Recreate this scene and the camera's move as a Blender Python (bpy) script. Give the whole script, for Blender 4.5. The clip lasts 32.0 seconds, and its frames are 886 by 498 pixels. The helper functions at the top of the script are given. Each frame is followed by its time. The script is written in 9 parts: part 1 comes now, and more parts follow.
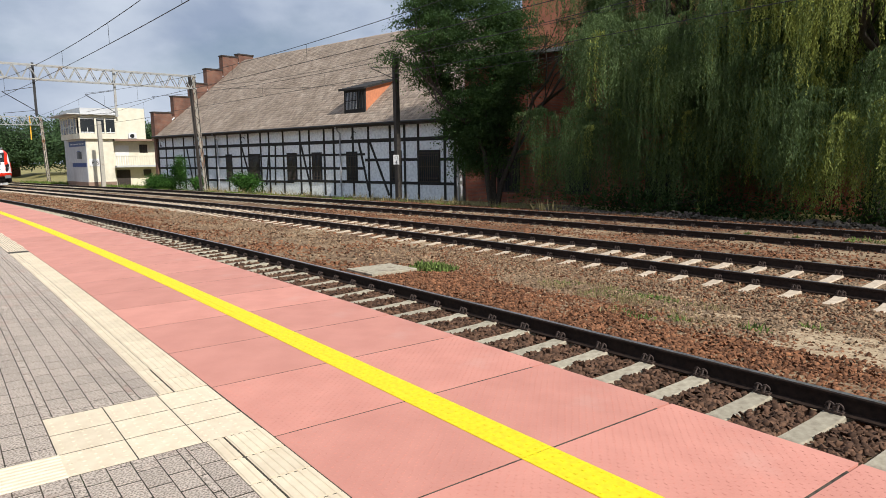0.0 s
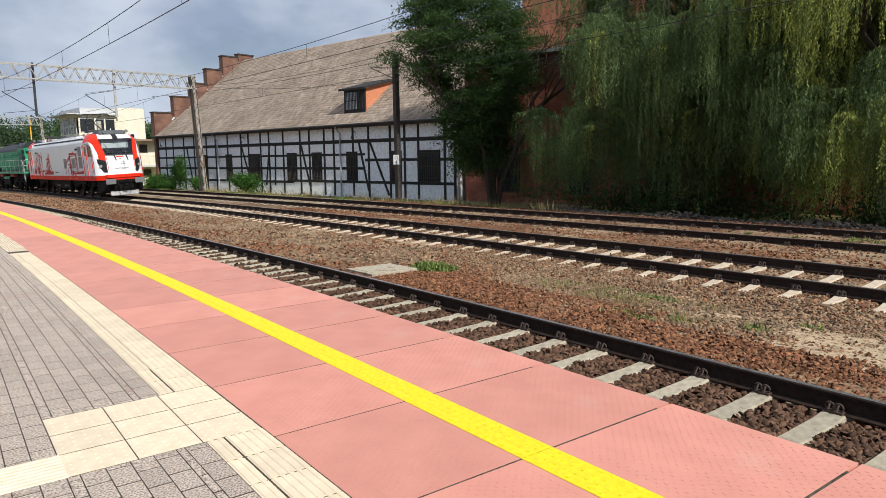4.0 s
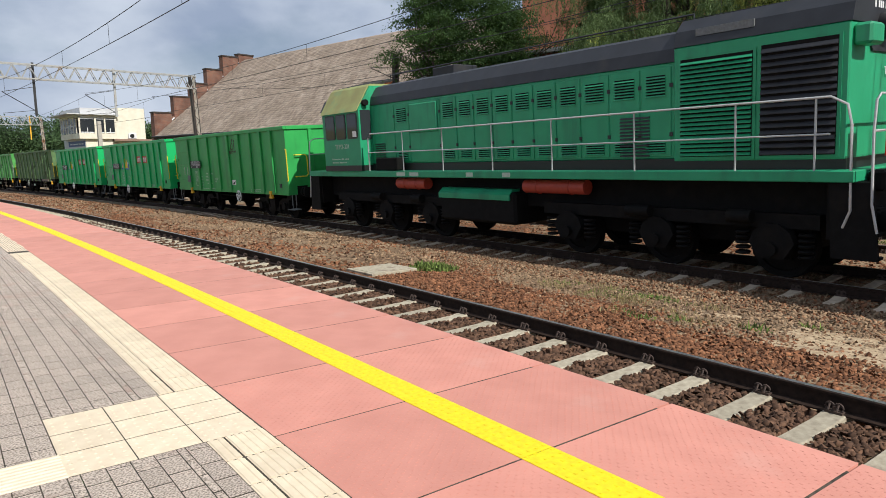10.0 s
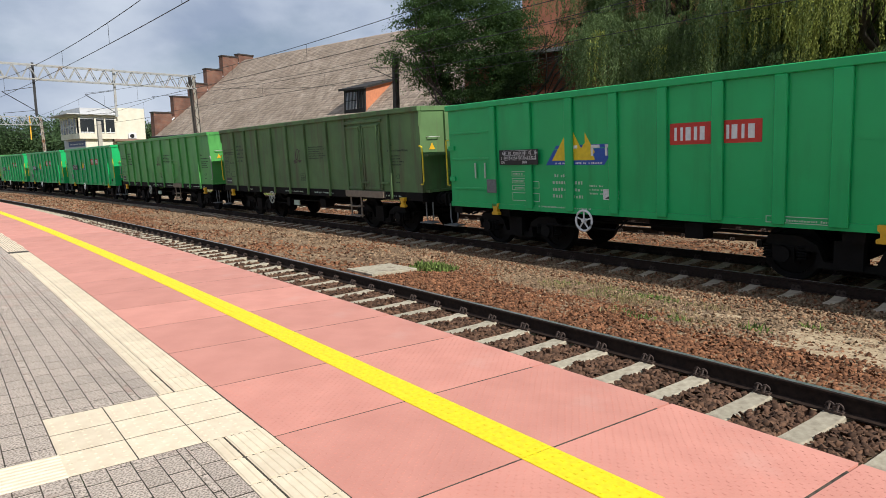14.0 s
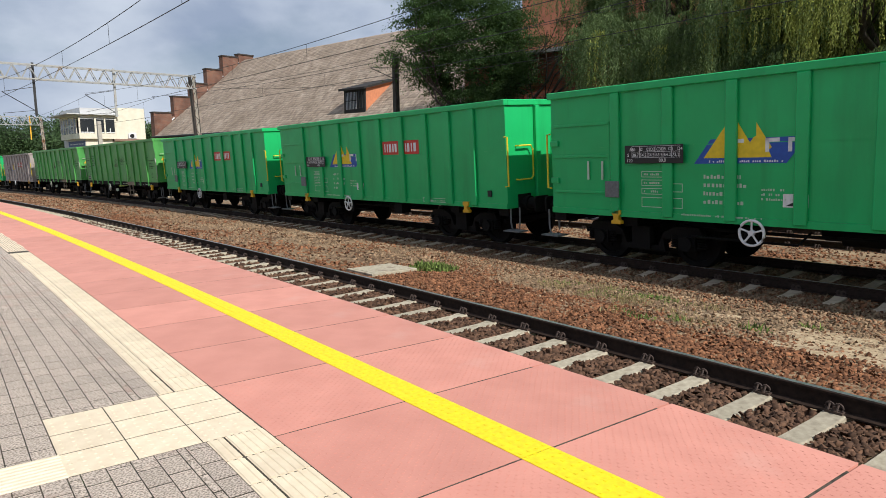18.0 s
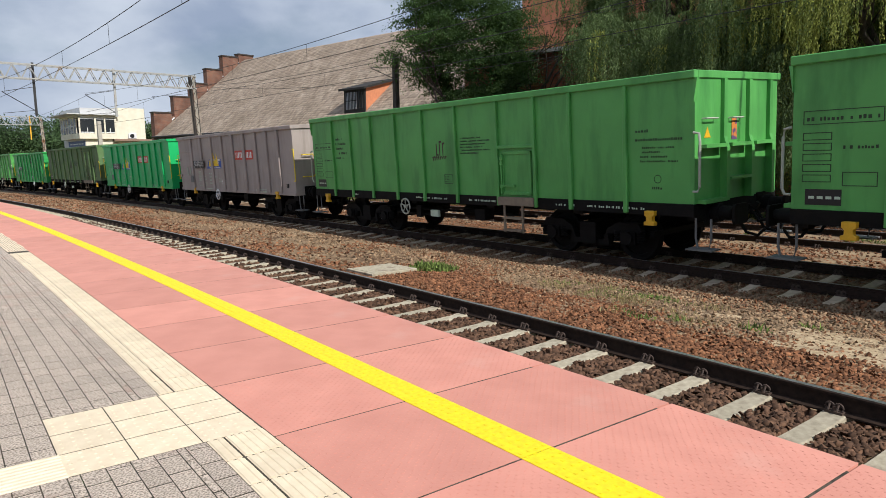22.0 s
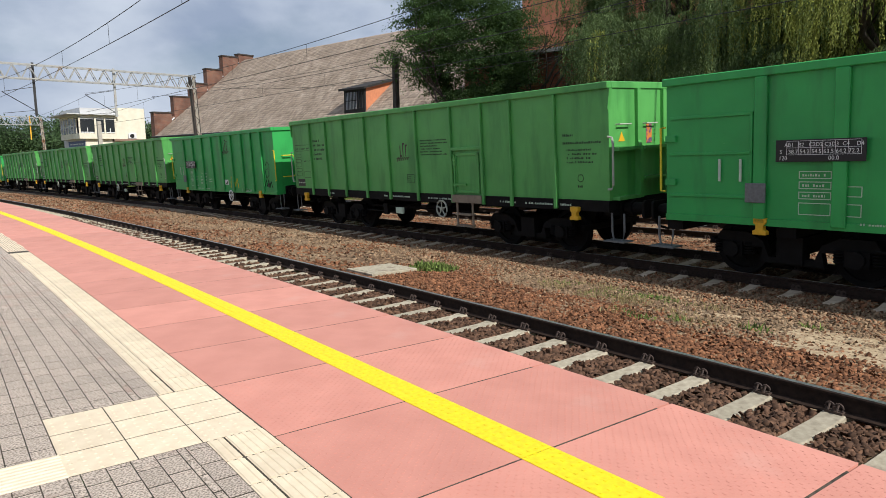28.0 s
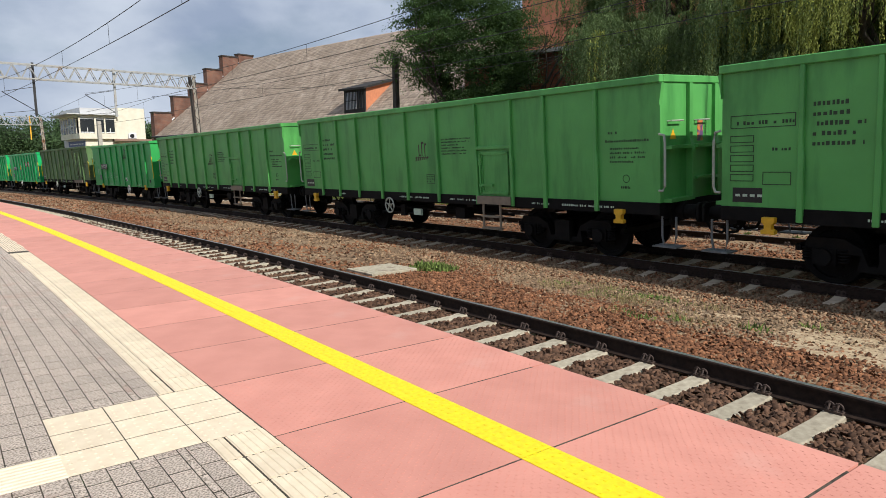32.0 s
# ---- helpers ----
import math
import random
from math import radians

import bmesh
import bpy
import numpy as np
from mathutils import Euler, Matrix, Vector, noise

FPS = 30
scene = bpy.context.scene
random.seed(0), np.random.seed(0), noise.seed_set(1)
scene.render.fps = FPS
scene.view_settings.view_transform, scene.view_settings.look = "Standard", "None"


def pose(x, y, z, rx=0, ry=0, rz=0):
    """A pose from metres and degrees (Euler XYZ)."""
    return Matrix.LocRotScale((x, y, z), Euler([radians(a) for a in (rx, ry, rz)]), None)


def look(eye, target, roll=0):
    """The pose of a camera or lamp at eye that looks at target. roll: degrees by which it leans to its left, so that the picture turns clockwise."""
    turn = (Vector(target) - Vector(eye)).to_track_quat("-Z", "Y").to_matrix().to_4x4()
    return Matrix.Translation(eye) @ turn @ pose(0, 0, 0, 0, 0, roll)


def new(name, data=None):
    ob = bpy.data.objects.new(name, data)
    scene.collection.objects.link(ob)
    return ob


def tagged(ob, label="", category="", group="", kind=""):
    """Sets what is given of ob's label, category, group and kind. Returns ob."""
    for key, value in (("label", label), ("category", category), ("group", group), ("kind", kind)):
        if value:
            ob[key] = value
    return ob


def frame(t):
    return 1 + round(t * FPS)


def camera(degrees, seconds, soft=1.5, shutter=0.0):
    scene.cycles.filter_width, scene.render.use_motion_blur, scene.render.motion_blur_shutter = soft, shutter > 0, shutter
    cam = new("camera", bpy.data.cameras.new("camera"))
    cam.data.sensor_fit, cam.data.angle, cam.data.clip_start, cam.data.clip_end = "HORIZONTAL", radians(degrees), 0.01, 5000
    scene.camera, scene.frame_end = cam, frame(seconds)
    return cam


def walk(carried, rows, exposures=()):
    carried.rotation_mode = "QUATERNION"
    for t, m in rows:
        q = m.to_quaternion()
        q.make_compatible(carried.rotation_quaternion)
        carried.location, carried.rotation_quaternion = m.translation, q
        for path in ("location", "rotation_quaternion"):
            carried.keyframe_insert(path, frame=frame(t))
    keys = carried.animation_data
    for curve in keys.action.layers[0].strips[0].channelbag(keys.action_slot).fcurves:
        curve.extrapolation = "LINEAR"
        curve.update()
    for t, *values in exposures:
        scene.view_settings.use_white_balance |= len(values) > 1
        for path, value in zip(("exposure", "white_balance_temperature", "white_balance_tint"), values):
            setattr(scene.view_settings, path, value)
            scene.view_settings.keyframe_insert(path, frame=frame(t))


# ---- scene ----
cam = camera(66.87, 32.0, 0.75)
EYE = Vector((0.0, 0.0, 2.078))
_yaw, _pitch = radians(53.66), radians(-7.73)
AIM = EYE + Vector((-math.sin(_yaw) * math.cos(_pitch), math.cos(_yaw) * math.cos(_pitch), math.sin(_pitch)))
walk(cam, [(0.0, look(EYE, AIM, -0.683)), (32.0, look(EYE, AIM, -0.683))], exposures=[(0.0, -0.03), (32.0, -0.03)])

# ---- world and sun ----
SUN_AZ, SUN_EL = 2.5, 43.0          # degrees from +x towards +y, and above the horizon
world = bpy.data.worlds.new("world")
scene.world = world
world.use_nodes = True
wn, wl = world.node_tree.nodes, world.node_tree.links
bg = wn["Background"]
sky = wn.new("ShaderNodeTexSky")
sky.sky_type, sky.sun_disc = "NISHITA", False
sky.sun_elevation, sky.sun_rotation = radians(SUN_EL), radians(90 - SUN_AZ)
sky.air_density, sky.dust_density, sky.ozone_density = 1.0, 0.6, 1.6
geo = wn.new("ShaderNodeTexCoord")
mp = wn.new("ShaderNodeMapping")
mp.inputs["Scale"].default_value = (1.0, 1.0, 1.9)
mp.inputs["Location"].default_value = (0.35, 0.1, 0.0)
wl.new(geo.outputs["Generated"], mp.inputs["Vector"])
n1 = wn.new("ShaderNodeTexNoise")
n1.inputs["Scale"].default_value, n1.inputs["Detail"].default_value, n1.inputs["Roughness"].default_value = 2.9, 10.0, 0.5
wl.new(mp.outputs[0], n1.inputs["Vector"])
cov = wn.new("ShaderNodeValToRGB")
cov.color_ramp.elements[0].position, cov.color_ramp.elements[1].position = 0.30, 0.50
wl.new(n1.outputs["Fac"], cov.inputs[0])
n2 = wn.new("ShaderNodeTexNoise")
n2.inputs["Scale"].default_value, n2.inputs["Detail"].default_value = 4.6, 9.0
wl.new(mp.outputs[0], n2.inputs["Vector"])
tone = wn.new("ShaderNodeValToRGB")
tone.color_ramp.elements[0].position, tone.color_ramp.elements[1].position = 0.34, 0.62
tone.color_ramp.elements[0].color = (5.5, 6.8, 9.3, 1)
tone.color_ramp.elements[1].color = (10.2, 11.4, 13.4, 1)
wl.new(n2.outputs["Fac"], tone.inputs[0])
cm = wn.new("ShaderNodeMix")
cm.data_type = "RGBA"
wl.new(cov.outputs[0], cm.inputs[0])
wl.new(sky.outputs[0], cm.inputs[6])
wl.new(tone.outputs[0], cm.inputs[7])
wl.new(cm.outputs[2], bg.inputs["Color"])
bg.inputs["Strength"].default_value = 0.06

sun = new("sun", bpy.data.lights.new("sun", "SUN"))
sun.data.energy, sun.data.angle, sun.data.color = 5.0, radians(0.55), (1.0, 0.955, 0.88)
_sd = Vector((math.cos(radians(SUN_AZ)) * math.cos(radians(SUN_EL)), math.sin(radians(SUN_AZ)) * math.cos(radians(SUN_EL)), math.sin(radians(SUN_EL))))
sun.matrix_world = look(_sd * 100, (0, 0, 0))


# ---- materials ----
def mat(name, col, col2=None, rough=0.7, metal=0.0, scale=8.0, mix=(0.35, 0.7), bump=0.0, bscale=60.0, vary=0.0, island=0.0,
        stain=None, stain_scale=1.2, stain_at=(0.55, 0.75), coat=0.0, bdist=0.01, streak=0.0):
    """Base colour in two tones, a stain on a larger scale, fine bump, and a change from object to object."""
    m = bpy.data.materials.new(name)
    m.use_nodes = True
    n, l = m.node_tree.nodes, m.node_tree.links
    b = n["Principled BSDF"]
    b.inputs["Roughness"].default_value, b.inputs["Metallic"].default_value = rough, metal
    if coat:
        b.inputs["Coat Weight"].default_value, b.inputs["Coat Roughness"].default_value = coat, 0.12
    tc = n.new("ShaderNodeTexCoord")
    vec = tc.outputs["Object"]
    col2 = col2 or tuple(c * 0.78 for c in col)
    nz = n.new("ShaderNodeTexNoise")
    nz.inputs["Scale"].default_value, nz.inputs["Detail"].default_value = scale, 6.0
    l.new(vec, nz.inputs["Vector"])
    rp = n.new("ShaderNodeValToRGB")
    rp.color_ramp.elements[0].position, rp.color_ramp.elements[1].position = mix
    rp.color_ramp.elements[0].color, rp.color_ramp.elements[1].color = (*col2, 1), (*col, 1)
    l.new(nz.outputs["Fac"], rp.inputs[0])
    out = rp.outputs[0]
    if stain:
        ns = n.new("ShaderNodeTexNoise")
        ns.inputs["Scale"].default_value, ns.inputs["Detail"].default_value, ns.inputs["Roughness"].default_value = stain_scale, 7.0, 0.6
        if streak:
            sm_ = n.new("ShaderNodeMapping")
            sm_.inputs["Scale"].default_value = (1.0, 1.0, streak)
            l.new(vec, sm_.inputs["Vector"])
            l.new(sm_.outputs[0], ns.inputs["Vector"])
        else:
            l.new(vec, ns.inputs["Vector"])
        rs = n.new("ShaderNodeValToRGB")
        rs.color_ramp.elements[0].position, rs.color_ramp.elements[1].position = stain_at
        rs.color_ramp.elements[0].color, rs.color_ramp.elements[1].color = (0, 0, 0, 1), (1, 1, 1, 1)
        l.new(ns.outputs["Fac"], rs.inputs[0])
        mx = n.new("ShaderNodeMix")
        mx.data_type = "RGBA"
        l.new(rs.outputs[0], mx.inputs[0])
        l.new(out, mx.inputs[6])
        mx.inputs[7].default_value = (*stain, 1)
        out = mx.outputs[2]
    if vary or island:
        hs = n.new("ShaderNodeHueSaturation")
        mr = n.new("ShaderNodeMapRange")
        a = vary or island
        mr.inputs["To Min"].default_value, mr.inputs["To Max"].default_value = 1 - a, 1 + a
        if vary:
            l.new(n.new("ShaderNodeObjectInfo").outputs["Random"], mr.inputs[0])
        else:
            l.new(n.new("ShaderNodeNewGeometry").outputs["Random Per Island"], mr.inputs[0])
        l.new(mr.outputs[0], hs.inputs["Value"])
        l.new(out, hs.inputs["Color"])
        out = hs.outputs[0]
    l.new(out, b.inputs["Base Color"])
    if bump:
        nb = n.new("ShaderNodeTexNoise")
        nb.inputs["Scale"].default_value, nb.inputs["Detail"].default_value = bscale, 4.0
        l.new(vec, nb.inputs["Vector"])
        bp = n.new("ShaderNodeBump")
        bp.inputs["Strength"].default_value, bp.inputs["Distance"].default_value = bump, bdist
        l.new(nb.outputs["Fac"], bp.inputs["Height"])
        l.new(bp.outputs[0], b.inputs["Normal"])
    return m


def plain(name, col, rough=0.5, metal=0.0):
    return mat(name, col, tuple(c * 0.85 for c in col), rough, metal, 14.0)


def see_through(m, share, tint):
    """Lets part of the light pass through thin leaves."""
    n, l = m.node_tree.nodes, m.node_tree.links
    tr, mx = n.new("ShaderNodeBsdfTranslucent"), n.new("ShaderNodeMixShader")
    tr.inputs["Color"].default_value = (*tint, 1)
    mx.inputs[0].default_value = share
    l.new(n["Principled BSDF"].outputs[0], mx.inputs[1])
    l.new(tr.outputs[0], mx.inputs[2])
    l.new(mx.outputs[0], n["Material Output"].inputs["Surface"])


M_SLAB = mat("pink_concrete", (0.645, 0.285, 0.222), (0.56, 0.238, 0.185), 0.75, 0, 3.0, (0.3, 0.7), 0.25, 90, 0.07, stain=(0.61, 0.34, 0.28), stain_scale=0.9)
M_YELLOW = mat("yellow_paint", (0.85, 0.68, 0.01), (0.74, 0.57, 0.01), 0.6, 0, 30, (0.3, 0.6), 0.2, 120)
M_TACTILE = mat("cream_concrete", (0.76, 0.65, 0.485), (0.66, 0.545, 0.395), 0.85, 0, 10, (0.3, 0.7), 0.3, 160, 0.06, stain=(0.58, 0.5, 0.37), stain_scale=2.5)
M_PAVER = mat("grey_paver", (0.64, 0.54, 0.455), (0.22, 0.175, 0.14), 0.9, 0, 100, (0.38, 0.58), 0.7, 300, 0.09, stain=(0.46, 0.31, 0.25), stain_scale=2.6, stain_at=(0.55, 0.74))
M_PAVER_J = mat("grey_paver_far", (0.64, 0.54, 0.455), (0.22, 0.175, 0.14), 0.9, 0, 100, (0.38, 0.58), 0.7, 300, 0, 0.09, stain=(0.46, 0.31, 0.25), stain_scale=2.6, stain_at=(0.55, 0.74))
M_JOINT = mat("joint_sand", (0.085, 0.066, 0.048), (0.03, 0.025, 0.018), 0.95, 0, 18, (0.35, 0.6), stain=(0.045, 0.055, 0.02), stain_scale=3.0, stain_at=(0.58, 0.7))
M_CONC = mat("concrete", (0.5, 0.47, 0.41), (0.38, 0.36, 0.31), 0.9, 0, 14, (0.3, 0.7), 0.4, 120, 0.08, stain=(0.3, 0.25, 0.2), stain_scale=3.0)
M_SLEEPER_D = mat("worn_sleeper_concrete", (0.46, 0.41, 0.31), (0.31, 0.27, 0.2), 0.9, 0, 14, (0.3, 0.7), 0.5, 90, 0.12, stain=(0.17, 0.125, 0.09), stain_scale=5.0, stain_at=(0.56, 0.7))
M_SLEEPER = mat("sleeper_concrete", (0.6, 0.5, 0.38), (0.45, 0.36, 0.27), 0.9, 0, 12, (0.3, 0.7), 0.4, 120, 0.1, stain=(0.26, 0.2, 0.16), stain_scale=4.0)
M_RAIL = mat("rusty_rail", (0.042, 0.026, 0.019), (0.018, 0.012, 0.01), 0.75, 0.1, 20, (0.3, 0.7), 0.2, 120)
M_RAILTOP = mat("worn_steel", (0.55, 0.55, 0.57), (0.4, 0.4, 0.42), 0.35, 0.85, 25)
M_RUST = mat("rust_steel", (0.1, 0.065, 0.05), (0.05, 0.035, 0.03), 0.8, 0.2, 30, bump=0.3)
M_BED = mat("ballast_bed", (0.2, 0.115, 0.065), (0.06, 0.034, 0.022), 0.95, 0, 22, (0.38, 0.62), 1.0, 34, stain=(0.33, 0.245, 0.155), stain_scale=0.42, stain_at=(0.42, 0.62))
M_STONE = mat("ballast_stone", (0.265, 0.122, 0.062), (0.12, 0.054, 0.03), 0.9, 0, 9, (0.3, 0.7), 0, 90, 0, 0.5)
M_STONE_G = mat("pale_ballast_stone", (0.3, 0.205, 0.122), (0.175, 0.11, 0.066), 0.9, 0, 9, (0.3, 0.7), 0, 90, 0, 0.42)
M_STONE_D = mat("dark_ballast_stone", (0.15, 0.083, 0.052), (0.07, 0.04, 0.027), 0.9, 0, 9, (0.3, 0.7), 0, 90, 0, 0.5)
M_SAND = mat("pale_sand", (0.5, 0.385, 0.25), (0.3, 0.215, 0.13), 0.95, 0, 20, (0.33, 0.65), 0.8, 45, stain=(0.2, 0.145, 0.1), stain_scale=1.9, stain_at=(0.58, 0.72))
M_GROUND = mat("dry_grass_ground", (0.33, 0.28, 0.1), (0.2, 0.18, 0.07), 0.95, 0, 0.8, (0.35, 0.65), 0.6, 12, stain=(0.14, 0.18, 0.05), stain_scale=0.12)
M_GRASS = mat("grass", (0.13, 0.2, 0.035), (0.08, 0.13, 0.025), 0.8, 0, 3, island=0.35)
M_WEED = mat("weed_green", (0.165, 0.24, 0.06), (0.11, 0.15, 0.04), 0.8, 0, 3, island=0.35)
M_DRY = mat("dry_grass", (0.34, 0.28, 0.13), (0.24, 0.2, 0.1), 0.85, 0, 3, island=0.3)
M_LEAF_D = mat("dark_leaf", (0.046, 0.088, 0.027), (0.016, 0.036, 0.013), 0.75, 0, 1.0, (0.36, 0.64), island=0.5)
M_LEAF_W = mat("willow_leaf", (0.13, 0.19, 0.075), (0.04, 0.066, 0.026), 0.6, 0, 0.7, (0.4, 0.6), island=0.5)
# sunlight put into the colour: a brighter, yellower copy of the willow leaf
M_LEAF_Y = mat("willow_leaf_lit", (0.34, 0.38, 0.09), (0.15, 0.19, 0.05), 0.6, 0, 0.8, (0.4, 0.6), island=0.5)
M_LEAF_F = mat("far_leaf", (0.06, 0.11, 0.04), (0.035, 0.065, 0.028), 0.8, 0, 0.5, island=0.4)
M_BUSH = mat("bush_leaf", (0.045, 0.125, 0.018), (0.025, 0.07, 0.01), 0.85, 0, 2, island=0.4)
for _m in (M_LEAF_W, M_LEAF_Y):
    _m.node_tree.nodes["Principled BSDF"].inputs["Specular IOR Level"].default_value = 0.22
see_through(M_LEAF_D, 0.22, (0.1, 0.19, 0.03))
see_through(M_LEAF_W, 0.28, (0.17, 0.26, 0.06))
see_through(M_LEAF_Y, 0.35, (0.28, 0.31, 0.06))
M_BARK = mat("bark", (0.085, 0.065, 0.05), (0.04, 0.032, 0.026), 0.95, 0, 12, bump=0.8, bscale=25)
for _m in (M_RAIL, M_BED, M_STONE, M_STONE_D, M_LEAF_D, M_LEAF_F, M_BUSH, M_WEED, M_GRASS, M_DRY):
    _m.node_tree.nodes["Principled BSDF"].inputs["Specular IOR Level"].default_value = 0.2
# the two plaster tones stand in for light and shade on its rough relief
M_PLASTER = mat("white_plaster", (0.88, 0.91, 0.95), (0.7, 0.73, 0.78), 0.9, 0, 5.5, (0.36, 0.58), 1.0, 7, stain=(0.64, 0.65, 0.67), stain_scale=1.3, stain_at=(0.6, 0.75), bdist=0.045)
M_TIMBER = mat("black_timber", (0.022, 0.02, 0.019), (0.014, 0.013, 0.012), 0.8, 0, 10, bump=0.4)
M_TILE = mat("roof_tile", (0.4, 0.325, 0.26), (0.26, 0.2, 0.155), 0.9, 0, 1.4, (0.33, 0.66), 0.3, 30, 0, 0.24, stain=(0.25, 0.195, 0.15), stain_scale=0.35, stain_at=(0.5, 0.68))
M_BRICK = mat("red_brick", (0.33, 0.1, 0.06), (0.22, 0.07, 0.045), 0.92, 0, 9, (0.3, 0.7), 0.5, 60, 0.2, stain=(0.16, 0.07, 0.055), stain_scale=0.7)
M_BRICK_J = mat("red_brick_rest", (0.33, 0.1, 0.06), (0.22, 0.07, 0.045), 0.92, 0, 9, (0.3, 0.7), 0.5, 60, 0, 0.25)
M_MORTAR = mat("mortar", (0.3, 0.24, 0.2), (0.2, 0.16, 0.13), 0.95, 0, 12)
M_ORANGE = mat("orange_stucco", (0.62, 0.24, 0.12), (0.5, 0.19, 0.1), 0.85, 0, 5)
M_DARKWOOD = mat("dark_brown_wood", (0.06, 0.045, 0.038), (0.035, 0.028, 0.024), 0.8, 0, 6, bump=0.4)
M_ZINC = mat("zinc", (0.45, 0.47, 0.5), (0.36, 0.37, 0.4), 0.5, 0.4, 6)
M_TOWER = mat("tower_plaster", (0.78, 0.74, 0.61), (0.7, 0.65, 0.52), 0.85, 0, 2, stain=(0.6, 0.56, 0.45), stain_scale=0.6)
M_GREYWALL = mat("tower_grey", (0.58, 0.59, 0.6), (0.5, 0.51, 0.52), 0.85, 0, 2, stain=(0.42, 0.42, 0.42), stain_scale=0.5)
M_BROWNWALL = mat("tower_plinth", (0.3, 0.2, 0.15), (0.24, 0.16, 0.12), 0.85, 0, 2)
M_BLUE = plain("blue_sign", (0.025, 0.06, 0.22))
M_WHITE = plain("white_paint", (0.8, 0.8, 0.8))
M_BLACK = plain("black_paint", (0.012, 0.012, 0.013), 0.45)
M_STEEL = mat("galvanised", (0.42, 0.43, 0.42), (0.34, 0.34, 0.33), 0.55, 0.3, 8, stain=(0.3, 0.22, 0.15), stain_scale=1.5, stain_at=(0.6, 0.72))
M_MAST = mat("rusty_mast", (0.62, 0.58, 0.51), (0.5, 0.44, 0.36), 0.75, 0.2, 3, stain=(0.33, 0.14, 0.06), stain_scale=1.2, stain_at=(0.54, 0.68))
M_POLE = mat("dark_pole", (0.055, 0.047, 0.042), (0.04, 0.034, 0.03), 0.85, 0, 6, bump=0.3)
M_WIRE = plain("wire", (0.02, 0.02, 0.022), 0.6)


def glass(name, tint=(0.03, 0.035, 0.04), rough=0.05):
    m = bpy.data.materials.new(name)
    m.use_nodes = True
    b = m.node_tree.nodes["Principled BSDF"]
    b.inputs["Base Color"].default_value = (*tint, 1)
    b.inputs["Roughness"].default_value, b.inputs["IOR"].default_value = rough, 1.5
    b.inputs["Specular IOR Level"].default_value = 0.4
    return m


M_GLASS = glass("dark_window_glass")


# ---- mesh building ----
class Mesh:
    """Collects vertices and faces of one part."""

    def __init__(self):
        self.v, self.f = [], []

    def add(self, vs, fs):
        o = len(self.v)
        self.v += [tuple(p) for p in vs]
        self.f += [tuple(i + o for i in q) for q in fs]
        return self

    def box(self, x0, x1, y0, y1, z0, z1, m=None):
        vs = [Vector((x, y, z)) for z in (z0, z1) for y in (y0, y1) for x in (x0, x1)]
        if m is not None:
            vs = [m @ p for p in vs]
        return self.add(vs, [(0, 2, 3, 1), (4, 5, 7, 6), (0, 1, 5, 4), (2, 6, 7, 3), (0, 4, 6, 2), (1, 3, 7, 5)])

    def prism(self, outline, a, b, axis="y"):
        """An outline in the plane across the axis, drawn out from a to b. axis y: (x, z); x: (y, z); z: (x, y)."""
        def p(q, t):
            return {"y": (q[0], t, q[1]), "x": (t, q[0], q[1]), "z": (q[0], q[1], t)}[axis]
        n = len(outline)
        vs = [p(q, a) for q in outline] + [p(q, b) for q in outline]
        return self.add(vs, [tuple(range(n))[::-1], tuple(range(n, 2 * n))] + [(i, (i + 1) % n, n + (i + 1) % n, n + i) for i in range(n)])

    def tube(self, pts, r, n=8, closed=False, r2=None):
        pts = [Vector(p) for p in pts]
        k, vs, fs = len(pts), [], []
        for i, p in enumerate(pts):
            a, b = pts[(i - 1) % k if closed else max(i - 1, 0)], pts[(i + 1) % k if closed else min(i + 1, k - 1)]
            t = (b - a).normalized()
            u = t.cross(Vector((0, 0, 1)) if abs(t.z) < 0.9 else Vector((1, 0, 0))).normalized()
            w = t.cross(u)
            rr = r if r2 is None else r + (r2 - r) * i / max(k - 1, 1)
            vs += [p + (u * math.cos(6.28318 * j / n) + w * math.sin(6.28318 * j / n)) * rr for j in range(n)]
        for i in range(k if closed else k - 1):
            i2 = (i + 1) % k
            fs += [(i * n + j, i * n + (j + 1) % n, i2 * n + (j + 1) % n, i2 * n + j) for j in range(n)]
        if not closed:
            fs += [tuple(range(n))[::-1], tuple(range((k - 1) * n, k * n))]
        return self.add(vs, fs)

    def cyl(self, p, q, r, n=16, r2=None):
        return self.tube([p, q], r, n, False, r2)

    def ring(self, c, radius, r, axis="y", n=20, m=6):
        pts = []
        for i in range(n):
            a, b = math.cos(6.28318 * i / n) * radius, math.sin(6.28318 * i / n) * radius
            pts.append({"y": (c[0] + a, c[1], c[2] + b), "x": (c[0], c[1] + a, c[2] + b), "z": (c[0] + a, c[1] + b, c[2])}[axis])
        return self.tube(pts, r, m, True)

    def data(self, name, material, bevel=0.0, smooth=False):
        me = bpy.data.meshes.new(name)
        me.from_pydata(self.v, [], self.f)
        me.materials.append(material)
        if bevel:
            bm = bmesh.new()
            bm.from_mesh(me)
            bmesh.ops.bevel(bm, geom=bm.edges[:], offset=bevel, segments=1, affect="EDGES", profile=0.5, clamp_overlap=True)
            bm.to_mesh(me)
            bm.free()
        if smooth:
            me.shade_smooth()
            me.set_sharp_from_angle(angle=radians(38))
        me.update()
        return me


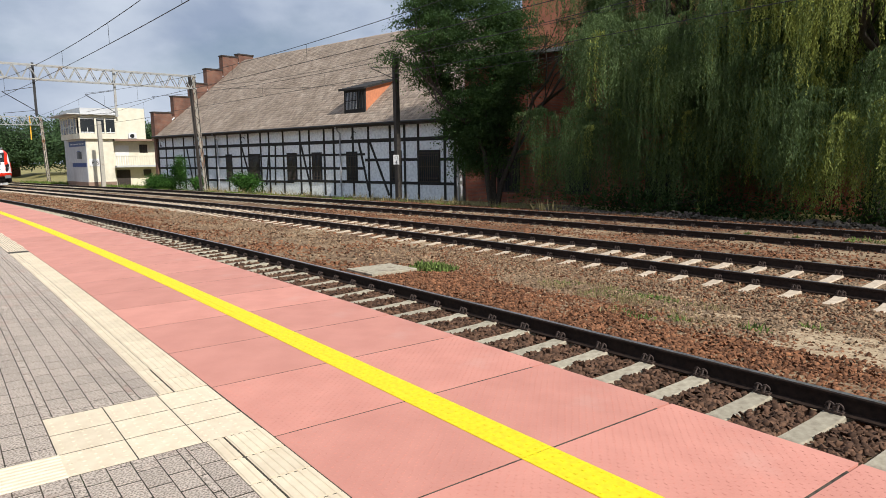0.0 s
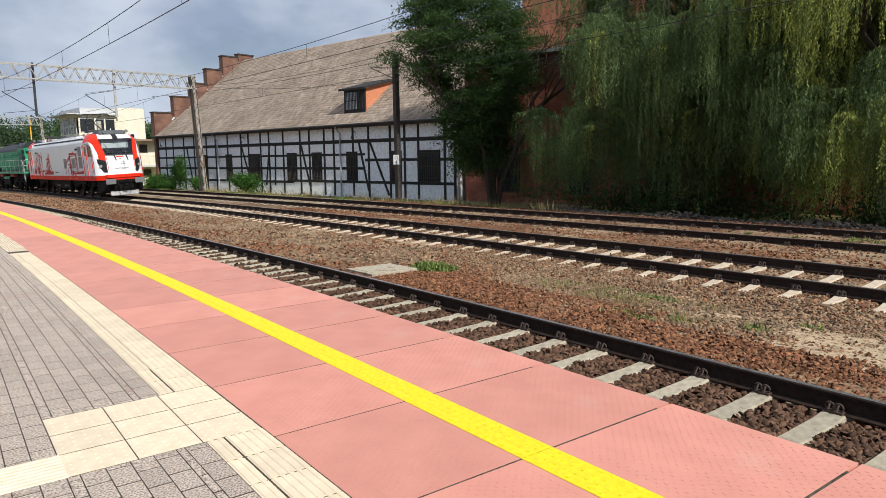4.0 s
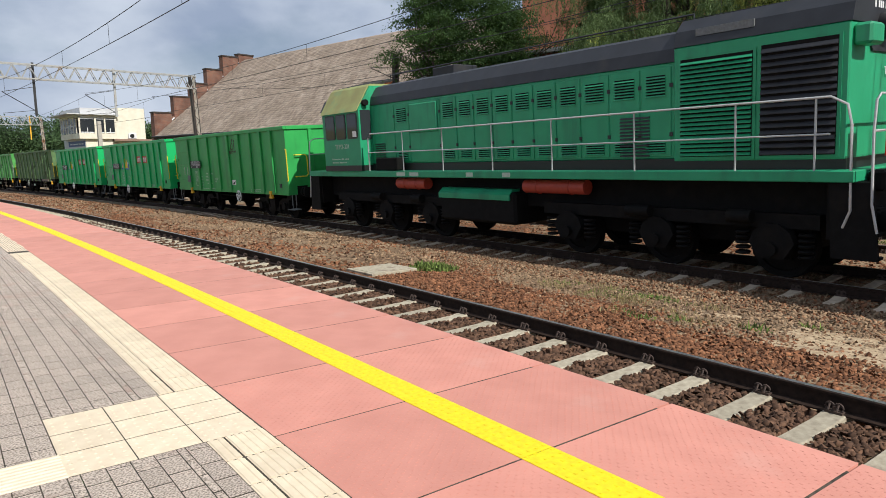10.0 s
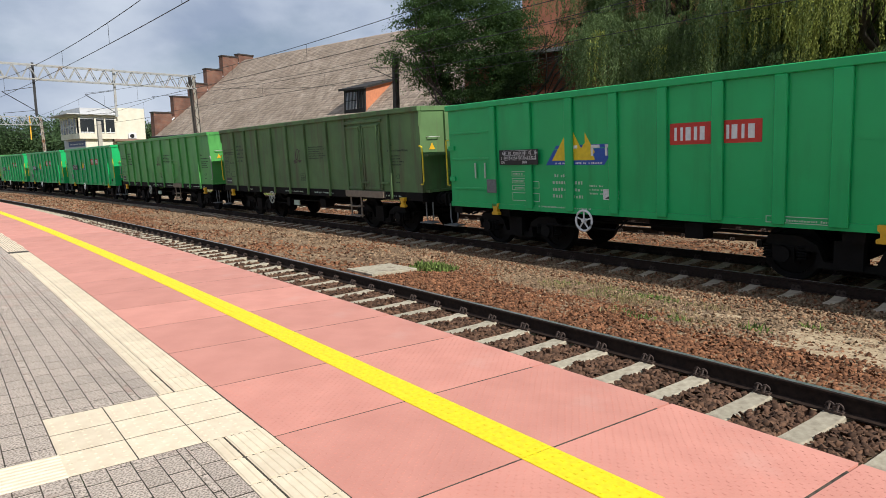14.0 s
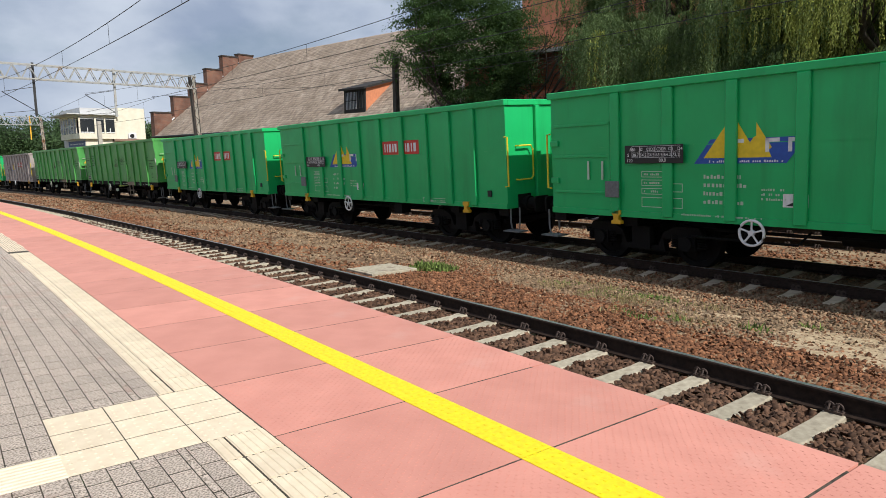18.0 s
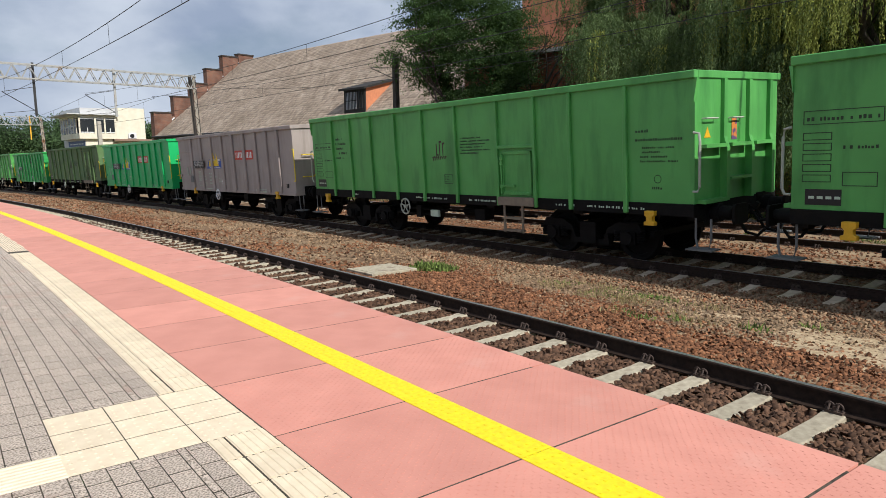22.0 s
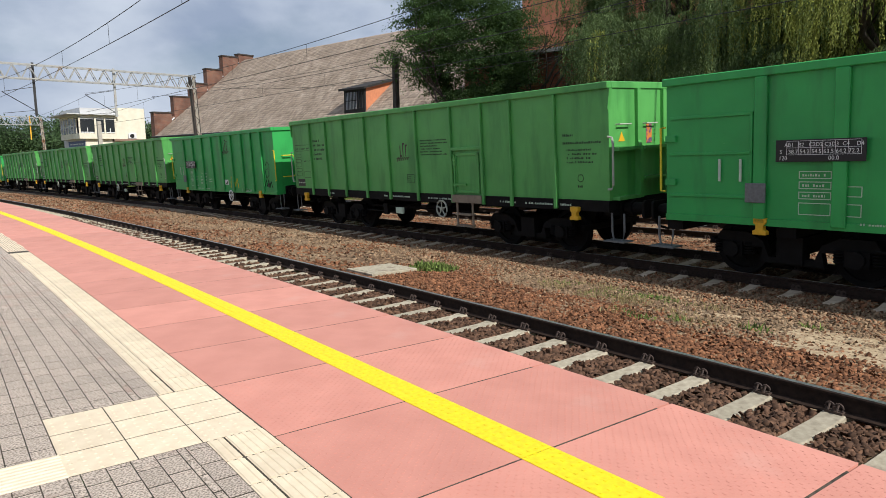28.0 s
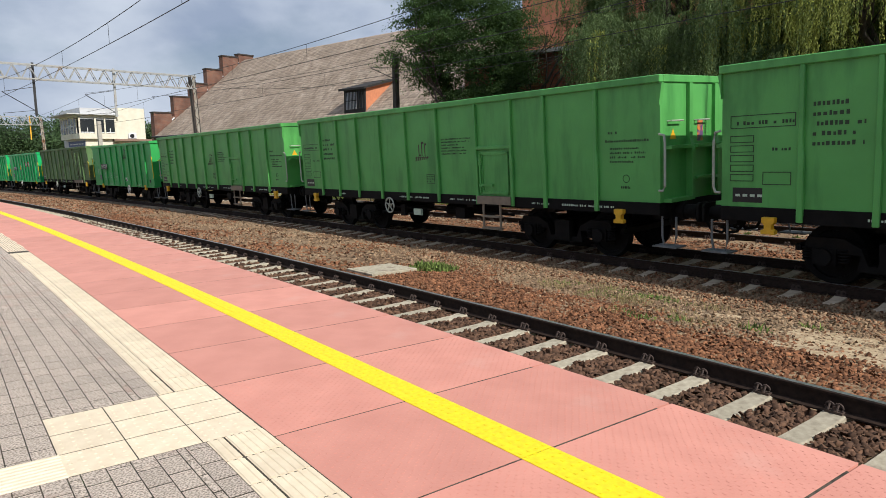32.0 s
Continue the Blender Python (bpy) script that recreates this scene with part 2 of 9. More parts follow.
def part(name, me, material, parent, label="", bevel=0.0, smooth=False, at=None):
    """Links a Mesh (or ready mesh data) as one object under a thing or a part."""
    d = me.data(name, material, bevel, smooth) if isinstance(me, Mesh) else me
    ob = new(name, d)
    if parent is not None:
        ob.parent = parent
    if at is not None:
        ob.matrix_basis = at
    if label:
        tagged(ob, label)
    return ob


def thing(name, label, category, group="", kind="", at=None):
    ob = new(name)
    ob.empty_display_size = 0.2
    if at is not None:
        ob.matrix_basis = at
    return tagged(ob, label, category, group, kind)


# ---- the curve that tracks and platform follow ----
YC, K0, K1, GRADE, CANT = 11.572, 0.00265, 3.2156e-5, 0.00808, 0.0467
ZP = 0.7194                          # platform over the sleepers
_st = 0.5
_tab = {0: (0.0, 0.0, 0.0)}


def _bend(s):
    return min(max(0.0, K0 + K1 * s), 0.0033)


for _dir in (-1, 1):
    _x, _y, _p = 0.0, 0.0, 0.0
    for _i in range(1, 1500 if _dir < 0 else 900):
        _h = _dir * _st
        _pm = _p + _bend(_h * (_i - 1) + _h / 4) * _h / 2
        _x, _y = _x + math.cos(_pm) * _h, _y - math.sin(_pm) * _h
        _p += _bend(_h * (_i - 0.5)) * _h
        _tab[_dir * _i] = (_x, _y, _p)


def on(s, lat=0.0, z=0.0):
    """A place from the way along the middle track, the distance across from it, and the height over the sleepers."""
    i = math.floor(s / _st)
    f = s / _st - i
    a, b = _tab[i], _tab[i + 1]
    x, y, p = (a[k] + (b[k] - a[k]) * f for k in range(3))
    return Vector((x + lat * math.sin(p), YC + y + lat * math.cos(p), z + GRADE * max(s, -160.0)))


def turn(s):
    i = math.floor(s / _st)
    return -(_tab[i][2] + (_tab[i + 1][2] - _tab[i][2]) * (s / _st - i))


def set_at(s, lat=0.0, z=0.0, cant=0.0):
    """A pose on the curve: x along the track, y across and away from the platform."""
    return Matrix.Translation(on(s, lat, z)) @ Matrix.Rotation(turn(s), 4, "Z") @ Matrix.Rotation(-math.atan(GRADE), 4, "Y") @ Matrix.Rotation(math.atan(cant), 4, "X")


def lay(me, outline, s0, s1, step=1.0, closed=True, wob=0.0):
    """Draws an outline of (lat, z) along the curve."""
    k, n = max(2, int(abs(s1 - s0) / step) + 1), len(outline)
    vs, fs = [], []
    for i in range(k):
        s = s0 + (s1 - s0) * i / (k - 1)
        for j, (a, z) in enumerate(outline):
            w = wob * noise.noise((s * 1.7, a * 1.9, 3.0)) if wob else 0.0
            vs.append(on(s, a, z + w))
    for i in range(k - 1):
        for j in range(n if closed else n - 1):
            j2 = (j + 1) % n
            fs.append((i * n + j, i * n + j2, (i + 1) * n + j2, (i + 1) * n + j))
    if closed:
        fs += [tuple(range(n)), tuple(range((k - 1) * n, k * n))[::-1]]
    return me.add(vs, fs)


# ---- ground, ballast and tracks ----
def cant_z(lat):
    """Height of the bed across the three tracks."""
    if lat < -3.0:
        return -0.06
    if lat < 2.2:
        return -0.03 - 0.045 * min(1.0, max(0.0, (-1.4 - lat) / 1.2)) + CANT * max(lat, -2.6) * (1.0 if lat > -2.6 else 0)
    if lat < 3.1:
        return 0.06 - 0.075 * (lat - 2.2)
    return 0.106 + 0.075 * (min(lat, 6.1) - 4.62) - 0.06 * max(0.0, lat - 6.1)


def build_ground():
    me = Mesh()
    xs = [-1500, -700, -400, -250] + list(range(-200, 61, 10)) + [120, 300, 900]
    ys = [-900, -300, -100, -30, -8, 2, 8] + list(range(12, 60, 4)) + [80, 140, 300, 700, 1500]
    vs, fs = [], []
    for y in ys:
        for x in xs:
            vs.append((x, y, -0.42 + GRADE * max(min(x, 300), -160) * (1.0 if y < 18 else 0.35) + (0.05 * noise.noise((x * 0.13, y * 0.13, 0)) if abs(x) < 200 else 0)))
    n = len(xs)
    for j in range(len(ys) - 1):
        for i in range(n - 1):
            fs.append((j * n + i, j * n + i + 1, (j + 1) * n + i + 1, (j + 1) * n + i))
    me.add(vs, fs)
    tagged(part("ground", me, M_GROUND, None, smooth=True), "wide flat ground of dry grass and bare earth", "ground", kind="structure")


build_ground()


def build_bed():
    me = Mesh()
    lats = [-8.3 + 0.25 * i for i in range(70)]
    line = []
    for a in lats:
        z = cant_z(a)
        if a > 7.4:
            z -= (a - 7.4) * 0.12
        line.append((a, z))
    line = [(-8.3, -0.7)] + line + [(lats[-1] + 0.6, -0.75)]
    lay(me, line, -170.0, 274.0, 0.8, False, 0.03)
    tagged(part("ballast", me, M_BED, None, smooth=True), "reddish brown crushed stone ballast between the rails", "ballast", kind="structure")


build_bed()

RAIL = [(-0.075, 0.0), (0.075, 0.0), (0.075, 0.012), (0.012, 0.03), (0.009, 0.13), (0.034, 0.138), (0.036, 0.162), (0.028, 0.171), (-0.028, 0.171), (-0.036, 0.162), (-0.034, 0.138), (-0.009, 0.13), (-0.012, 0.03), (-0.075, 0.012)]


def sleeper_mesh():
    me = Mesh()
    line = [(-1.3, -0.018), (-1.1, -0.016), (-0.95, -0.002), (-0.84, 0.012), (-0.66, 0.012), (-0.5, -0.006), (0.0, -0.018), (0.5, -0.006), (0.66, 0.012), (0.84, 0.012), (0.95, -0.002), (1.1, -0.016), (1.3, -0.018)]
    vs, fs = [], []
    for y, z in line:
        w = 0.082 - 0.012 * min(1.0, max(0.0, (abs(y) - 0.84) * 6))
        vs += [(-w - 0.035, y, -0.2), (-w - 0.012, y, z - 0.012), (-w, y, z), (w, y, z), (w + 0.012, y, z - 0.012), (w + 0.035, y, -0.2)]
    for i in range(len(line) - 1):
        fs += [(i * 6 + j, i * 6 + j + 1, i * 6 + j + 7, i * 6 + j + 6) for j in range(5)]
    k = (len(line) - 1) * 6
    fs += [tuple(range(6))[::-1], tuple(range(k, k + 6))]
    me.add(vs, [q[::-1] for q in fs])
    return me


def clip_mesh():
    me = Mesh()
    me.box(-0.07, 0.07, -0.1, -0.03, 0.0, 0.02)
    for x in (-0.034, 0.034):
        me.ring((x, -0.075, 0.05), 0.034, 0.009, "y", 12, 5)
        me.tube([(x, -0.11, 0.03), (x, -0.075, 0.085), (x, -0.03, 0.05)], 0.009, 5)
    me.cyl((0, -0.075, 0.0), (0, -0.075, 0.06), 0.016, 6)
    return me


def build_track(label, lat_of, base, cant, pitch, first, s0, s1, near, sleeper_m):
    track = thing("railway_track", label, "track", kind="structure")
    for side in (-1, 1):
        me, top = Mesh(), Mesh()
        for dst, line in ((me, RAIL), (top, [(-0.026, 0.1715), (0.026, 0.1715), (0.026, 0.1735), (-0.026, 0.1735)])):
            k, n = int((s1 - s0) / 1.5) + 1, len(line)
            vs, fs = [], []
            for i in range(k):
                s = s0 + (s1 - s0) * i / (k - 1)
                c = lat_of(s) + side * 0.7525
                vs += [on(s, c + a, base + z + side * 0.7525 * cant) for a, z in line]
            for i in range(k - 1):
                fs += [(i * n + j, i * n + (j + 1) % n, (i + 1) * n + (j + 1) % n, (i + 1) * n + j) for j in range(n)]
            fs += [tuple(range(n)), tuple(range((k - 1) * n, k * n))[::-1]]
            dst.add(vs, fs)
        rail = part("rail", me, M_RAIL, track, "dark rusty steel rail")
        part("running_surface", top, M_RAILTOP, rail, "polished steel top")
    sm = sleeper_mesh().data("sleeper", sleeper_m)
    cm_ = clip_mesh().data("rail_clip", M_RUST)
    first += pitch * int((s1 - 1.0 - first) / pitch)
    rest, n = Mesh(), int((s1 - s0) / pitch)
    base_s, base_c = sleeper_mesh(), clip_mesh()
    for i in range(n):
        s = first - pitch * i
        if s < s0:
            break
        pose_ = set_at(s, lat_of(s), base, cant)
        if near < s < 10.0:
            part("sleeper", sm, None, track, at=pose_)
            for side in (-1, 1):
                part("rail_clip", cm_, None, track, at=pose_ @ pose(0, side * 0.7525, 0.012))
        else:
            rest.add([pose_ @ Vector(p) for p in base_s.v], base_s.f)
    tagged(part("far_sleepers", rest, sleeper_m, track), kind="stuff")
    return track


T1_LAT = -6.62
build_track("railway track with concrete sleepers beside the platform edge", lambda s: T1_LAT, 0.0, 0.0, 0.597 / (1 + K0 * -6.6), -2.357 + 0.6074 * 12, -150.0, 272.0, -30.0, M_SLEEPER_D)
build_track("middle railway track with pale concrete sleepers", lambda s: 0.0, 0.0, CANT, 0.667, -4.459 + 0.667 * 20, -170.0, 272.0, -36.0, M_SLEEPER)
build_track("far railway track with rusty rails and weedy ballast", lambda s: 4.62 + 0.02 * max(min(s + 14, 8), -12), 0.10, 0.075, 0.65, 10.0, -170.0, 272.0, -24.0, M_SLEEPER_D)


# ---- platform ----
P_EDGE, P_SLAB = -8.41, -10.337


def build_platform():
    body = Mesh()
    lay(body, [(-26.0, -0.6), (P_EDGE - 0.12, -0.6), (P_EDGE - 0.12, ZP - 0.12), (P_EDGE - 0.12, ZP - 0.0015), (-26.0, ZP - 0.0015)], -120.0, 16.0, 1.0)
    plat = tagged(part("platform", body, M_JOINT, None), "paved railway platform with a pink edge and yellow line", "platform", kind="structure")
    # edge slabs, one metre each
    slab = Mesh()
    slab.box(-0.479, 0.479, 0.0, P_EDGE - P_SLAB, -0.12, 0.0)
    sd = slab.data("edge_slab", M_SLAB)
    line = Mesh()
    line.box(-0.482, 0.482, 0.0, 0.2, 0.0005, 0.004)
    for i in range(16):
        for j in range(4):
            line.box(-0.48 + 0.0615 * i, -0.465 + 0.0615 * i, 0.02 + 0.05 * j, 0.032 + 0.05 * j, 0.004, 0.007)
    ld = line.data("yellow_line", M_YELLOW)
    stud = Mesh()
    for i in range(38):
        for j in range(34):
            x, y = -0.465 + i * 0.025, 0.03 + j * 0.0545
            if i % 2:
                y += 0.027
            if 0.74 < y < 0.99:
                continue
            stud.box(x, x + 0.004 + 0.012 * (j % 2), y, y + 0.004 + 0.012 * ((j + 1) % 2), 0.0, 0.0015)
    td = stud.data("raised_tread", M_SLAB)
    for i in range(-60, 12):
        s = -1.21 + 0.4977 + 0.9955 * i
        p = set_at(s, P_SLAB, ZP)
        ob = part("edge_slab", sd, None, plat, at=p)
        part("yellow_line", ld, None, plat, at=set_at(s, -9.55, ZP))
        if i > -4:
            part("raised_tread", td, None, ob)
    return plat


PLATFORM = build_platform()


def ribbed(w, l):
    me = Mesh()
    me.box(-l / 2 + 0.005, l / 2 - 0.005, 0.003, w - 0.003, -0.06, 0.0005)
    k = max(2, int(w / 0.036))
    for i in range(k):
        y = (i + 0.5) * w / k
        me.prism([(y - 0.013, 0.0), (y - 0.009, 0.005), (y + 0.009, 0.005), (y + 0.013, 0.0)], -l / 2 + 0.006, l / 2 - 0.006, "x")
    return me


def build_paving():
    a = ribbed(0.2, 0.2915).data("guide_tile", M_TACTILE)
    b = ribbed(0.088, 0.2915).data("guide_tile", M_TACTILE)
    b2 = ribbed(0.095, 0.2915).data("guide_tile", M_TACTILE)
    blk0, blk1 = -4.26, -3.36
    for i in range(-30, 44):
        s = blk0 - 0.15 + 0.3 * (i + 1) if i < 0 else blk1 + 0.15 + 0.3 * i
        part("guide_tile", a, None, PLATFORM, at=set_at(s, -10.541, ZP))
        part("guide_tile", b if -5.0 < s < -2.0 else b2, None, PLATFORM, at=set_at(s, -10.634, ZP))
    far = Mesh()
    for i in range(-230, -30):
        s = blk0 - 0.15 + 0.3 * i
        m = set_at(s, -10.63, ZP)
        for k in range(8):
            far.box(-0.143, 0.143, 0.006 + 0.039 * k, 0.037 + 0.039 * k, -0.05, 0.0, m)
    tagged(part("far_guide_tiles", far, M_TACTILE, PLATFORM), kind="stuff")
    t = Mesh()
    t.box(-0.1405, 0.1405, 0.003, 0.297, -0.06, 0.0)
    for i in range(5):
        for j in range(5):
            x, y = -0.116 + 0.058 * i, 0.034 + 0.058 * j
            t.cyl((x, y, 0.0), (x, y, 0.003), 0.012, 8, 0.006)
    td = t.data("warning_tile", M_TACTILE)
    for i in range(3):
        for j in range(3):
            part("warning_tile", td, None, PLATFORM, at=set_at(blk0 + 0.15 + 0.3 * j, -11.244 + 0.3 * i, ZP))
    c = ribbed(0.3, 0.3).data("guide_tile", M_TACTILE)
    for i in range(15):
        part("guide_tile", c, None, PLATFORM, at=set_at(blk1 - 0.15, -11.23 - 0.3 * i, ZP) @ Matrix.Translation((0.15, 0.0, 0)) @ Matrix.Rotation(radians(90), 4, "Z") @ Matrix.Translation((-0.15, 0, 0)))
    # pavers in rows along the platform, half a stone apart, cut where they meet the tiles, with two rows of narrow closers
    v = Mesh()
    v.box(-0.0912, 0.0912, 0.003, 0.101, -0.06, 0.0)
    pd = v.data("paver", M_PAVER)
    rest, count, lat = Mesh(), 0, -10.632
    gen = random.Random(12)
    for r in range(47):
        wide = 0.04 if r == 1 else 0.052 if r == 6 else 0.104
        lat -= wide
        bar = (blk0, blk1) if lat > -11.25 else (blk1 - 0.29, blk1 - 0.008)
        shift = (0.1 if r % 2 else 0.0) + gen.uniform(-0.02, 0.02)
        for i in range(-160, 66):
            s = -3.0 + 0.2 * i + shift
            if s > 10.0 or s < -32:
                continue
            m = set_at(s, lat, ZP + 0.0008 * noise.noise((s * 7, lat * 11, 5))) @ Matrix.Rotation(radians(0.5 * noise.noise((s * 5, lat * 9, 1))), 4, "Z")
            a0, a1 = s - 0.1, s + 0.1
            if a1 > bar[0] and a0 < bar[1]:
                for q0, q1 in ((a0, min(a1, bar[0])), (max(a0, bar[1]), a1)):
                    if q1 - q0 > 0.03:
                        rest.box((q0 - s) * 0.972 + 0.004, (q1 - s) * 0.972 - 0.004, 0.003, wide - 0.003, -0.05, 0.0, m)
            elif -7.2 < s < -2.2 and lat > -12.0 and count < 300 and wide > 0.1:
                part("paver", pd, None, PLATFORM, at=m)
                count += 1
            else:
                rest.box(-0.0912, 0.0912, 0.003, wide - 0.003, -0.05, 0.0, m)
    tagged(part("far_pavers", rest, M_PAVER_J, PLATFORM), kind="stuff")


build_paving()


# ---- the train ----
TRAIN = []
M_ZGREEN = mat("emerald_paint", (0.014, 0.46, 0.14), (0.012, 0.4, 0.118), 0.36, 0, 1.5, (0.3, 0.7), 0.22, 1.7, stain=(0.012, 0.29, 0.085), stain_scale=2.2, stain_at=(0.52, 0.78), bdist=0.03, streak=0.14)
M_LGREEN = mat("leaf_green_paint", (0.105, 0.4, 0.1), (0.082, 0.32, 0.08), 0.42, 0, 1.5, (0.3, 0.7), 0.25, 1.6, stain=(0.042, 0.2, 0.048), stain_scale=2.0, stain_at=(0.5, 0.76), bdist=0.03, streak=0.2)
M_BGREEN = mat("sea_green_paint", (0.037, 0.385, 0.092), (0.028, 0.31, 0.075), 0.42, 0, 1.5, (0.3, 0.7), 0.25, 1.6, stain=(0.028, 0.2, 0.055), stain_scale=2.0, stain_at=(0.5, 0.76), bdist=0.03, streak=0.16)
M_OLIVE = mat("faded_olive_paint", (0.115, 0.22, 0.08), (0.085, 0.155, 0.06), 0.65, 0, 1.6, (0.3, 0.7), 0.3, 1.8, stain=(0.095, 0.085, 0.05), stain_scale=3.0, stain_at=(0.48, 0.76), bdist=0.03, streak=0.14)
M_WGREY = mat("warm_grey_paint", (0.38, 0.33, 0.31), (0.31, 0.27, 0.255), 0.55, 0, 1.2, (0.3, 0.7), 0.25, 1.7, stain=(0.22, 0.18, 0.165), stain_scale=2.4, stain_at=(0.5, 0.78), bdist=0.03, streak=0.14)
M_UNDER = mat("black_underframe", (0.008, 0.0078, 0.0078), (0.004, 0.004, 0.004), 0.75, 0, 6, (0.3, 0.7), 0.3, 40, stain=(0.014, 0.011, 0.009), stain_scale=2.0)
M_UNDER.node_tree.nodes["Principled BSDF"].inputs["Specular IOR Level"].default_value = 0.15
for _m in (M_ZGREEN, M_LGREEN, M_BGREEN, M_OLIVE, M_WGREY):
    _m.node_tree.nodes["Principled BSDF"].inputs["Specular IOR Level"].default_value = 0.45
M_TREAD = mat("brown_wheel_steel", (0.03, 0.022, 0.018), (0.014, 0.011, 0.01), 0.6, 0.2, 8)
M_INSIDE = mat("dusty_inside", (0.09, 0.1, 0.07), (0.06, 0.065, 0.05), 0.9, 0, 2)
M_WARN = mat("warning_label", (0.6, 0.2, 0.05), (0.12, 0.06, 0.16), 0.5, 0, 9, (0.45, 0.55))
M_HOOK = plain("yellow_orange_paint", (0.75, 0.42, 0.02), 0.5)
M_YRAIL = plain("yellow_rail_paint", (0.78, 0.6, 0.03), 0.5)
M_GRAIL = plain("pale_rail_paint", (0.4, 0.43, 0.37), 0.5)
M_RED = plain("red_sign", (0.6, 0.035, 0.02), 0.4)
M_LOGOY = plain("logo_yellow", (0.85, 0.6, 0.02), 0.5)
M_LOGOB = plain("logo_blue", (0.02, 0.09, 0.42), 0.5)
M_MARK = plain("pale_marking", (0.5, 0.62, 0.5), 0.6)
M_MARKD = plain("dark_marking", (0.02, 0.045, 0.02), 0.6)
M_EMBLEM = plain("maroon_mark", (0.06, 0.03, 0.03), 0.6)
M_STEP = mat("grating_steel", (0.2, 0.21, 0.22), (0.14, 0.15, 0.15), 0.6, 0.3, 20)
SIDE = -1.45
rng = random.Random(7)


def writing(me, x0, z0, w, h, y, rnd, rows=1, fill=0.8):
    """Unreadable lines of writing as plain bars."""
    lh = h / rows
    for r in range(rows):
        z, x = z0 + h - (r + 1) * lh + lh * 0.18, x0
        end = x0 + w * (1 if rows == 1 else rnd.uniform(0.55, 1.0))
        while x < end:
            k = lh * rnd.uniform(0.35, 0.62)
            if rnd.random() < fill:
                me.box(x, min(x + k * 0.62, end), y - 0.002, y, z, z + lh * rnd.choice((0.34, 0.42, 0.47)))
            x += k
    return me


def frame_mark(me, x0, x1, z0, z1, y, t=0.012):
    me.box(x0, x1, y - 0.002, y, z0, z0 + t)
    me.box(x0, x1, y - 0.002, y, z1 - t, z1)
    me.box(x0, x0 + t, y - 0.002, y, z0, z1)
    me.box(x1 - t, x1, y - 0.002, y, z0, z1)
    return me


def wheelset_mesh(r, half=0.7):
    me = Mesh()
    for s in (-1, 1):
        prof = [(0.0, 0.07), (0.1, 0.07), (0.13, 0.03), (r * 0.78, 0.02), (r * 0.8, 0.065), (r, 0.065), (r + 0.02, -0.035), (r + 0.03, -0.065), (r * 0.8, -0.065), (r * 0.76, -0.02), (0.13, -0.03), (0.1, -0.07), (0.0, -0.07)]
        n, vs, fs = 28, [], []
        for i in range(n):
            a = 6.283185 * i / n
            vs += [(q * math.cos(a), s * (half + w), q * math.sin(a)) for q, w in prof]
        k = len(prof)
        for i in range(n):
            fs += [(i * k + j, ((i + 1) % n) * k + j, ((i + 1) % n) * k + j + 1, i * k + j + 1)[::s] for j in range(k - 1)]
        me.add(vs, fs)
        for i in range(6):
            a = 6.283185 * i / 6
            me.cyl((0.5 * r * math.cos(a), s * (half + 0.02), 0.5 * r * math.sin(a)), (0.5 * r * math.cos(a), s * (half + 0.045), 0.5 * r * math.sin(a)), 0.035, 6)
    me.cyl((0, -half, 0), (0, half, 0), 0.085, 12)
    return me


WHEEL = wheelset_mesh(0.46).data("wheelset", M_UNDER, 0, True)


def bogie_mesh(base=1.8):
    me = Mesh()
    b = base / 2
    for s in (-1, 1):
        y0, y1 = s * 1.0 - 0.07, s * 1.0 + 0.07
        me.prism([(-b - 0.3, 0.62), (-b - 0.22, 0.75), (-b + 0.25, 0.75), (-0.45, 0.62), (-0.35, 0.38), (0.35, 0.38), (0.45, 0.62), (b - 0.25, 0.75), (b + 0.22, 0.75), (b + 0.3, 0.62), (b + 0.1, 0.52), (b - 0.5, 0.52), (0.5, 0.28), (-0.5, 0.28), (-b + 0.5, 0.52), (-b - 0.1, 0.52)], y0, y1, "y")
        for x in (-b, b):
            me.cyl((x, s * 0.92, 0.46), (x, s * 1.16, 0.46), 0.13, 14)
            me.box(x - 0.17, x + 0.17, s * 1.0 - 0.1, s * 1.0 + 0.1, 0.34, 0.58)
            for q in (-0.26, 0.26):
                for i in range(5):
                    me.ring((x + q, s * 1.03, 0.4 + 0.045 * i), 0.07, 0.016, "z", 10, 5)
        me.box(-0.2, 0.2, s * 1.0 - 0.12, s * 1.0 + 0.12, 0.3, 0.72)
    me.box(-0.2, 0.2, -1.0, 1.0, 0.45, 0.72)
    for x in (-b - 0.45, b + 0.45):
        me.box(x - 0.04, x + 0.04, -0.95, 0.95, 0.5, 0.6)
    return me


BOGIE = bogie_mesh(1.9).data("bogie", M_UNDER, 0, True)


def spoke_wheel(r):
    me = Mesh()
    me.ring((0, 0, 0), r, 0.022, "y", 22, 6)
    me.cyl((0, -0.03, 0), (0, 0.05, 0), 0.045, 10)
    for i in range(5):
        a = 6.283185 * i / 5 + 0.3
        me.cyl((0.03 * math.cos(a), 0, 0.03 * math.sin(a)), (r * math.cos(a), 0, r * math.sin(a)), 0.016, 6)
    return me


WHEEL_W = spoke_wheel(0.2).data("handwheel", M_WHITE, 0, True)
WHEEL_D = spoke_wheel(0.2).data("handwheel", M_GRAIL, 0, True)


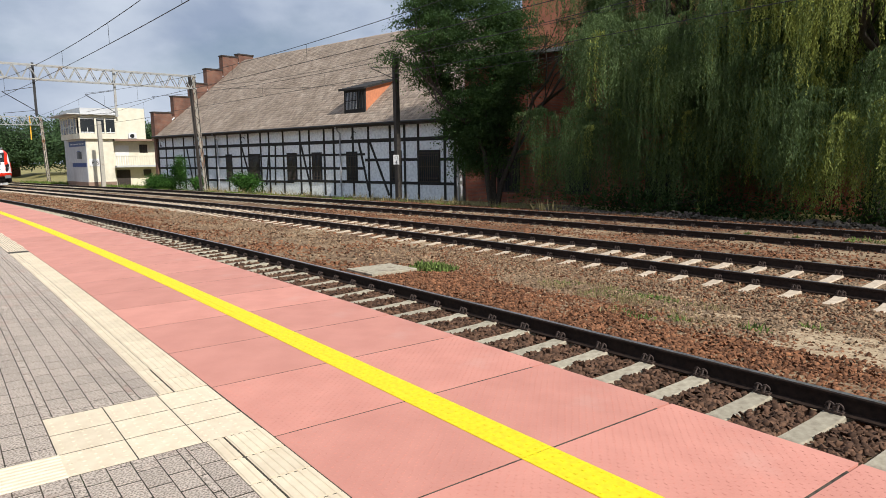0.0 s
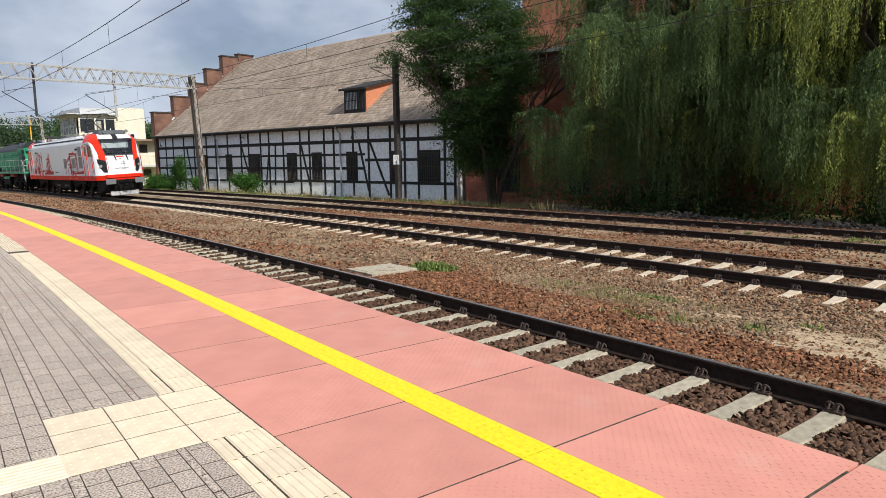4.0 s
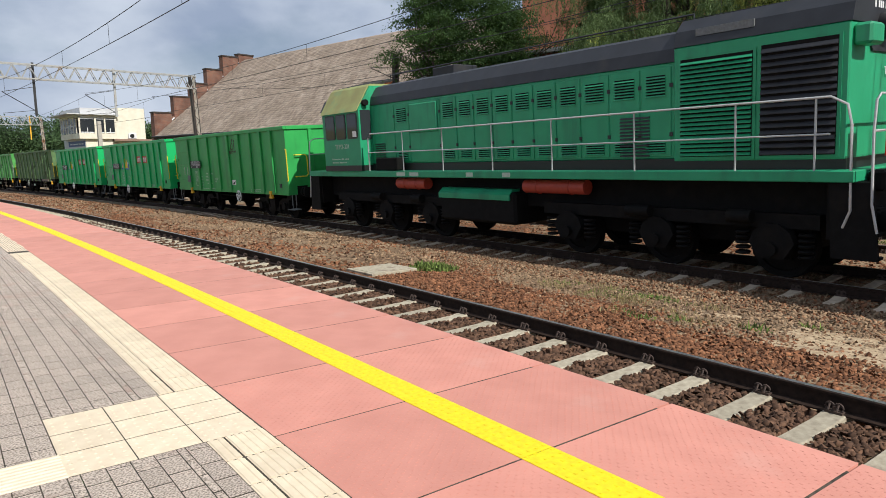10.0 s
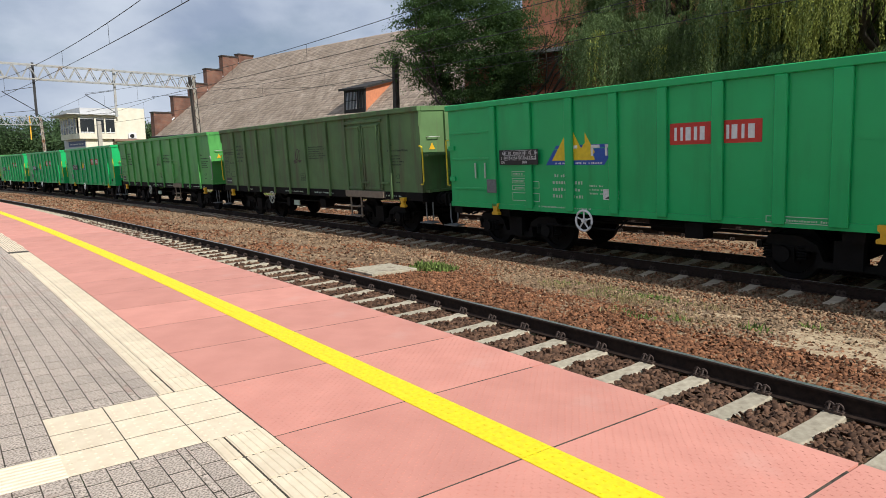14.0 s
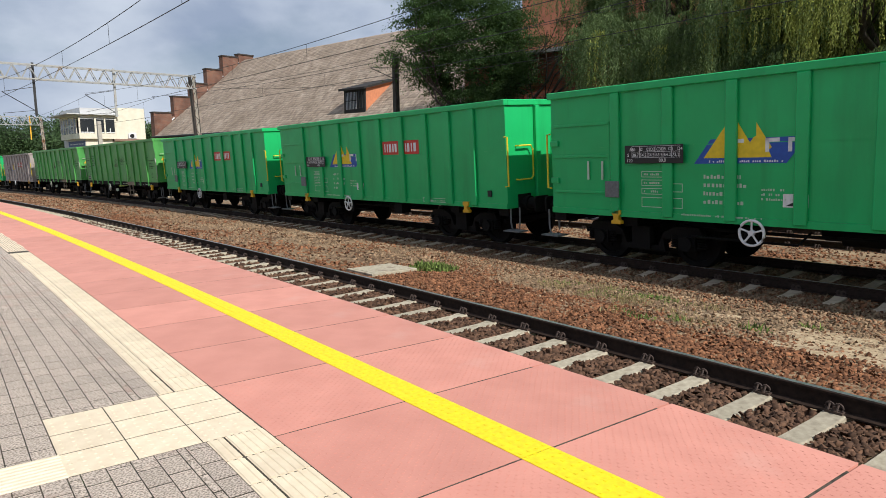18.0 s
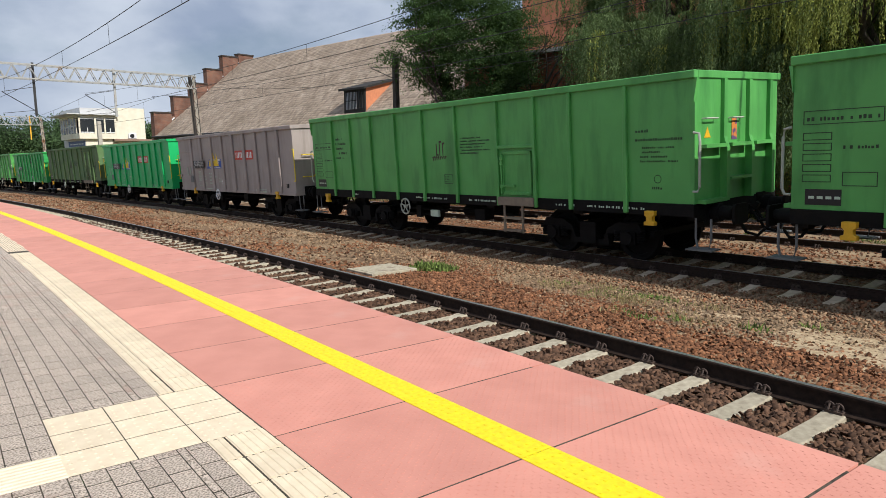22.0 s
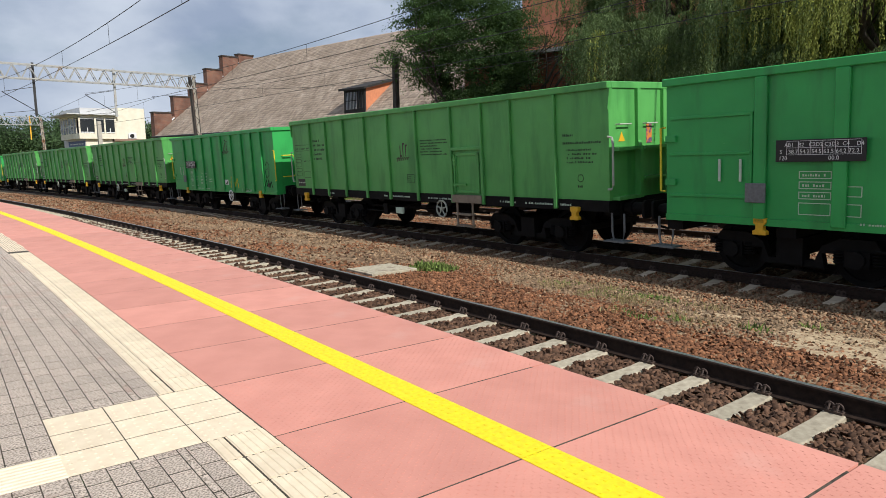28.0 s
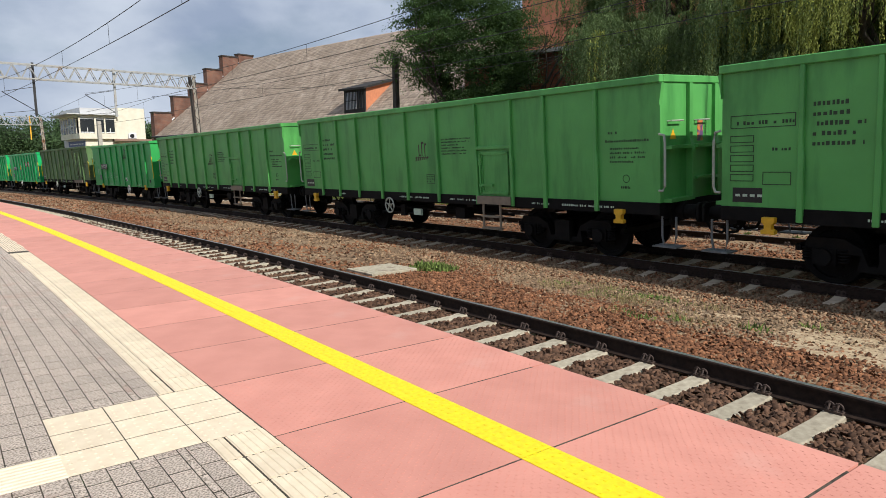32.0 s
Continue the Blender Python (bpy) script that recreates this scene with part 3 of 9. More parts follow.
def hook_mesh():
    me = Mesh()
    me.prism([(-0.1, 0.06), (0.1, 0.06), (0.1, -0.02), (0.06, -0.05), (0.06, -0.12), (0.11, -0.14), (0.11, -0.2), (-0.11, -0.2), (-0.11, -0.14), (-0.06, -0.12), (-0.06, -0.05), (-0.1, -0.02)], -0.05, 0.05, "y")
    return me


HOOK = hook_mesh().data("lifting_hook", M_HOOK, 0.008)


def buffer_mesh():
    me = Mesh()
    me.cyl((0, 0, 1.02), (0.42, 0, 1.02), 0.12, 14)
    me.cyl((0.1, 0, 1.02), (0.2, 0, 1.02), 0.16, 14)
    me.cyl((0.42, 0, 1.02), (0.5, 0, 1.02), 0.1, 14)
    me.prism([(a, 1.02 + b) for a, b in ((-0.22, -0.12), (-0.18, -0.17), (0.18, -0.17), (0.22, -0.12), (0.22, 0.12), (0.18, 0.17), (-0.18, 0.17), (-0.22, 0.12))], 0.5, 0.55, "x")
    me.box(-0.02, 0.02, -0.2, 0.2, 0.82, 1.22)
    return me


BUFFER = buffer_mesh().data("buffer", M_UNDER, 0, True)


def buffers(ob, m, label):
    for y in (-0.875, 0.875):
        part("buffer", BUFFER, None, ob, label, at=m @ Matrix.Translation((0, y, 0)))


def coupling_mesh():
    me = Mesh()
    me.box(-0.05, 0.25, -0.06, 0.06, 0.94, 1.08)
    me.prism([(0.2, 0.98), (0.36, 1.0), (0.42, 1.1), (0.36, 1.14), (0.3, 1.06), (0.2, 1.06)], -0.04, 0.04, "y")
    me.tube([(0.3, -0.08, 1.0), (0.45, -0.08, 0.8), (0.62, -0.08, 0.84)], 0.022, 6)
    me.tube([(0.3, 0.08, 1.0), (0.45, 0.08, 0.8), (0.62, 0.08, 0.84)], 0.022, 6)
    me.cyl((0.45, -0.12, 0.8), (0.45, 0.12, 0.8), 0.03, 8)
    for y in (-0.32, 0.32):
        me.tube([(0.0, y, 0.92), (0.2, y, 0.86), (0.35, y, 0.62), (0.55, y, 0.58), (0.66, y * 0.9, 0.7)], 0.028, 7)
    return me


COUPLING = coupling_mesh().data("screw_coupling", M_UNDER, 0, True)


def step_mesh():
    me = Mesh()
    me.tube([(-0.14, 0, 0.95), (-0.14, 0, 0.6), (-0.1, 0, 0.42), (0.1, 0, 0.42), (0.14, 0, 0.6), (0.14, 0, 0.95)], 0.02, 6)
    me.box(-0.24, 0.24, -0.16, 0.14, 0.415, 0.44)
    return me


STEP = step_mesh().data("foot_step", M_STEP)


def running_gear(ob, half, spread):
    """Bogies, wheelsets, buffers, couplings and steps shared by both kinds of wagon."""
    wheels = []
    for c in (-spread, spread):
        part("bogie", BOGIE, None, ob, "black bogie frame with coil springs", at=pose(c, 0, 0))
        for q in (-0.95, 0.95):
            w = part("wheelset", WHEEL, None, ob, at=pose(c + q, 0, 0.46))
            wheels.append((w, c + q, 0.46))
    for s in (-1, 1):
        turn_ = pose(s * half, 0, 0, 0, 0, 0 if s > 0 else 180)
        buffers(ob, turn_, "black sprung buffer")
        part("screw_coupling", COUPLING, None, ob, at=turn_)
        for y in (-1.28, 1.28):
            part("foot_step", STEP, None, ob, "grey grating step", at=pose(s * (half + 0.1), y, 0))
    return wheels


def shell(ob, half, z0, z1, m):
    """Open box of four walls with thickness; returns the near side wall."""
    t, w = 0.05, 1.40
    near = part("side_wall", Mesh().box(-half, half, -w, -w + t, z0, z1), m, ob, "painted steel side wall")
    part("side_wall", Mesh().box(-half, half, w - t, w, z0, z1), m, ob, "painted steel side wall")
    part("end_wall", Mesh().box(-half, -half + t, -w + t, w - t, z0, z1), m, ob, "painted steel end wall")
    part("end_wall", Mesh().box(half - t, half, -w + t, w - t, z0, z1), m, ob, "painted steel end wall")
    part("floor_frame", Mesh().box(-half + t, half - t, -w + t, w - t, z0, z0 + 0.06), m, ob)
    return near


def brake_gear():
    me = Mesh()
    me.box(-2.4, 2.4, -0.16, -0.1, 0.78, 0.95)
    me.box(-2.4, 2.4, 0.1, 0.16, 0.78, 0.95)
    me.cyl((-0.9, 0.45, 0.66), (0.5, 0.45, 0.66), 0.2, 14)
    me.cyl((-0.2, -0.55, 0.7), (0.5, -0.55, 0.7), 0.14, 12)
    me.tube([(-2.6, -0.9, 0.72), (2.6, -0.9, 0.72)], 0.03, 6)
    me.tube([(-2.4, -1.2, 0.62), (-0.6, -1.2, 0.62), (-0.5, -1.0, 0.8)], 0.022, 6)
    me.box(0.9, 1.25, -1.25, -0.95, 0.6, 0.86)
    me.box(-1.4, -1.2, -1.3, -1.22, 0.55, 0.85)
    return me


BRAKES = brake_gear().data("brake_gear", M_UNDER, 0, True)
ZRIBS = [-3.92, -2.78, -1.6, -0.48, 0.6, 1.66, 2.7, 3.58, 4.5]


def table_text(body, size):
    cu = bpy.data.curves.new("figures", "FONT")
    cu.body, cu.size, cu.extrude, cu.align_x, cu.resolution_u = body, size, 0.001, "CENTER", 2
    cu.materials.append(M_WHITE)
    return cu


TABLE = [table_text("AB1   B2   C2D2 C3D3  C4    D4", 0.078), table_text("38.7 54.2 54.5 63.5 64.2 72.2", 0.082), table_text("S", 0.085), table_text("120", 0.085), table_text("00.0", 0.085)]


def hopper_wagon(front, rear, m, label, marks, group):
    """Shorter smooth-sided open wagon with a full-length body."""
    mid, half = (front + rear) / 2, (front - rear) / 2
    ob = thing("open_wagon", label, "wagon", group, at=set_at(mid, 0, 0.171, CANT))
    k = half / 5.58
    body = shell(ob, half, 0.92, 3.2, m)
    floor_ = Mesh()
    floor_.box(-half + 0.06, half - 0.06, -1.34, 1.34, 0.985, 1.0)
    part("floor", floor_, M_INSIDE, body)
    cap = Mesh()
    for y in (-1.47, 1.35):
        cap.box(-half - 0.05, half + 0.05, y, y + 0.12, 3.18, 3.31)
    for x in (-half - 0.05, half - 0.07):
        cap.box(x, x + 0.12, -1.35, 1.35, 3.18, 3.31)
    part("top_rail", cap, m, ob, bevel=0.012)
    for s in (-1, 1):
        y0, y1 = (s * 1.40, s * 1.47) if s > 0 else (-1.47, -1.40)
        for i, x in enumerate(ZRIBS):
            r = Mesh()
            w = 0.13 if i == 7 else 0.098
            r.prism([(x * k - w, 0.96), (x * k + w, 0.96), (x * k + w, 3.18), (x * k - w, 3.18)], y0, y1, "y")
            part("side_post", r, m, ob, bevel=0.015)
        sill = Mesh()
        sill.box(-half, half, min(s * 1.4, s * 1.43), max(s * 1.4, s * 1.43), 0.92, 1.03)
        sill.box(-half + 1.0, half, min(s * 1.4, s * 1.408), max(s * 1.4, s * 1.408), 2.19, 2.203)
        part("lower_sill", sill, m, ob)
        for x in (-3.9 * k, 4.2 * k):
            part("lifting_hook", HOOK, None, ob, "orange yellow lifting hook", at=pose(x, s * 1.42, 0.98))
        yy = s * 1.44
        for e in (-1, 1):
            rail = Mesh()
            rail.tube([(e * (half + 0.0), yy, 2.5), (e * (half + 0.09), yy, 2.5), (e * (half + 0.09), yy, 1.42), (e * half, yy, 1.42)], 0.02, 6)
            part("grab_rail", rail, M_YRAIL, ob, "yellow tubular grab rail")
    for e in (-1, 1):
        for y in (-0.45, 0.35):
            p = Mesh()
            p.box(min(e * half, e * (half + 0.09)), max(e * half, e * (half + 0.09)), y - 0.07, y + 0.07, 1.0, 3.18)
            part("end_post", p, m, ob, bevel=0.012)
        er = Mesh()
        x = e * (half + 0.1)
        er.tube([(e * half, -1.1, 2.3), (x, -1.1, 2.3), (x, -0.72, 2.3), (x, -0.66, 2.2), (x, -0.66, 1.62), (x, -0.72, 1.55), (x, -1.1, 1.55), (e * half, -1.1, 1.55)], 0.02, 6)
        part("end_ladder_rail", er, M_YRAIL, ob, "yellow tubular end rail")
    # inspection hatch in the rear panel
    h = Mesh()
    y = -1.43
    for z in (2.62, 2.02, 1.33):
        h.box(-half + 0.08, -4.05 * k, y, -1.4, z, z + 0.05)
    h.box(-4.1 * k, -4.05 * k, y, -1.4, 1.33, 2.67)
    h.box(-half + 0.0, -half + 0.2, y - 0.02, -1.4, 2.25, 2.36)
    h.box(-half + 0.0, -half + 0.2, y - 0.02, -1.4, 1.52, 1.63)
    part("hatch", h, m, ob, "hinged hatch frame", bevel=0.006)
    for q in (-4.25, -4.6):
        part("hatch_lever", Mesh().box(q * k, (q + 0.04) * k, y - 0.015, y, 1.6, 1.95), M_MARK, ob)
    box_ = Mesh()
    box_.box(-4.12 * k, -3.8 * k, -1.5, -1.47, 1.28, 1.58)
    part("document_box", box_, M_STEP, ob, "grey mesh document holder", bevel=0.006)
    hw = part("handwheel", WHEEL_W, None, ob, "white spoked handbrake wheel", at=pose((-1.22 if marks == "logo" else 1.36) * k, -1.46, 0.8))
    bg_ = part("brake_gear", BRAKES, None, ob)
    fr = Mesh()
    fr.box(-half + 0.05, half - 0.05, -0.5, 0.5, 0.78, 0.92)
    for x in (-3.6, 3.6, -half + 0.1, half - 0.25):
        fr.box(x - 0.15, x + 0.15, -1.3, 1.3, 0.74, 0.92)
    part("underframe", fr, M_UNDER, ob)
    lamp = Mesh()
    lamp.box(half - 0.62, half - 0.5, -1.432, -1.402, 1.18, 1.32)
    part("socket_plate", lamp, M_BLACK, ob)
    dec = -1.4015
    rnd = random.Random(int(abs(front) * 10))
    pl = Mesh()
    pl.box(-3.66 * k, -2.44 * k, -1.484, -1.4715, 1.9, 2.22)
    plate = part("load_table", pl, M_BLACK, ob, "black load table with white figures", bevel=0.003)
    grid = Mesh()
    for q in range(7):
        grid.box((-3.5 + 0.166 * q) * k, (-3.5 + 0.166 * q) * k + 0.006, -1.4858, -1.4842, 2.0, 2.2)
    for z in (2.0, 2.1, 2.197):
        grid.box(-3.5 * k, -2.5 * k, -1.4858, -1.4842, z, z + 0.005)
    part("table_grid", grid, M_WHITE, plate)
    for data, (q, z) in zip(TABLE, ((-3.0, 2.12), (-3.0, 2.02), (-3.58, 2.02), (-3.55, 1.925), (-2.85, 1.925))):
        fig = new("figures", data)
        fig.parent = plate
        fig.matrix_basis = pose(q * k, -1.4845, z, 90, 0, 0)
    mk = Mesh()
    y = dec - 0.003
    writing(mk, -2.1 * k, 1.2, 0.8, 0.55, y, rnd, 4, 0.85)
    for z in (1.65, 1.5, 1.35):
        frame_mark(mk, -3.35 * k, -2.9 * k, z, z + 0.11, y)
        writing(mk, -3.3 * k, z + 0.02, 0.32, 0.08, y, rnd)
    frame_mark(mk, -2.8 * k, -2.5 * k, 1.4, 1.55, y)
    frame_mark(mk, -3.35 * k, -2.9 * k, 1.12, 1.3, y)
    frame_mark(mk, -2.8 * k, -2.5 * k, 1.12, 1.3, y)
    writing(mk, -1.1 * k, 1.3, 0.5, 0.22, y, rnd, 3)
    writing(mk, -2.5 * k, 1.0, 1.4, 0.07, dec - 0.035, rnd)
    writing(mk, 2.6 * k, 1.0, 0.9, 0.07, dec - 0.035, rnd)
    frame_mark(mk, 2.5 * k, 3.6 * k, 0.985, 1.09, dec - 0.034)
    tagged(part("stencilled_writing", mk, M_MARK, ob, "small pale stencilled marks"), kind="stuff")
    w = Mesh()
    lx = -0.4 if marks == "logo" else 1.05
    w.box((lx - 0.36) * k, (lx + 0.02) * k, y - 0.002, y, 1.22, 1.42)
    lab = part("white_label", w, M_WHITE, ob)
    w2 = Mesh()
    w2.prism([((lx - 0.32) * k, 1.24), ((lx - 0.12) * k, 1.24), ((lx - 0.02) * k, 1.34), ((lx - 0.02) * k, 1.38), ((lx - 0.2) * k, 1.3)], y - 0.004, y - 0.0022, "y")
    part("label_print", w2, M_BLACK, lab)
    if marks == "logo":
        lg = Mesh()
        lg.prism([(-2.28 * k, 1.88), (-0.72 * k, 1.88), (-0.42 * k, 2.27), (-1.98 * k, 2.27)], y - 0.002, y, "y")
        emblem = part("company_emblem", lg, M_LOGOB, ob, "blue and yellow triangle emblem")
        ly = Mesh()
        ly.prism([(-2.1 * k, 1.97), (-1.7 * k, 2.5), (-1.62 * k, 2.42), (-1.53 * k, 2.56), (-1.3 * k, 2.2), (-1.24 * k, 2.28), (-1.2 * k, 2.3), (-1.2 * k, 1.97)], y - 0.004, y - 0.0022, "y")
        ly.prism([(-1.2 * k, 1.97), (-1.2 * k, 2.5), (-0.95 * k, 2.12), (-1.0 * k, 2.08), (-0.95 * k, 1.97)], y - 0.004, y - 0.0022, "y")
        part("yellow_triangle", ly, M_LOGOY, emblem)
        lt = Mesh()
        for x in (-1.62, -1.05, -0.7):
            lt.box(x * k, (x + 0.06) * k, y - 0.006, y - 0.0042, 2.05, 2.26)
            lt.box(x * k, (x + 0.22) * k, y - 0.006, y - 0.0042, 2.2, 2.26)
        writing(lt, -2.0 * k, 1.885, 1.2, 0.075, y - 0.0042, rnd)
        tagged(part("emblem_print", lt, M_WHITE, emblem), kind="stuff")
        for i, (a, b) in enumerate(((0.74, 1.52), (1.72, 2.4))):
            sg = Mesh()
            sg.box(a * k, b * k, y - 0.002, y, 2.2, 2.56)
            sign = part("name_panel", sg, M_RED, ob, "red company name panel with white print")
            st = Mesh()
            for j, (c, wd_) in enumerate(((0.09, 0.05), (0.21, 0.05), (0.31, 0.1), (0.47, 0.06), (0.58, 0.09)) if i == 0 else ((0.08, 0.05), (0.17, 0.1), (0.34, 0.05), (0.45, 0.11))):
                st.box((a + c) * k, (a + c + wd_) * k, y - 0.004, y - 0.0022, 2.27, 2.49)
            part("panel_print", st, M_WHITE, sign)
    else:
        rail_mark(ob, 0.85 * k, 2.58, 0.52, y, M_EMBLEM)
        if marks == "scrawl":
            gf = Mesh()
            gf.tube([(4.75 * k, y, 1.95), (4.9 * k, y, 2.1), (5.1 * k, y, 2.0), (5.0 * k, y, 1.6), (4.8 * k, y, 1.5), (4.72 * k, y, 1.8), (4.95 * k, y, 1.85)], 0.013, 4)
            gf.tube([(4.6 * k, y, 1.2), (4.75 * k, y, 1.45), (4.8 * k, y, 1.2), (4.95 * k, y, 1.45), (5.0 * k, y, 1.15), (5.15 * k, y, 1.4), (5.25 * k, y, 1.15)], 0.013, 4)
            part("graffiti", gf, M_BLACK, ob, "black sprayed scrawl")
            g2 = Mesh()
            g2.tube([(1.3 * k, y, 1.1), (1.4 * k, y, 1.55), (1.55 * k, y, 1.2), (1.7 * k, y, 1.55), (1.8 * k, y, 1.15), (2.0 * k, y, 1.5), (2.1 * k, y, 1.1)], 0.014, 4)
            part("graffiti", g2, M_LOGOY, ob, "yellow sprayed scrawl")
    wheels = running_gear(ob, half, 3.6 * k)
    TRAIN.append((ob, mid, wheels))
    return ob


def rail_mark(ob, x, z, s, y, m):
    """A dark mark of three strokes on a bed of small sleepers."""
    me = Mesh()
    for i, h in enumerate((0.7, 0.85, 0.75)):
        a = x + s * 0.3 * i
        me.box(a, a + s * 0.08, y - 0.002, y, z, z + s * h)
        me.box(a, a + s * 0.22, y - 0.002, y, z + s * (h - 0.1 if i else 0.0), z + s * (h if i else 0.1))
    for i in range(6):
        a = x - s * 0.25 + s * 0.22 * i
        me.prism([(a, z - s * 0.02), (a + s * 0.1, z - s * 0.02), (a - s * 0.02, z - s * 0.3 + s * 0.02 * i), (a - s * 0.12, z - s * 0.3 + s * 0.02 * i)], y - 0.002, y, "y")
    me.prism([(x - s * 0.4, z - s * 0.08), (x + s, z - s * 0.06), (x + s, z - s * 0.09), (x - s * 0.4, z - s * 0.12)], y - 0.002, y, "y")
    part("company_mark", me, m, ob, "dark railway emblem")


ERIBS = [-5.35, -4.3, -3.2, -2.0, -0.8, 0.5, 1.93, 3.05, 4.0, 5.3]


def door_wagon(front, rear, m, label, group, double=False, handm=None):
    """Longer open wagon on a black frame, with a side door."""
    mid, half = (front + rear) / 2, (front - rear) / 2
    ob = thing("open_wagon", label, "wagon", group, at=set_at(mid, 0, 0.171, CANT))
    k = half / 6.65
    rnd = random.Random(int(abs(front) * 10))
    body = shell(ob, half, 1.2, 3.3, m)
    floor_ = Mesh()
    floor_.box(-half + 0.06, half - 0.06, -1.34, 1.34, 1.265, 1.28)
    part("floor", floor_, M_INSIDE, body)
    cap = Mesh()
    for y in (-1.47, 1.35):
        cap.box(-half - 0.03, half + 0.03, y, y + 0.12, 3.28, 3.41)
    for x in (-half - 0.03, half - 0.09):
        cap.box(x, x + 0.12, -1.35, 1.35, 3.28, 3.41)
    part("top_rail", cap, m, ob, bevel=0.012)
    fr = Mesh()
    for s in (-1, 1):
        fr.box(-half, half, min(s * 1.28, s * 1.42), max(s * 1.28, s * 1.42), 0.98, 1.195)
    fr.box(-half, -half + 0.2, -1.28, 1.28, 0.9, 1.195)
    fr.box(half - 0.2, half, -1.28, 1.28, 0.9, 1.195)
    fr.box(-half + 0.2, half - 0.2, -0.4, 0.4, 0.85, 1.195)
    for x in (-4.1, -1.5, 1.5, 4.1):
        fr.box(x - 0.12, x + 0.12, -1.28, 1.28, 0.9, 1.195)
    part("underframe", fr, M_UNDER, ob, "black steel frame")
    for s in (-1, 1):
        for i, x in enumerate(ERIBS):
            if double and i == 8:
                continue
            x *= k
            r = Mesh()
            yo, yi = s * 1.47, s * 1.40
            r.prism([(x - 0.035, 1.0), (x + 0.055, 1.0), (x + 0.055, 2.0), (x + 0.035, 2.12), (x + 0.035, 3.28), (x - 0.035, 3.28)], min(yo, yi), max(yo, yi), "y")
            part("side_post", r, m, ob, bevel=0.01)
    a, b, top = (2.98 * k, 4.92 * k, 3.12) if double else (1.98 * k, 3.0 * k, 2.25)
    leafs = ((a + 0.04, (a + b) / 2 - 0.02), ((a + b) / 2 + 0.02, b - 0.04)) if double else ((a + 0.09, b - 0.05),)
    for x0, x1 in leafs:
        dm = Mesh()
        dm.box(x0, x1, -1.425, -1.402, 1.24, top - 0.06)
        dm.box(x0, x0 + 0.07, -1.45, -1.425, 1.24, top - 0.06)
        dm.box(x1 - 0.07, x1, -1.45, -1.425, 1.24, top - 0.06)
        dm.box(x0, x1, -1.45, -1.425, top - 0.13, top - 0.06)
        dm.box(x0, x1, -1.45, -1.425, 1.24, 1.31)
        leaf = part("side_door", dm, m, ob, "steel side door", bevel=0.006)
        bar = Mesh()
        xx = x0 + 0.02 if not double else x1 - 0.1
        bar.tube([(xx, -1.475, 1.28), (xx, -1.475, top - 0.1)], 0.022, 6)
        bar.box(xx - 0.05, xx + 0.4, -1.48, -1.455, 1.42, 1.47)
        for z in (1.4, 1.9, top - 0.25):
            bar.box(xx - 0.05, xx + 0.05, -1.485, -1.45, z, z + 0.07)
        part("locking_bar", bar, m, leaf)
    hd = Mesh()
    hd.box(a - 0.03, b + 0.05, -1.46, -1.402, top, top + 0.07)
    part("door_header", hd, m, ob, bevel=0.006)
    th = Mesh()
    th.box(a - 0.02, b + 0.04, -1.5, -1.42, 1.02, 1.2)
    part("door_sill_plate", th, mat_sill(), ob, "dusty beige door sill")
    st = Mesh()
    cx = (a + b) / 2 - (0.5 if double else 0.1)
    for q in (-0.28, 0.28):
        st.box(cx + q - 0.025, cx + q + 0.025, -1.46, -1.43, 0.42, 1.02)
    for z in (0.45, 0.72):
        st.box(cx - 0.28, cx + 0.28, -1.52, -1.36, z, z + 0.035)
    part("door_steps", st, mat_sill(), ob, "two dusty steps under the door")
    for x in (-5.8 * k, 5.84 * k):
        part("lifting_hook", HOOK, None, ob, "orange lifting hook", at=pose(x, -1.46, 1.0))
    part("handwheel", WHEEL_D, None, ob, "pale grey spoked handbrake wheel", at=pose((-2.2 if double else 1.52 if front == -152.15 else -1.62) * k, -1.48, 0.84))
    for e in (-1, 1):
        hr = Mesh()
        hr.tube([(e * half, -1.44, 2.4), (e * (half + 0.1), -1.44, 2.38), (e * (half + 0.12), -1.44, 2.25), (e * (half + 0.12), -1.44, 1.5), (e * (half + 0.08), -1.44, 1.42), (e * half, -1.44, 1.42)], 0.022, 6)
        part("grab_rail", hr, handm or M_GRAIL, ob, "pale tubular grab rail")
    for e in (-1, 1):
        for y in (-0.55, 0.3, 1.05):
            p = Mesh()
            p.prism([(e * half, 1.2), (e * (half + 0.13), 1.2), (e * (half + 0.13), 2.1), (e * (half + 0.07), 2.3), (e * (half + 0.07), 3.28), (e * half, 3.28)][::e], y - 0.05, y + 0.05, "y")
            part("end_post", p, m, ob)
        sh = Mesh()
        x0, x1 = min(e * half, e * (half + 0.16)), max(e * half, e * (half + 0.16))
        sh.box(x0, x1, -1.3, -0.62, 2.13, 2.19)
        sh.box(x0, x1, -0.48, 0.22, 2.13, 2.19)
        sh.box(x0, x1, 0.36, 1.0, 2.13, 2.19)
        sh.box(x0, x1, -0.48, 0.22, 1.55, 1.6)
        sh.box(x0, x1, -1.3, -0.62, 1.2, 1.26)
        part("end_shelf", sh, m, ob)
        bk = Mesh()
        bk.prism([(e * half, 3.28), (e * (half + 0.06), 3.28), (e * half, 2.9)], -1.44, -1.36, "y")
        part("corner_bracket", bk, m, ob)
        for y in (-1.0, -0.15):
            hh = Mesh()
            hh.tube([(e * half, y - 0.18, 2.62), (e * (half + 0.08), y - 0.18, 2.62), (e * (half + 0.08), y + 0.18, 2.62), (e * half, y + 0.18, 2.62)], 0.014, 5)
            part("end_handle", hh, M_GRAIL, ob)
        wt = Mesh()
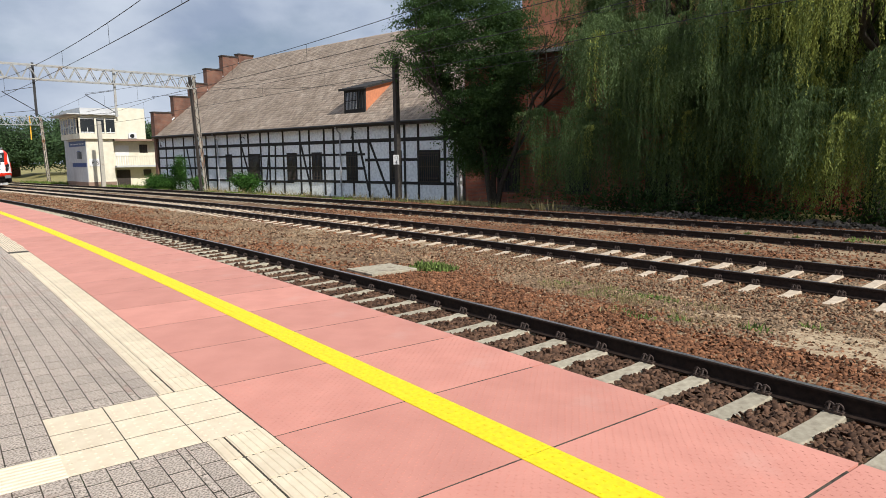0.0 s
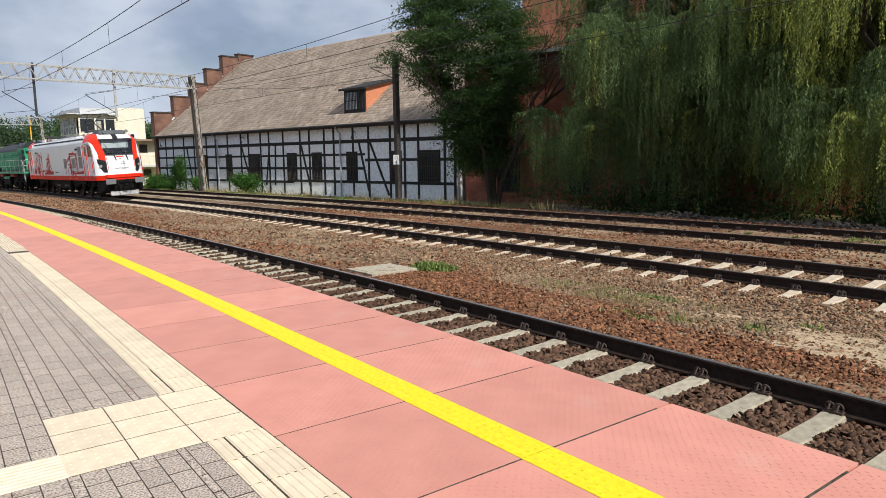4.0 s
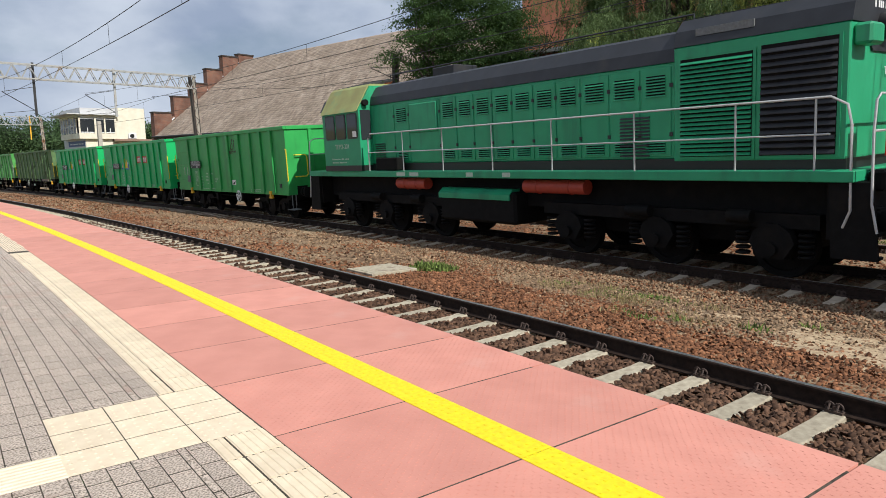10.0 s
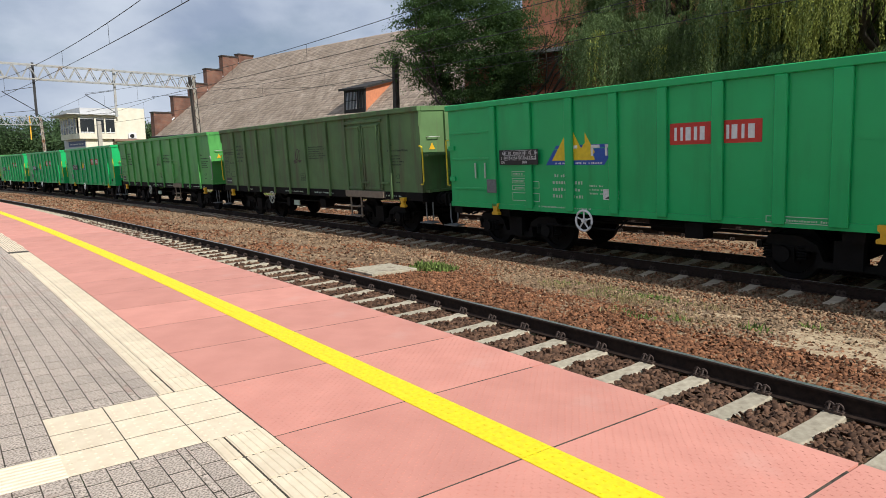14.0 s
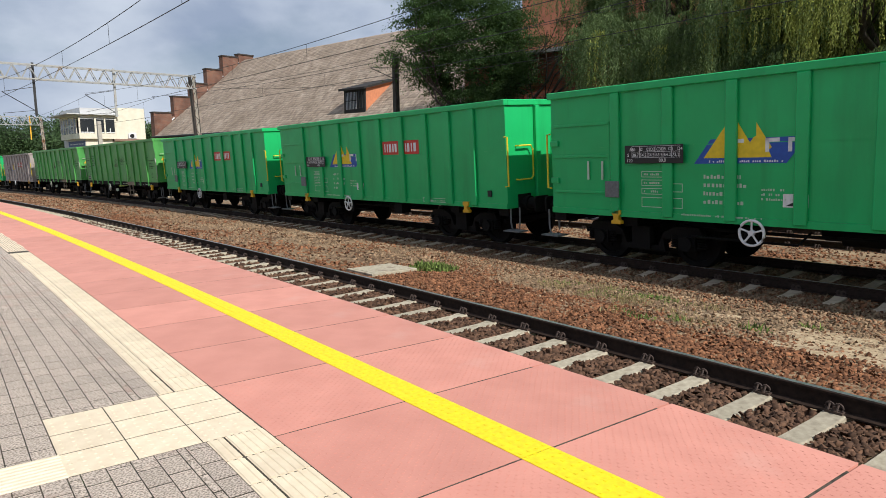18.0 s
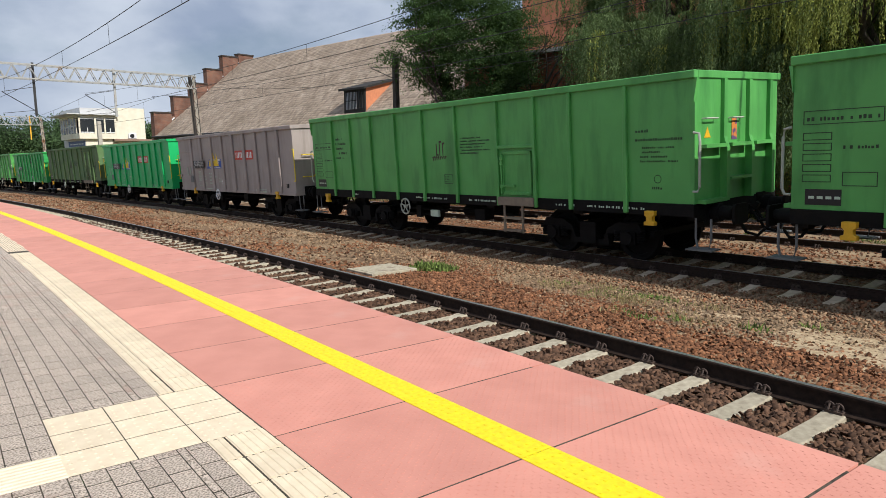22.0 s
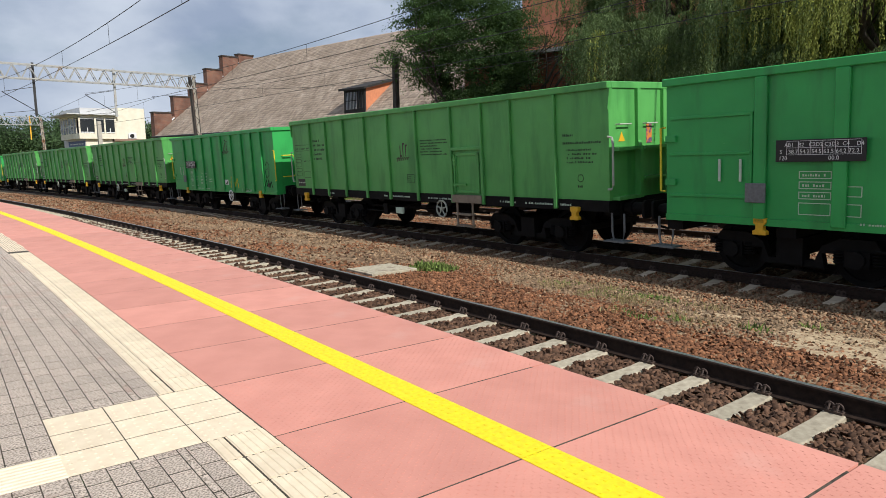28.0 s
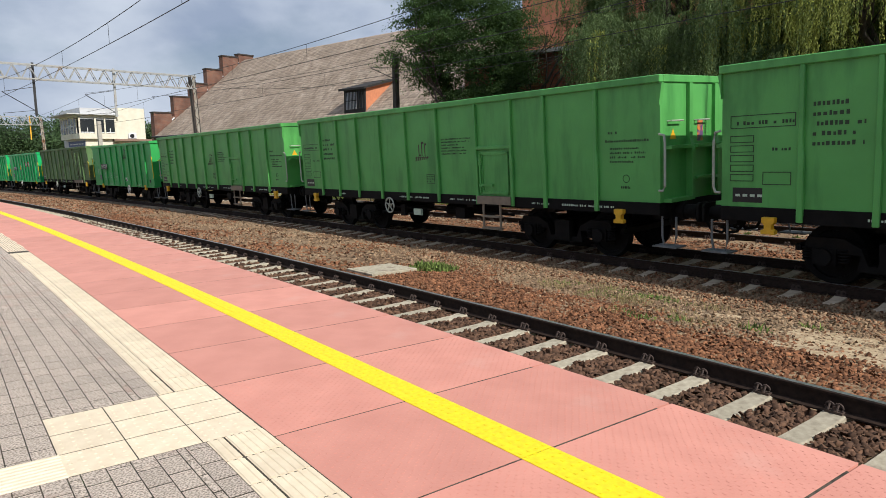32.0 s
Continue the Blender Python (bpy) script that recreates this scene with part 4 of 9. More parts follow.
        wt.prism([(-1.12, 2.3), (-0.92, 2.3), (-1.02, 2.48)], e * half + e * 0.003, e * half + e * 0.006, "x")
        part("warning_triangle", wt, M_HOOK, ob)
        bl = Mesh()
        bl.box(min(e * (half + 0.003), e * (half + 0.007)), max(e * (half + 0.003), e * (half + 0.007)), -0.24, -0.06, 2.24, 2.62)
        part("warning_label", bl, M_WARN, ob, "orange and violet warning label")
    y = -1.403
    mk = Mesh()
    writing(mk, -5.2 * k, 2.1, 0.75, 0.7, y, rnd, 5, 0.85)
    frame_mark(mk, -6.5 * k, -5.45 * k, 2.42, 2.62, y)
    writing(mk, -6.45 * k, 2.45, 0.95, 0.12, y, rnd)
    for z in (2.2, 2.05, 1.9, 1.75, 1.6):
        frame_mark(mk, -6.5 * k, -6.1 * k, z, z + 0.11, y)
    frame_mark(mk, -5.95 * k, -5.5 * k, 1.55, 1.75, y)
    writing(mk, -5.95 * k, 2.05, 0.5, 0.1, y, rnd)
    writing(mk, 0.65 * k, 2.15, 1.1, 0.42, y, rnd, 6, 0.9)
    frame_mark(mk, 0.0 * k, 0.32 * k, 1.45, 1.68, y)
    writing(mk, 0.02 * k, 1.48, 0.28, 0.18, y, rnd, 3)
    ex = 5.15 if double else 5.5
    writing(mk, ex * k, 2.42, 0.26, 0.11, y, rnd)
    writing(mk, ex * k, 2.27, 0.95, 0.1, y, rnd, 1, 0.95)
    writing(mk, (ex + 0.1) * k, 1.9, 0.8, 0.32, y, rnd, 4, 0.9)
    mk.ring(((ex + 0.45) * k, y, 1.62), 0.07, 0.006, "y", 14, 4)
    writing(mk, (ex + 0.34) * k, 1.42, 0.2, 0.1, y, rnd)
    tagged(part("stencilled_writing", mk, M_MARKD, ob, "dark stencilled lettering in lines"), kind="stuff")
    dk = Mesh()
    dk.box(-6.45 * k, -5.95 * k, y - 0.002, y, 1.27, 1.5)
    tb = part("load_table", dk, M_BLACK, ob, "black load table")
    dg = Mesh()
    for i in range(4):
        dg.box(-6.4 * k + 0.12 * i, -6.32 * k + 0.12 * i, y - 0.004, y - 0.0022, 1.36, 1.4)
    tagged(part("figures", dg, M_MARK, tb), kind="stuff")
    wm = Mesh()
    for x, w in ((-4.4, 0.4), (-1.2, 1.3), (0.9, 1.2), (3.6, 0.5), (4.4, 0.6), (5.0, 0.7)):
        writing(wm, x * k, 1.05, w, 0.09, -1.4215, rnd)
    tagged(part("frame_numbers", wm, M_MARK, ob, "pale writing on the black frame"), kind="stuff")
    rail_mark(ob, -0.28 * k, 2.14, 0.42, y, M_EMBLEM)
    part("brake_gear", BRAKES, None, ob)
    ax = Mesh()
    ax.box(-0.62 * k, -0.3 * k, -1.42, -1.36, 0.62, 0.78)
    part("brake_changeover_plate", ax, M_MARK, ob)
    wheels = running_gear(ob, half, 4.15 * k)
    TRAIN.append((ob, mid, wheels))
    return ob


_sill = []


def mat_sill():
    if not _sill:
        _sill.append(mat("dusty_beige_steel", (0.27, 0.22, 0.16), (0.2, 0.16, 0.12), 0.85, 0, 6))
    return _sill[0]


Z_LABEL = "emerald green open wagon with yellow emblem and red panel"
L_LABEL = "leaf green open wagon with a half door and black frame"
B_LABEL = "plain green open wagon with dark emblem and white handwheel"
O_LABEL = "faded olive green open wagon with tall double doors"
G = "wagons of the freight train"
for f, r, kind_ in [(33.4, 22.35, "w"), (21.05, 10.15, "z"), (8.8, -1.95, "z"), (-3.2, -16.5, "o"), (-17.9, -31.0, "m"), (-32.5, -43.4, "z"), (-44.8, -55.95, "z"),
                    (-57.3, -68.45, "z"), (-69.87, -83.25, "l"), (-84.9, -98.37, "l"), (-99.8, -111.03, "g"), (-112.4, -123.6, "z"), (-124.9, -138.2, "o"), (-139.6, -150.86, "b"),
                    (-152.15, -165.24, "l"), (-166.75, -177.35, "s"), (-178.7, -191.6, "l"), (-192.8, -206.4, "l"), (-207.7, -221.0, "l"), (-222.3, -233.3, "b"), (-234.6, -247.7, "o"),
                    (-249.0, -260.0, "z"), (-261.4, -272.4, "z"), (-273.8, -284.8, "b")]:
    if kind_ == "z":
        hopper_wagon(f, r, M_ZGREEN, Z_LABEL, "logo", G)
    elif kind_ == "g":
        hopper_wagon(f, r, M_WGREY, "warm grey open wagon with faded emblem and red panel", "logo", G)
    elif kind_ == "w":
        hopper_wagon(f, r, M_BGREEN, "green open wagon with dark emblem behind the shunter", "mark", G)
    elif kind_ == "b":
        hopper_wagon(f, r, M_BGREEN, B_LABEL, "mark", G)
    elif kind_ == "s":
        hopper_wagon(f, r, M_BGREEN, "green open wagon with black and yellow graffiti", "scrawl", G)
    elif kind_ == "l":
        door_wagon(f, r, M_LGREEN, L_LABEL, G)
    elif kind_ == "m":
        door_wagon(f, r, M_LGREEN, L_LABEL, G)
    else:
        door_wagon(f, r, M_OLIVE, O_LABEL, G, True, M_YRAIL)


# ---- electric locomotive ----
M_DGREY = mat("silver_grey_paint", (0.86, 0.9, 0.95), (0.82, 0.86, 0.91), 0.4, 0, 1.0, (0.3, 0.7), 0.02, 30, coat=0.4)
M_DWHITE = mat("white_loco_paint", (0.82, 0.83, 0.85), (0.77, 0.78, 0.8), 0.35, 0, 1.0, (0.3, 0.7), 0.02, 30, coat=0.4)
M_DRED = mat("signal_red_paint", (0.76, 0.03, 0.008), (0.68, 0.026, 0.007), 0.5, 0, 1.0, (0.3, 0.7), 0.02, 30)
M_DRED.node_tree.nodes["Principled BSDF"].inputs["Specular IOR Level"].default_value = 0.2
M_ART = mat("dark_red_print", (0.5, 0.02, 0.01), (0.44, 0.017, 0.008), 0.6, 0, 14)
M_GRILLE = mat("grille_grey", (0.38, 0.38, 0.37), (0.32, 0.32, 0.31), 0.6, 0.1, 20)
M_ROOF = mat("roof_dark_grey", (0.1, 0.105, 0.115), (0.07, 0.075, 0.08), 0.6, 0, 5)
M_GUARD = mat("worn_guard_steel", (0.3, 0.3, 0.31), (0.2, 0.2, 0.205), 0.5, 0.3, 8)
M_INSUL = plain("brown_insulator", (0.25, 0.06, 0.03), 0.3)
M_LAMP = mat("lamp_reflector", (0.75, 0.76, 0.78), (0.5, 0.5, 0.52), 0.2, 0.5, 30)


def clear_glass(name, tint):
    """Clear pane: light passes, with a gloss that grows at a slant."""
    m = bpy.data.materials.new(name)
    m.use_nodes = True
    n, l = m.node_tree.nodes, m.node_tree.links
    tr, gl, fr, mx = n.new("ShaderNodeBsdfTransparent"), n.new("ShaderNodeBsdfGlossy"), n.new("ShaderNodeFresnel"), n.new("ShaderNodeMixShader")
    tr.inputs["Color"].default_value = (*tint, 1)
    gl.inputs["Roughness"].default_value = 0.03
    fr.inputs["IOR"].default_value = 1.9
    l.new(fr.outputs[0], mx.inputs[0])
    l.new(tr.outputs[0], mx.inputs[1])
    l.new(gl.outputs[0], mx.inputs[2])
    l.new(mx.outputs[0], n["Material Output"].inputs["Surface"])
    return m


M_SCREEN = clear_glass("windscreen_glass", (0.82, 0.88, 0.89))
M_CABIN = mat("cab_lining", (0.72, 0.74, 0.74), (0.66, 0.68, 0.68), 0.8, 0, 4)
M_DESK = mat("dark_desk", (0.06, 0.065, 0.068), (0.04, 0.042, 0.045), 0.6, 0, 6)


def smooth_line(xs, zs, n=48):
    """A rounded curve through a few places, as two lists."""
    p = [Vector((a, b)) for a, b in zip(xs, zs)]
    p = [p[0] * 2 - p[1]] + p + [p[-1] * 2 - p[-2]]
    out, k = [], len(xs) - 1
    for i in range(n + 1):
        u = min(i * k / n, k - 1e-6)
        j = int(u)
        t = u - j
        a, b, c, d = p[j:j + 4]
        out.append(0.5 * (2 * b + (c - a) * t + (2 * a - 5 * b + 4 * c - d) * t * t + (3 * b - a - 3 * c + d) * t ** 3))
    return [q.x for q in out], [q.y for q in out]


ARCH_OUT = smooth_line([7.1, 8.4, 8.85, 9.15, 9.36, 9.5, 9.62], [3.55, 3.67, 3.6, 3.4, 3.1, 2.85, 2.5])
ARCH_IN = smooth_line([7.1, 8.3, 8.7, 8.98, 9.15, 9.26, 9.33], [3.44, 3.52, 3.48, 3.3, 3.02, 2.7, 2.3])
CAB_WIN = smooth_line([8.32, 8.5, 8.75, 8.95, 9.1, 9.2], [3.46, 3.46, 3.4, 3.25, 3.02, 2.71])


# plan of the nose by height: side width, where the side bends, front corner (x, half width), front middle
NOSE = [(1.16, 1.45, 9.38, 10.1, 0.96, 10.17), (1.34, 1.45, 9.38, 10.1, 0.96, 10.17), (1.5, 1.45, 9.36, 10.05, 0.84, 10.13), (2.35, 1.45, 9.3, 9.93, 0.84, 10.01), (2.72, 1.45, 9.22, 9.81, 0.82, 9.89), (3.3, 1.45, 8.95, 9.57, 0.92, 9.65), (3.62, 1.45, 8.7, 9.43, 0.99, 9.51), (3.76, 1.41, 8.58, 9.34, 1.0, 9.42), (3.95, 1.29, 8.45, 9.14, 0.98, 9.22), (4.06, 1.2, 8.3, 8.93, 0.95, 9.0), (4.13, 1.08, 8.2, 8.6, 0.88, 8.66)]


def nose_line(z, grow=0.0, n1=110, n2=60, n3=36, back=7.4):
    """Half outline of the cab at a height, from the back to the middle of the front; with the stretch of each place."""
    cols = list(zip(*NOSE))
    sw, xa, xc, hw, xf = (float(np.interp(z, cols[0], c)) for c in cols[1:])
    sw, xc, hw = sw + grow, xc + grow, hw + grow
    xf = xc + 0.035
    pts = [(back + (xa - back) * i / n1, sw, 0) for i in range(n1)]
    for i in range(n2):
        u = i / n2
        k = ((1 - u) ** 2, 2 * u * (1 - u), u * u)
        mx_, my_ = xa + (xc - xa) * 0.55, sw - (sw - hw) * 0.22
        pts.append((xa * k[0] + mx_ * k[1] + xc * k[2], sw * k[0] + my_ * k[1] + hw * k[2], 1))
    for i in range(n3 + 1):
        u = i / n3
        pts.append((xc + (xf - xc) * math.sin(u * 1.5708), hw * (1 - u), 2))
    return pts


def cab_paint():
    """Grey side, white arch and red crest, parted along the two curves of the cab side."""
    m = bpy.data.materials.new("cab_paint")
    m.use_nodes = True
    n, l = m.node_tree.nodes, m.node_tree.links
    b = n["Principled BSDF"]
    b.inputs["Roughness"].default_value, b.inputs["Coat Weight"].default_value, b.inputs["Coat Roughness"].default_value = 0.42, 0.08, 0.12
    b.inputs["Specular IOR Level"].default_value = 0.3
    tc, sep = n.new("ShaderNodeTexCoord"), n.new("ShaderNodeSeparateXYZ")
    l.new(tc.outputs["Object"], sep.inputs[0])
    along = n.new("ShaderNodeMapRange")
    along.inputs["From Min"].default_value, along.inputs["From Max"].default_value = 7.1, 9.7
    l.new(sep.outputs[0], along.inputs[0])

    def above(xs, zs, last):
        rp = n.new("ShaderNodeValToRGB")
        e = rp.color_ramp.elements
        step = (len(xs) - 1) / 26
        pts = [(xs[round(i * step)], zs[round(i * step)]) for i in range(27)] + [(xs[-1] + 0.004, last)]
        while len(e) < len(pts):
            e.new(0.5)
        for q, (x, z) in zip(e, pts):
            q.position, q.color = (x - 7.1) / 2.6, (z / 5, z / 5, z / 5, 1)
        l.new(along.outputs[0], rp.inputs[0])
        up, gt = n.new("ShaderNodeMath"), n.new("ShaderNodeMath")
        up.operation, gt.operation = "DIVIDE", "GREATER_THAN"
        up.inputs[1].default_value = 5.0
        l.new(sep.outputs[2], up.inputs[0])
        l.new(up.outputs[0], gt.inputs[0])
        l.new(rp.outputs[0], gt.inputs[1])
        return gt.outputs[0]

    col = None
    for fac, tone in ((above(*ARCH_IN, 0.0), (0.82, 0.83, 0.85)), (above(*ARCH_OUT, 2.4), (0.76, 0.03, 0.008))):
        mx = n.new("ShaderNodeMix")
        mx.data_type = "RGBA"
        l.new(fac, mx.inputs[0])
        if col is None:
            mx.inputs[6].default_value = (0.84, 0.88, 0.93, 1)
        else:
            l.new(col, mx.inputs[6])
        mx.inputs[7].default_value = (*tone, 1)
        col = mx.outputs[2]
    l.new(col, b.inputs["Base Color"])
    return m


def cab_mesh():
    rings = 270
    zs = [1.5 + 2.63 * i / rings for i in range(rings + 1)]
    rows = []
    for z in zs:
        h = nose_line(z)
        rows.append([(x, -y, z, k) for x, y, k in h] + [(x, y, z, k) for x, y, k in h[-2::-1]])
    n = len(rows[0])
    vs = [p[:3] for r in rows for p in r]
    win = CAB_WIN
    fs, ix = [], []
    for i in range(rings):
        for j in range(n - 1):
            fs.append((i * n + j, i * n + j + 1, (i + 1) * n + j + 1, (i + 1) * n + j))
            x, y, z, k = rows[i][j]
            x, y, z = x + 0.006, abs(y), z + 0.005
            k = rows[i][min(j + 1, n - 1)][3] if y > 0 and rows[i][j][1] < 0 else k
            edge = float(np.interp(z, [1.62, 1.75, 2.0, 2.3, 2.56], [9.93, 9.83, 9.69, 9.58, 9.52]))
            if k == 2 and 2.74 < z < 3.74:
                m = 5
            elif k == 2 and 2.7 < z < 3.79:
                m = 4
            elif k == 2:
                m = 1 if z > 3.7 or z < 2.72 else 2
            elif k == 1 and x > edge and 1.62 < z < 2.52 - max(0.0, x - 9.62) * 0.42:
                m = 4
            elif 8.32 < x < 9.2 and 2.71 < z < float(np.interp(x, *win)):
                m = 3
            else:
                m = 0
            ix.append(m)
    top = [(rings * n) + j for j in range(n)]
    fs.append(tuple(top))
    ix.append(1)
    me = bpy.data.meshes.new("cab")
    me.from_pydata(vs, [], fs)
    for m in (cab_paint(), M_DWHITE, M_DRED, M_GLASS, M_BLACK, M_SCREEN):
        me.materials.append(m)
    me.polygons.foreach_set("material_index", ix)
    me.shade_smooth()
    me.set_sharp_from_angle(angle=radians(40))
    me.update()
    return me


def nose_skirt(grow, z0, z1):
    """The lower outline of the nose as a solid slice."""
    h = [(x, y) for x, y, k in nose_line(1.3, grow, 1, 10, 8, 9.3)]
    ring = [(x, -y) for x, y in h] + [(x, y) for x, y in h[-2::-1]]
    return Mesh().prism(ring, z0, z1, "z")


def letters(body, size, m, parent, at):
    cu = bpy.data.curves.new("lettering", "FONT")
    cu.body, cu.size, cu.extrude, cu.align_x = body, size, 0.002, "CENTER"
    cu.materials.append(m)
    t = new("lettering", cu)
    t.parent = parent
    t.matrix_basis = at
    return t


def poly(me, pts, y, t=0.003):
    return me.prism(pts, y - t, y, "y")


def strut(me, a, b, w, y):
    d = Vector((b[0] - a[0], b[1] - a[1]))
    n = Vector((-d.y, d.x)).normalized() * w / 2
    return poly(me, [(a[0] + n.x, a[1] + n.y), (a[0] - n.x, a[1] - n.y), (b[0] - n.x, b[1] - n.y), (b[0] + n.x, b[1] + n.y)], y)


def pumpjack(me, x, z, s, y):
    """Nodding pump: tower, beam, head, rods, engine."""
    def at(u, v):
        return x + u * s, z + v * s
    strut(me, at(-0.03, 0), at(0.21, 1.25), 0.07 * s, y)
    strut(me, at(0.46, 0), at(0.29, 1.25), 0.07 * s, y)
    strut(me, at(0.22, 0), at(0.25, 1.2), 0.03 * s, y)
    for i in range(4):
        h = 0.12 + 0.26 * i
        l, r = -0.03 + 0.192 * h, 0.46 - 0.136 * h
        strut(me, at(l, h), at(r, h), 0.035 * s, y)
        strut(me, at(l, h), at(r - 0.03, h + 0.24), 0.025 * s, y)
    poly(me, [at(0.14, 1.2), at(0.36, 1.2), at(0.32, 1.36), at(0.18, 1.36)], y)
    strut(me, at(-0.17, 1.47), at(0.86, 1.12), 0.1 * s, y)
    poly(me, [at(0.95, 1.5), at(1.04, 1.53), at(1.05, 1.2), at(1.0, 0.95), at(0.9, 0.55), at(0.77, 0.55), at(0.82, 1.0), at(0.86, 1.25)], y)
    poly(me, [at(-0.6, 0), at(0.0, 0), at(0.03, 0.38), at(-0.12, 0.42), at(-0.22, 0.58), at(-0.34, 0.5), at(-0.5, 0.48), at(-0.58, 0.4)], y)
    for u in (-0.24, -0.06):
        strut(me, at(u, 0.4), at(u, 1.4), 0.025 * s, y)


def raised_pumpjack(me, x, z, s, y):
    """Nodding pump with its head up: tower, beam, head, crank."""
    strut(me, (x, z), (x + 0.28 * s, z + 1.15 * s), 0.07 * s, y)
    strut(me, (x + 0.55 * s, z), (x + 0.34 * s, z + 1.15 * s), 0.07 * s, y)
    for i in range(4):
        h = 0.15 + 0.24 * i
        strut(me, (x + 0.1 * s * (0.6 + i * 0.55), z + h * s), (x + (0.53 - 0.045 * i) * s, z + h * s), 0.035 * s, y)
        strut(me, (x + 0.1 * s * (0.6 + i * 0.55), z + h * s), (x + (0.5 - 0.045 * i) * s, z + (h + 0.22) * s), 0.025 * s, y)
    strut(me, (x - 0.42 * s, z + 0.92 * s), (x + 0.72 * s, z + 1.32 * s), 0.09 * s, y)
    poly(me, [(x + 0.5 * s, z + 1.62 * s), (x + 0.6 * s, z + 1.66 * s), (x + 1.02 * s, z + 1.02 * s), (x + 0.98 * s, z + 0.92 * s), (x + 0.82 * s, z + 1.06 * s), (x + 0.7 * s, z + 1.28 * s)], y)
    poly(me, [(x - 0.72 * s, z), (x - 0.1 * s, z), (x - 0.02 * s, z + 0.35 * s), (x - 0.2 * s, z + 0.5 * s), (x - 0.4 * s, z + 0.46 * s), (x - 0.5 * s, z + 0.4 * s), (x - 0.68 * s, z + 0.36 * s)], y)
    strut(me, (x - 0.36 * s, z + 0.4 * s), (x - 0.36 * s, z + 0.93 * s), 0.03 * s, y)


def pantograph_mesh():
    me = Mesh()
    for y in (-0.45, 0.45):
        me.tube([(0.0, y, 4.42), (-1.15, y * 0.6, 4.98)], 0.035, 6)
        me.tube([(-1.15, y * 0.6, 4.98), (0.25, y * 0.9, 5.5)], 0.025, 6)
    me.cyl((0.0, -0.5, 4.42), (0.0, 0.5, 4.42), 0.05, 8)
    me.cyl((-1.15, -0.3, 4.98), (-1.15, 0.3, 4.98), 0.035, 8)
    for x in (0.1, 0.4):
        me.tube([(x, -0.95, 5.36), (x, -0.75, 5.5), (x, 0.75, 5.5), (x, 0.95, 5.36)], 0.03, 6)
    me.box(-0.6, 0.3, -0.55, 0.55, 4.32, 4.38)
    return me


REAR = 0.4                           # the rear end is this much longer than the front


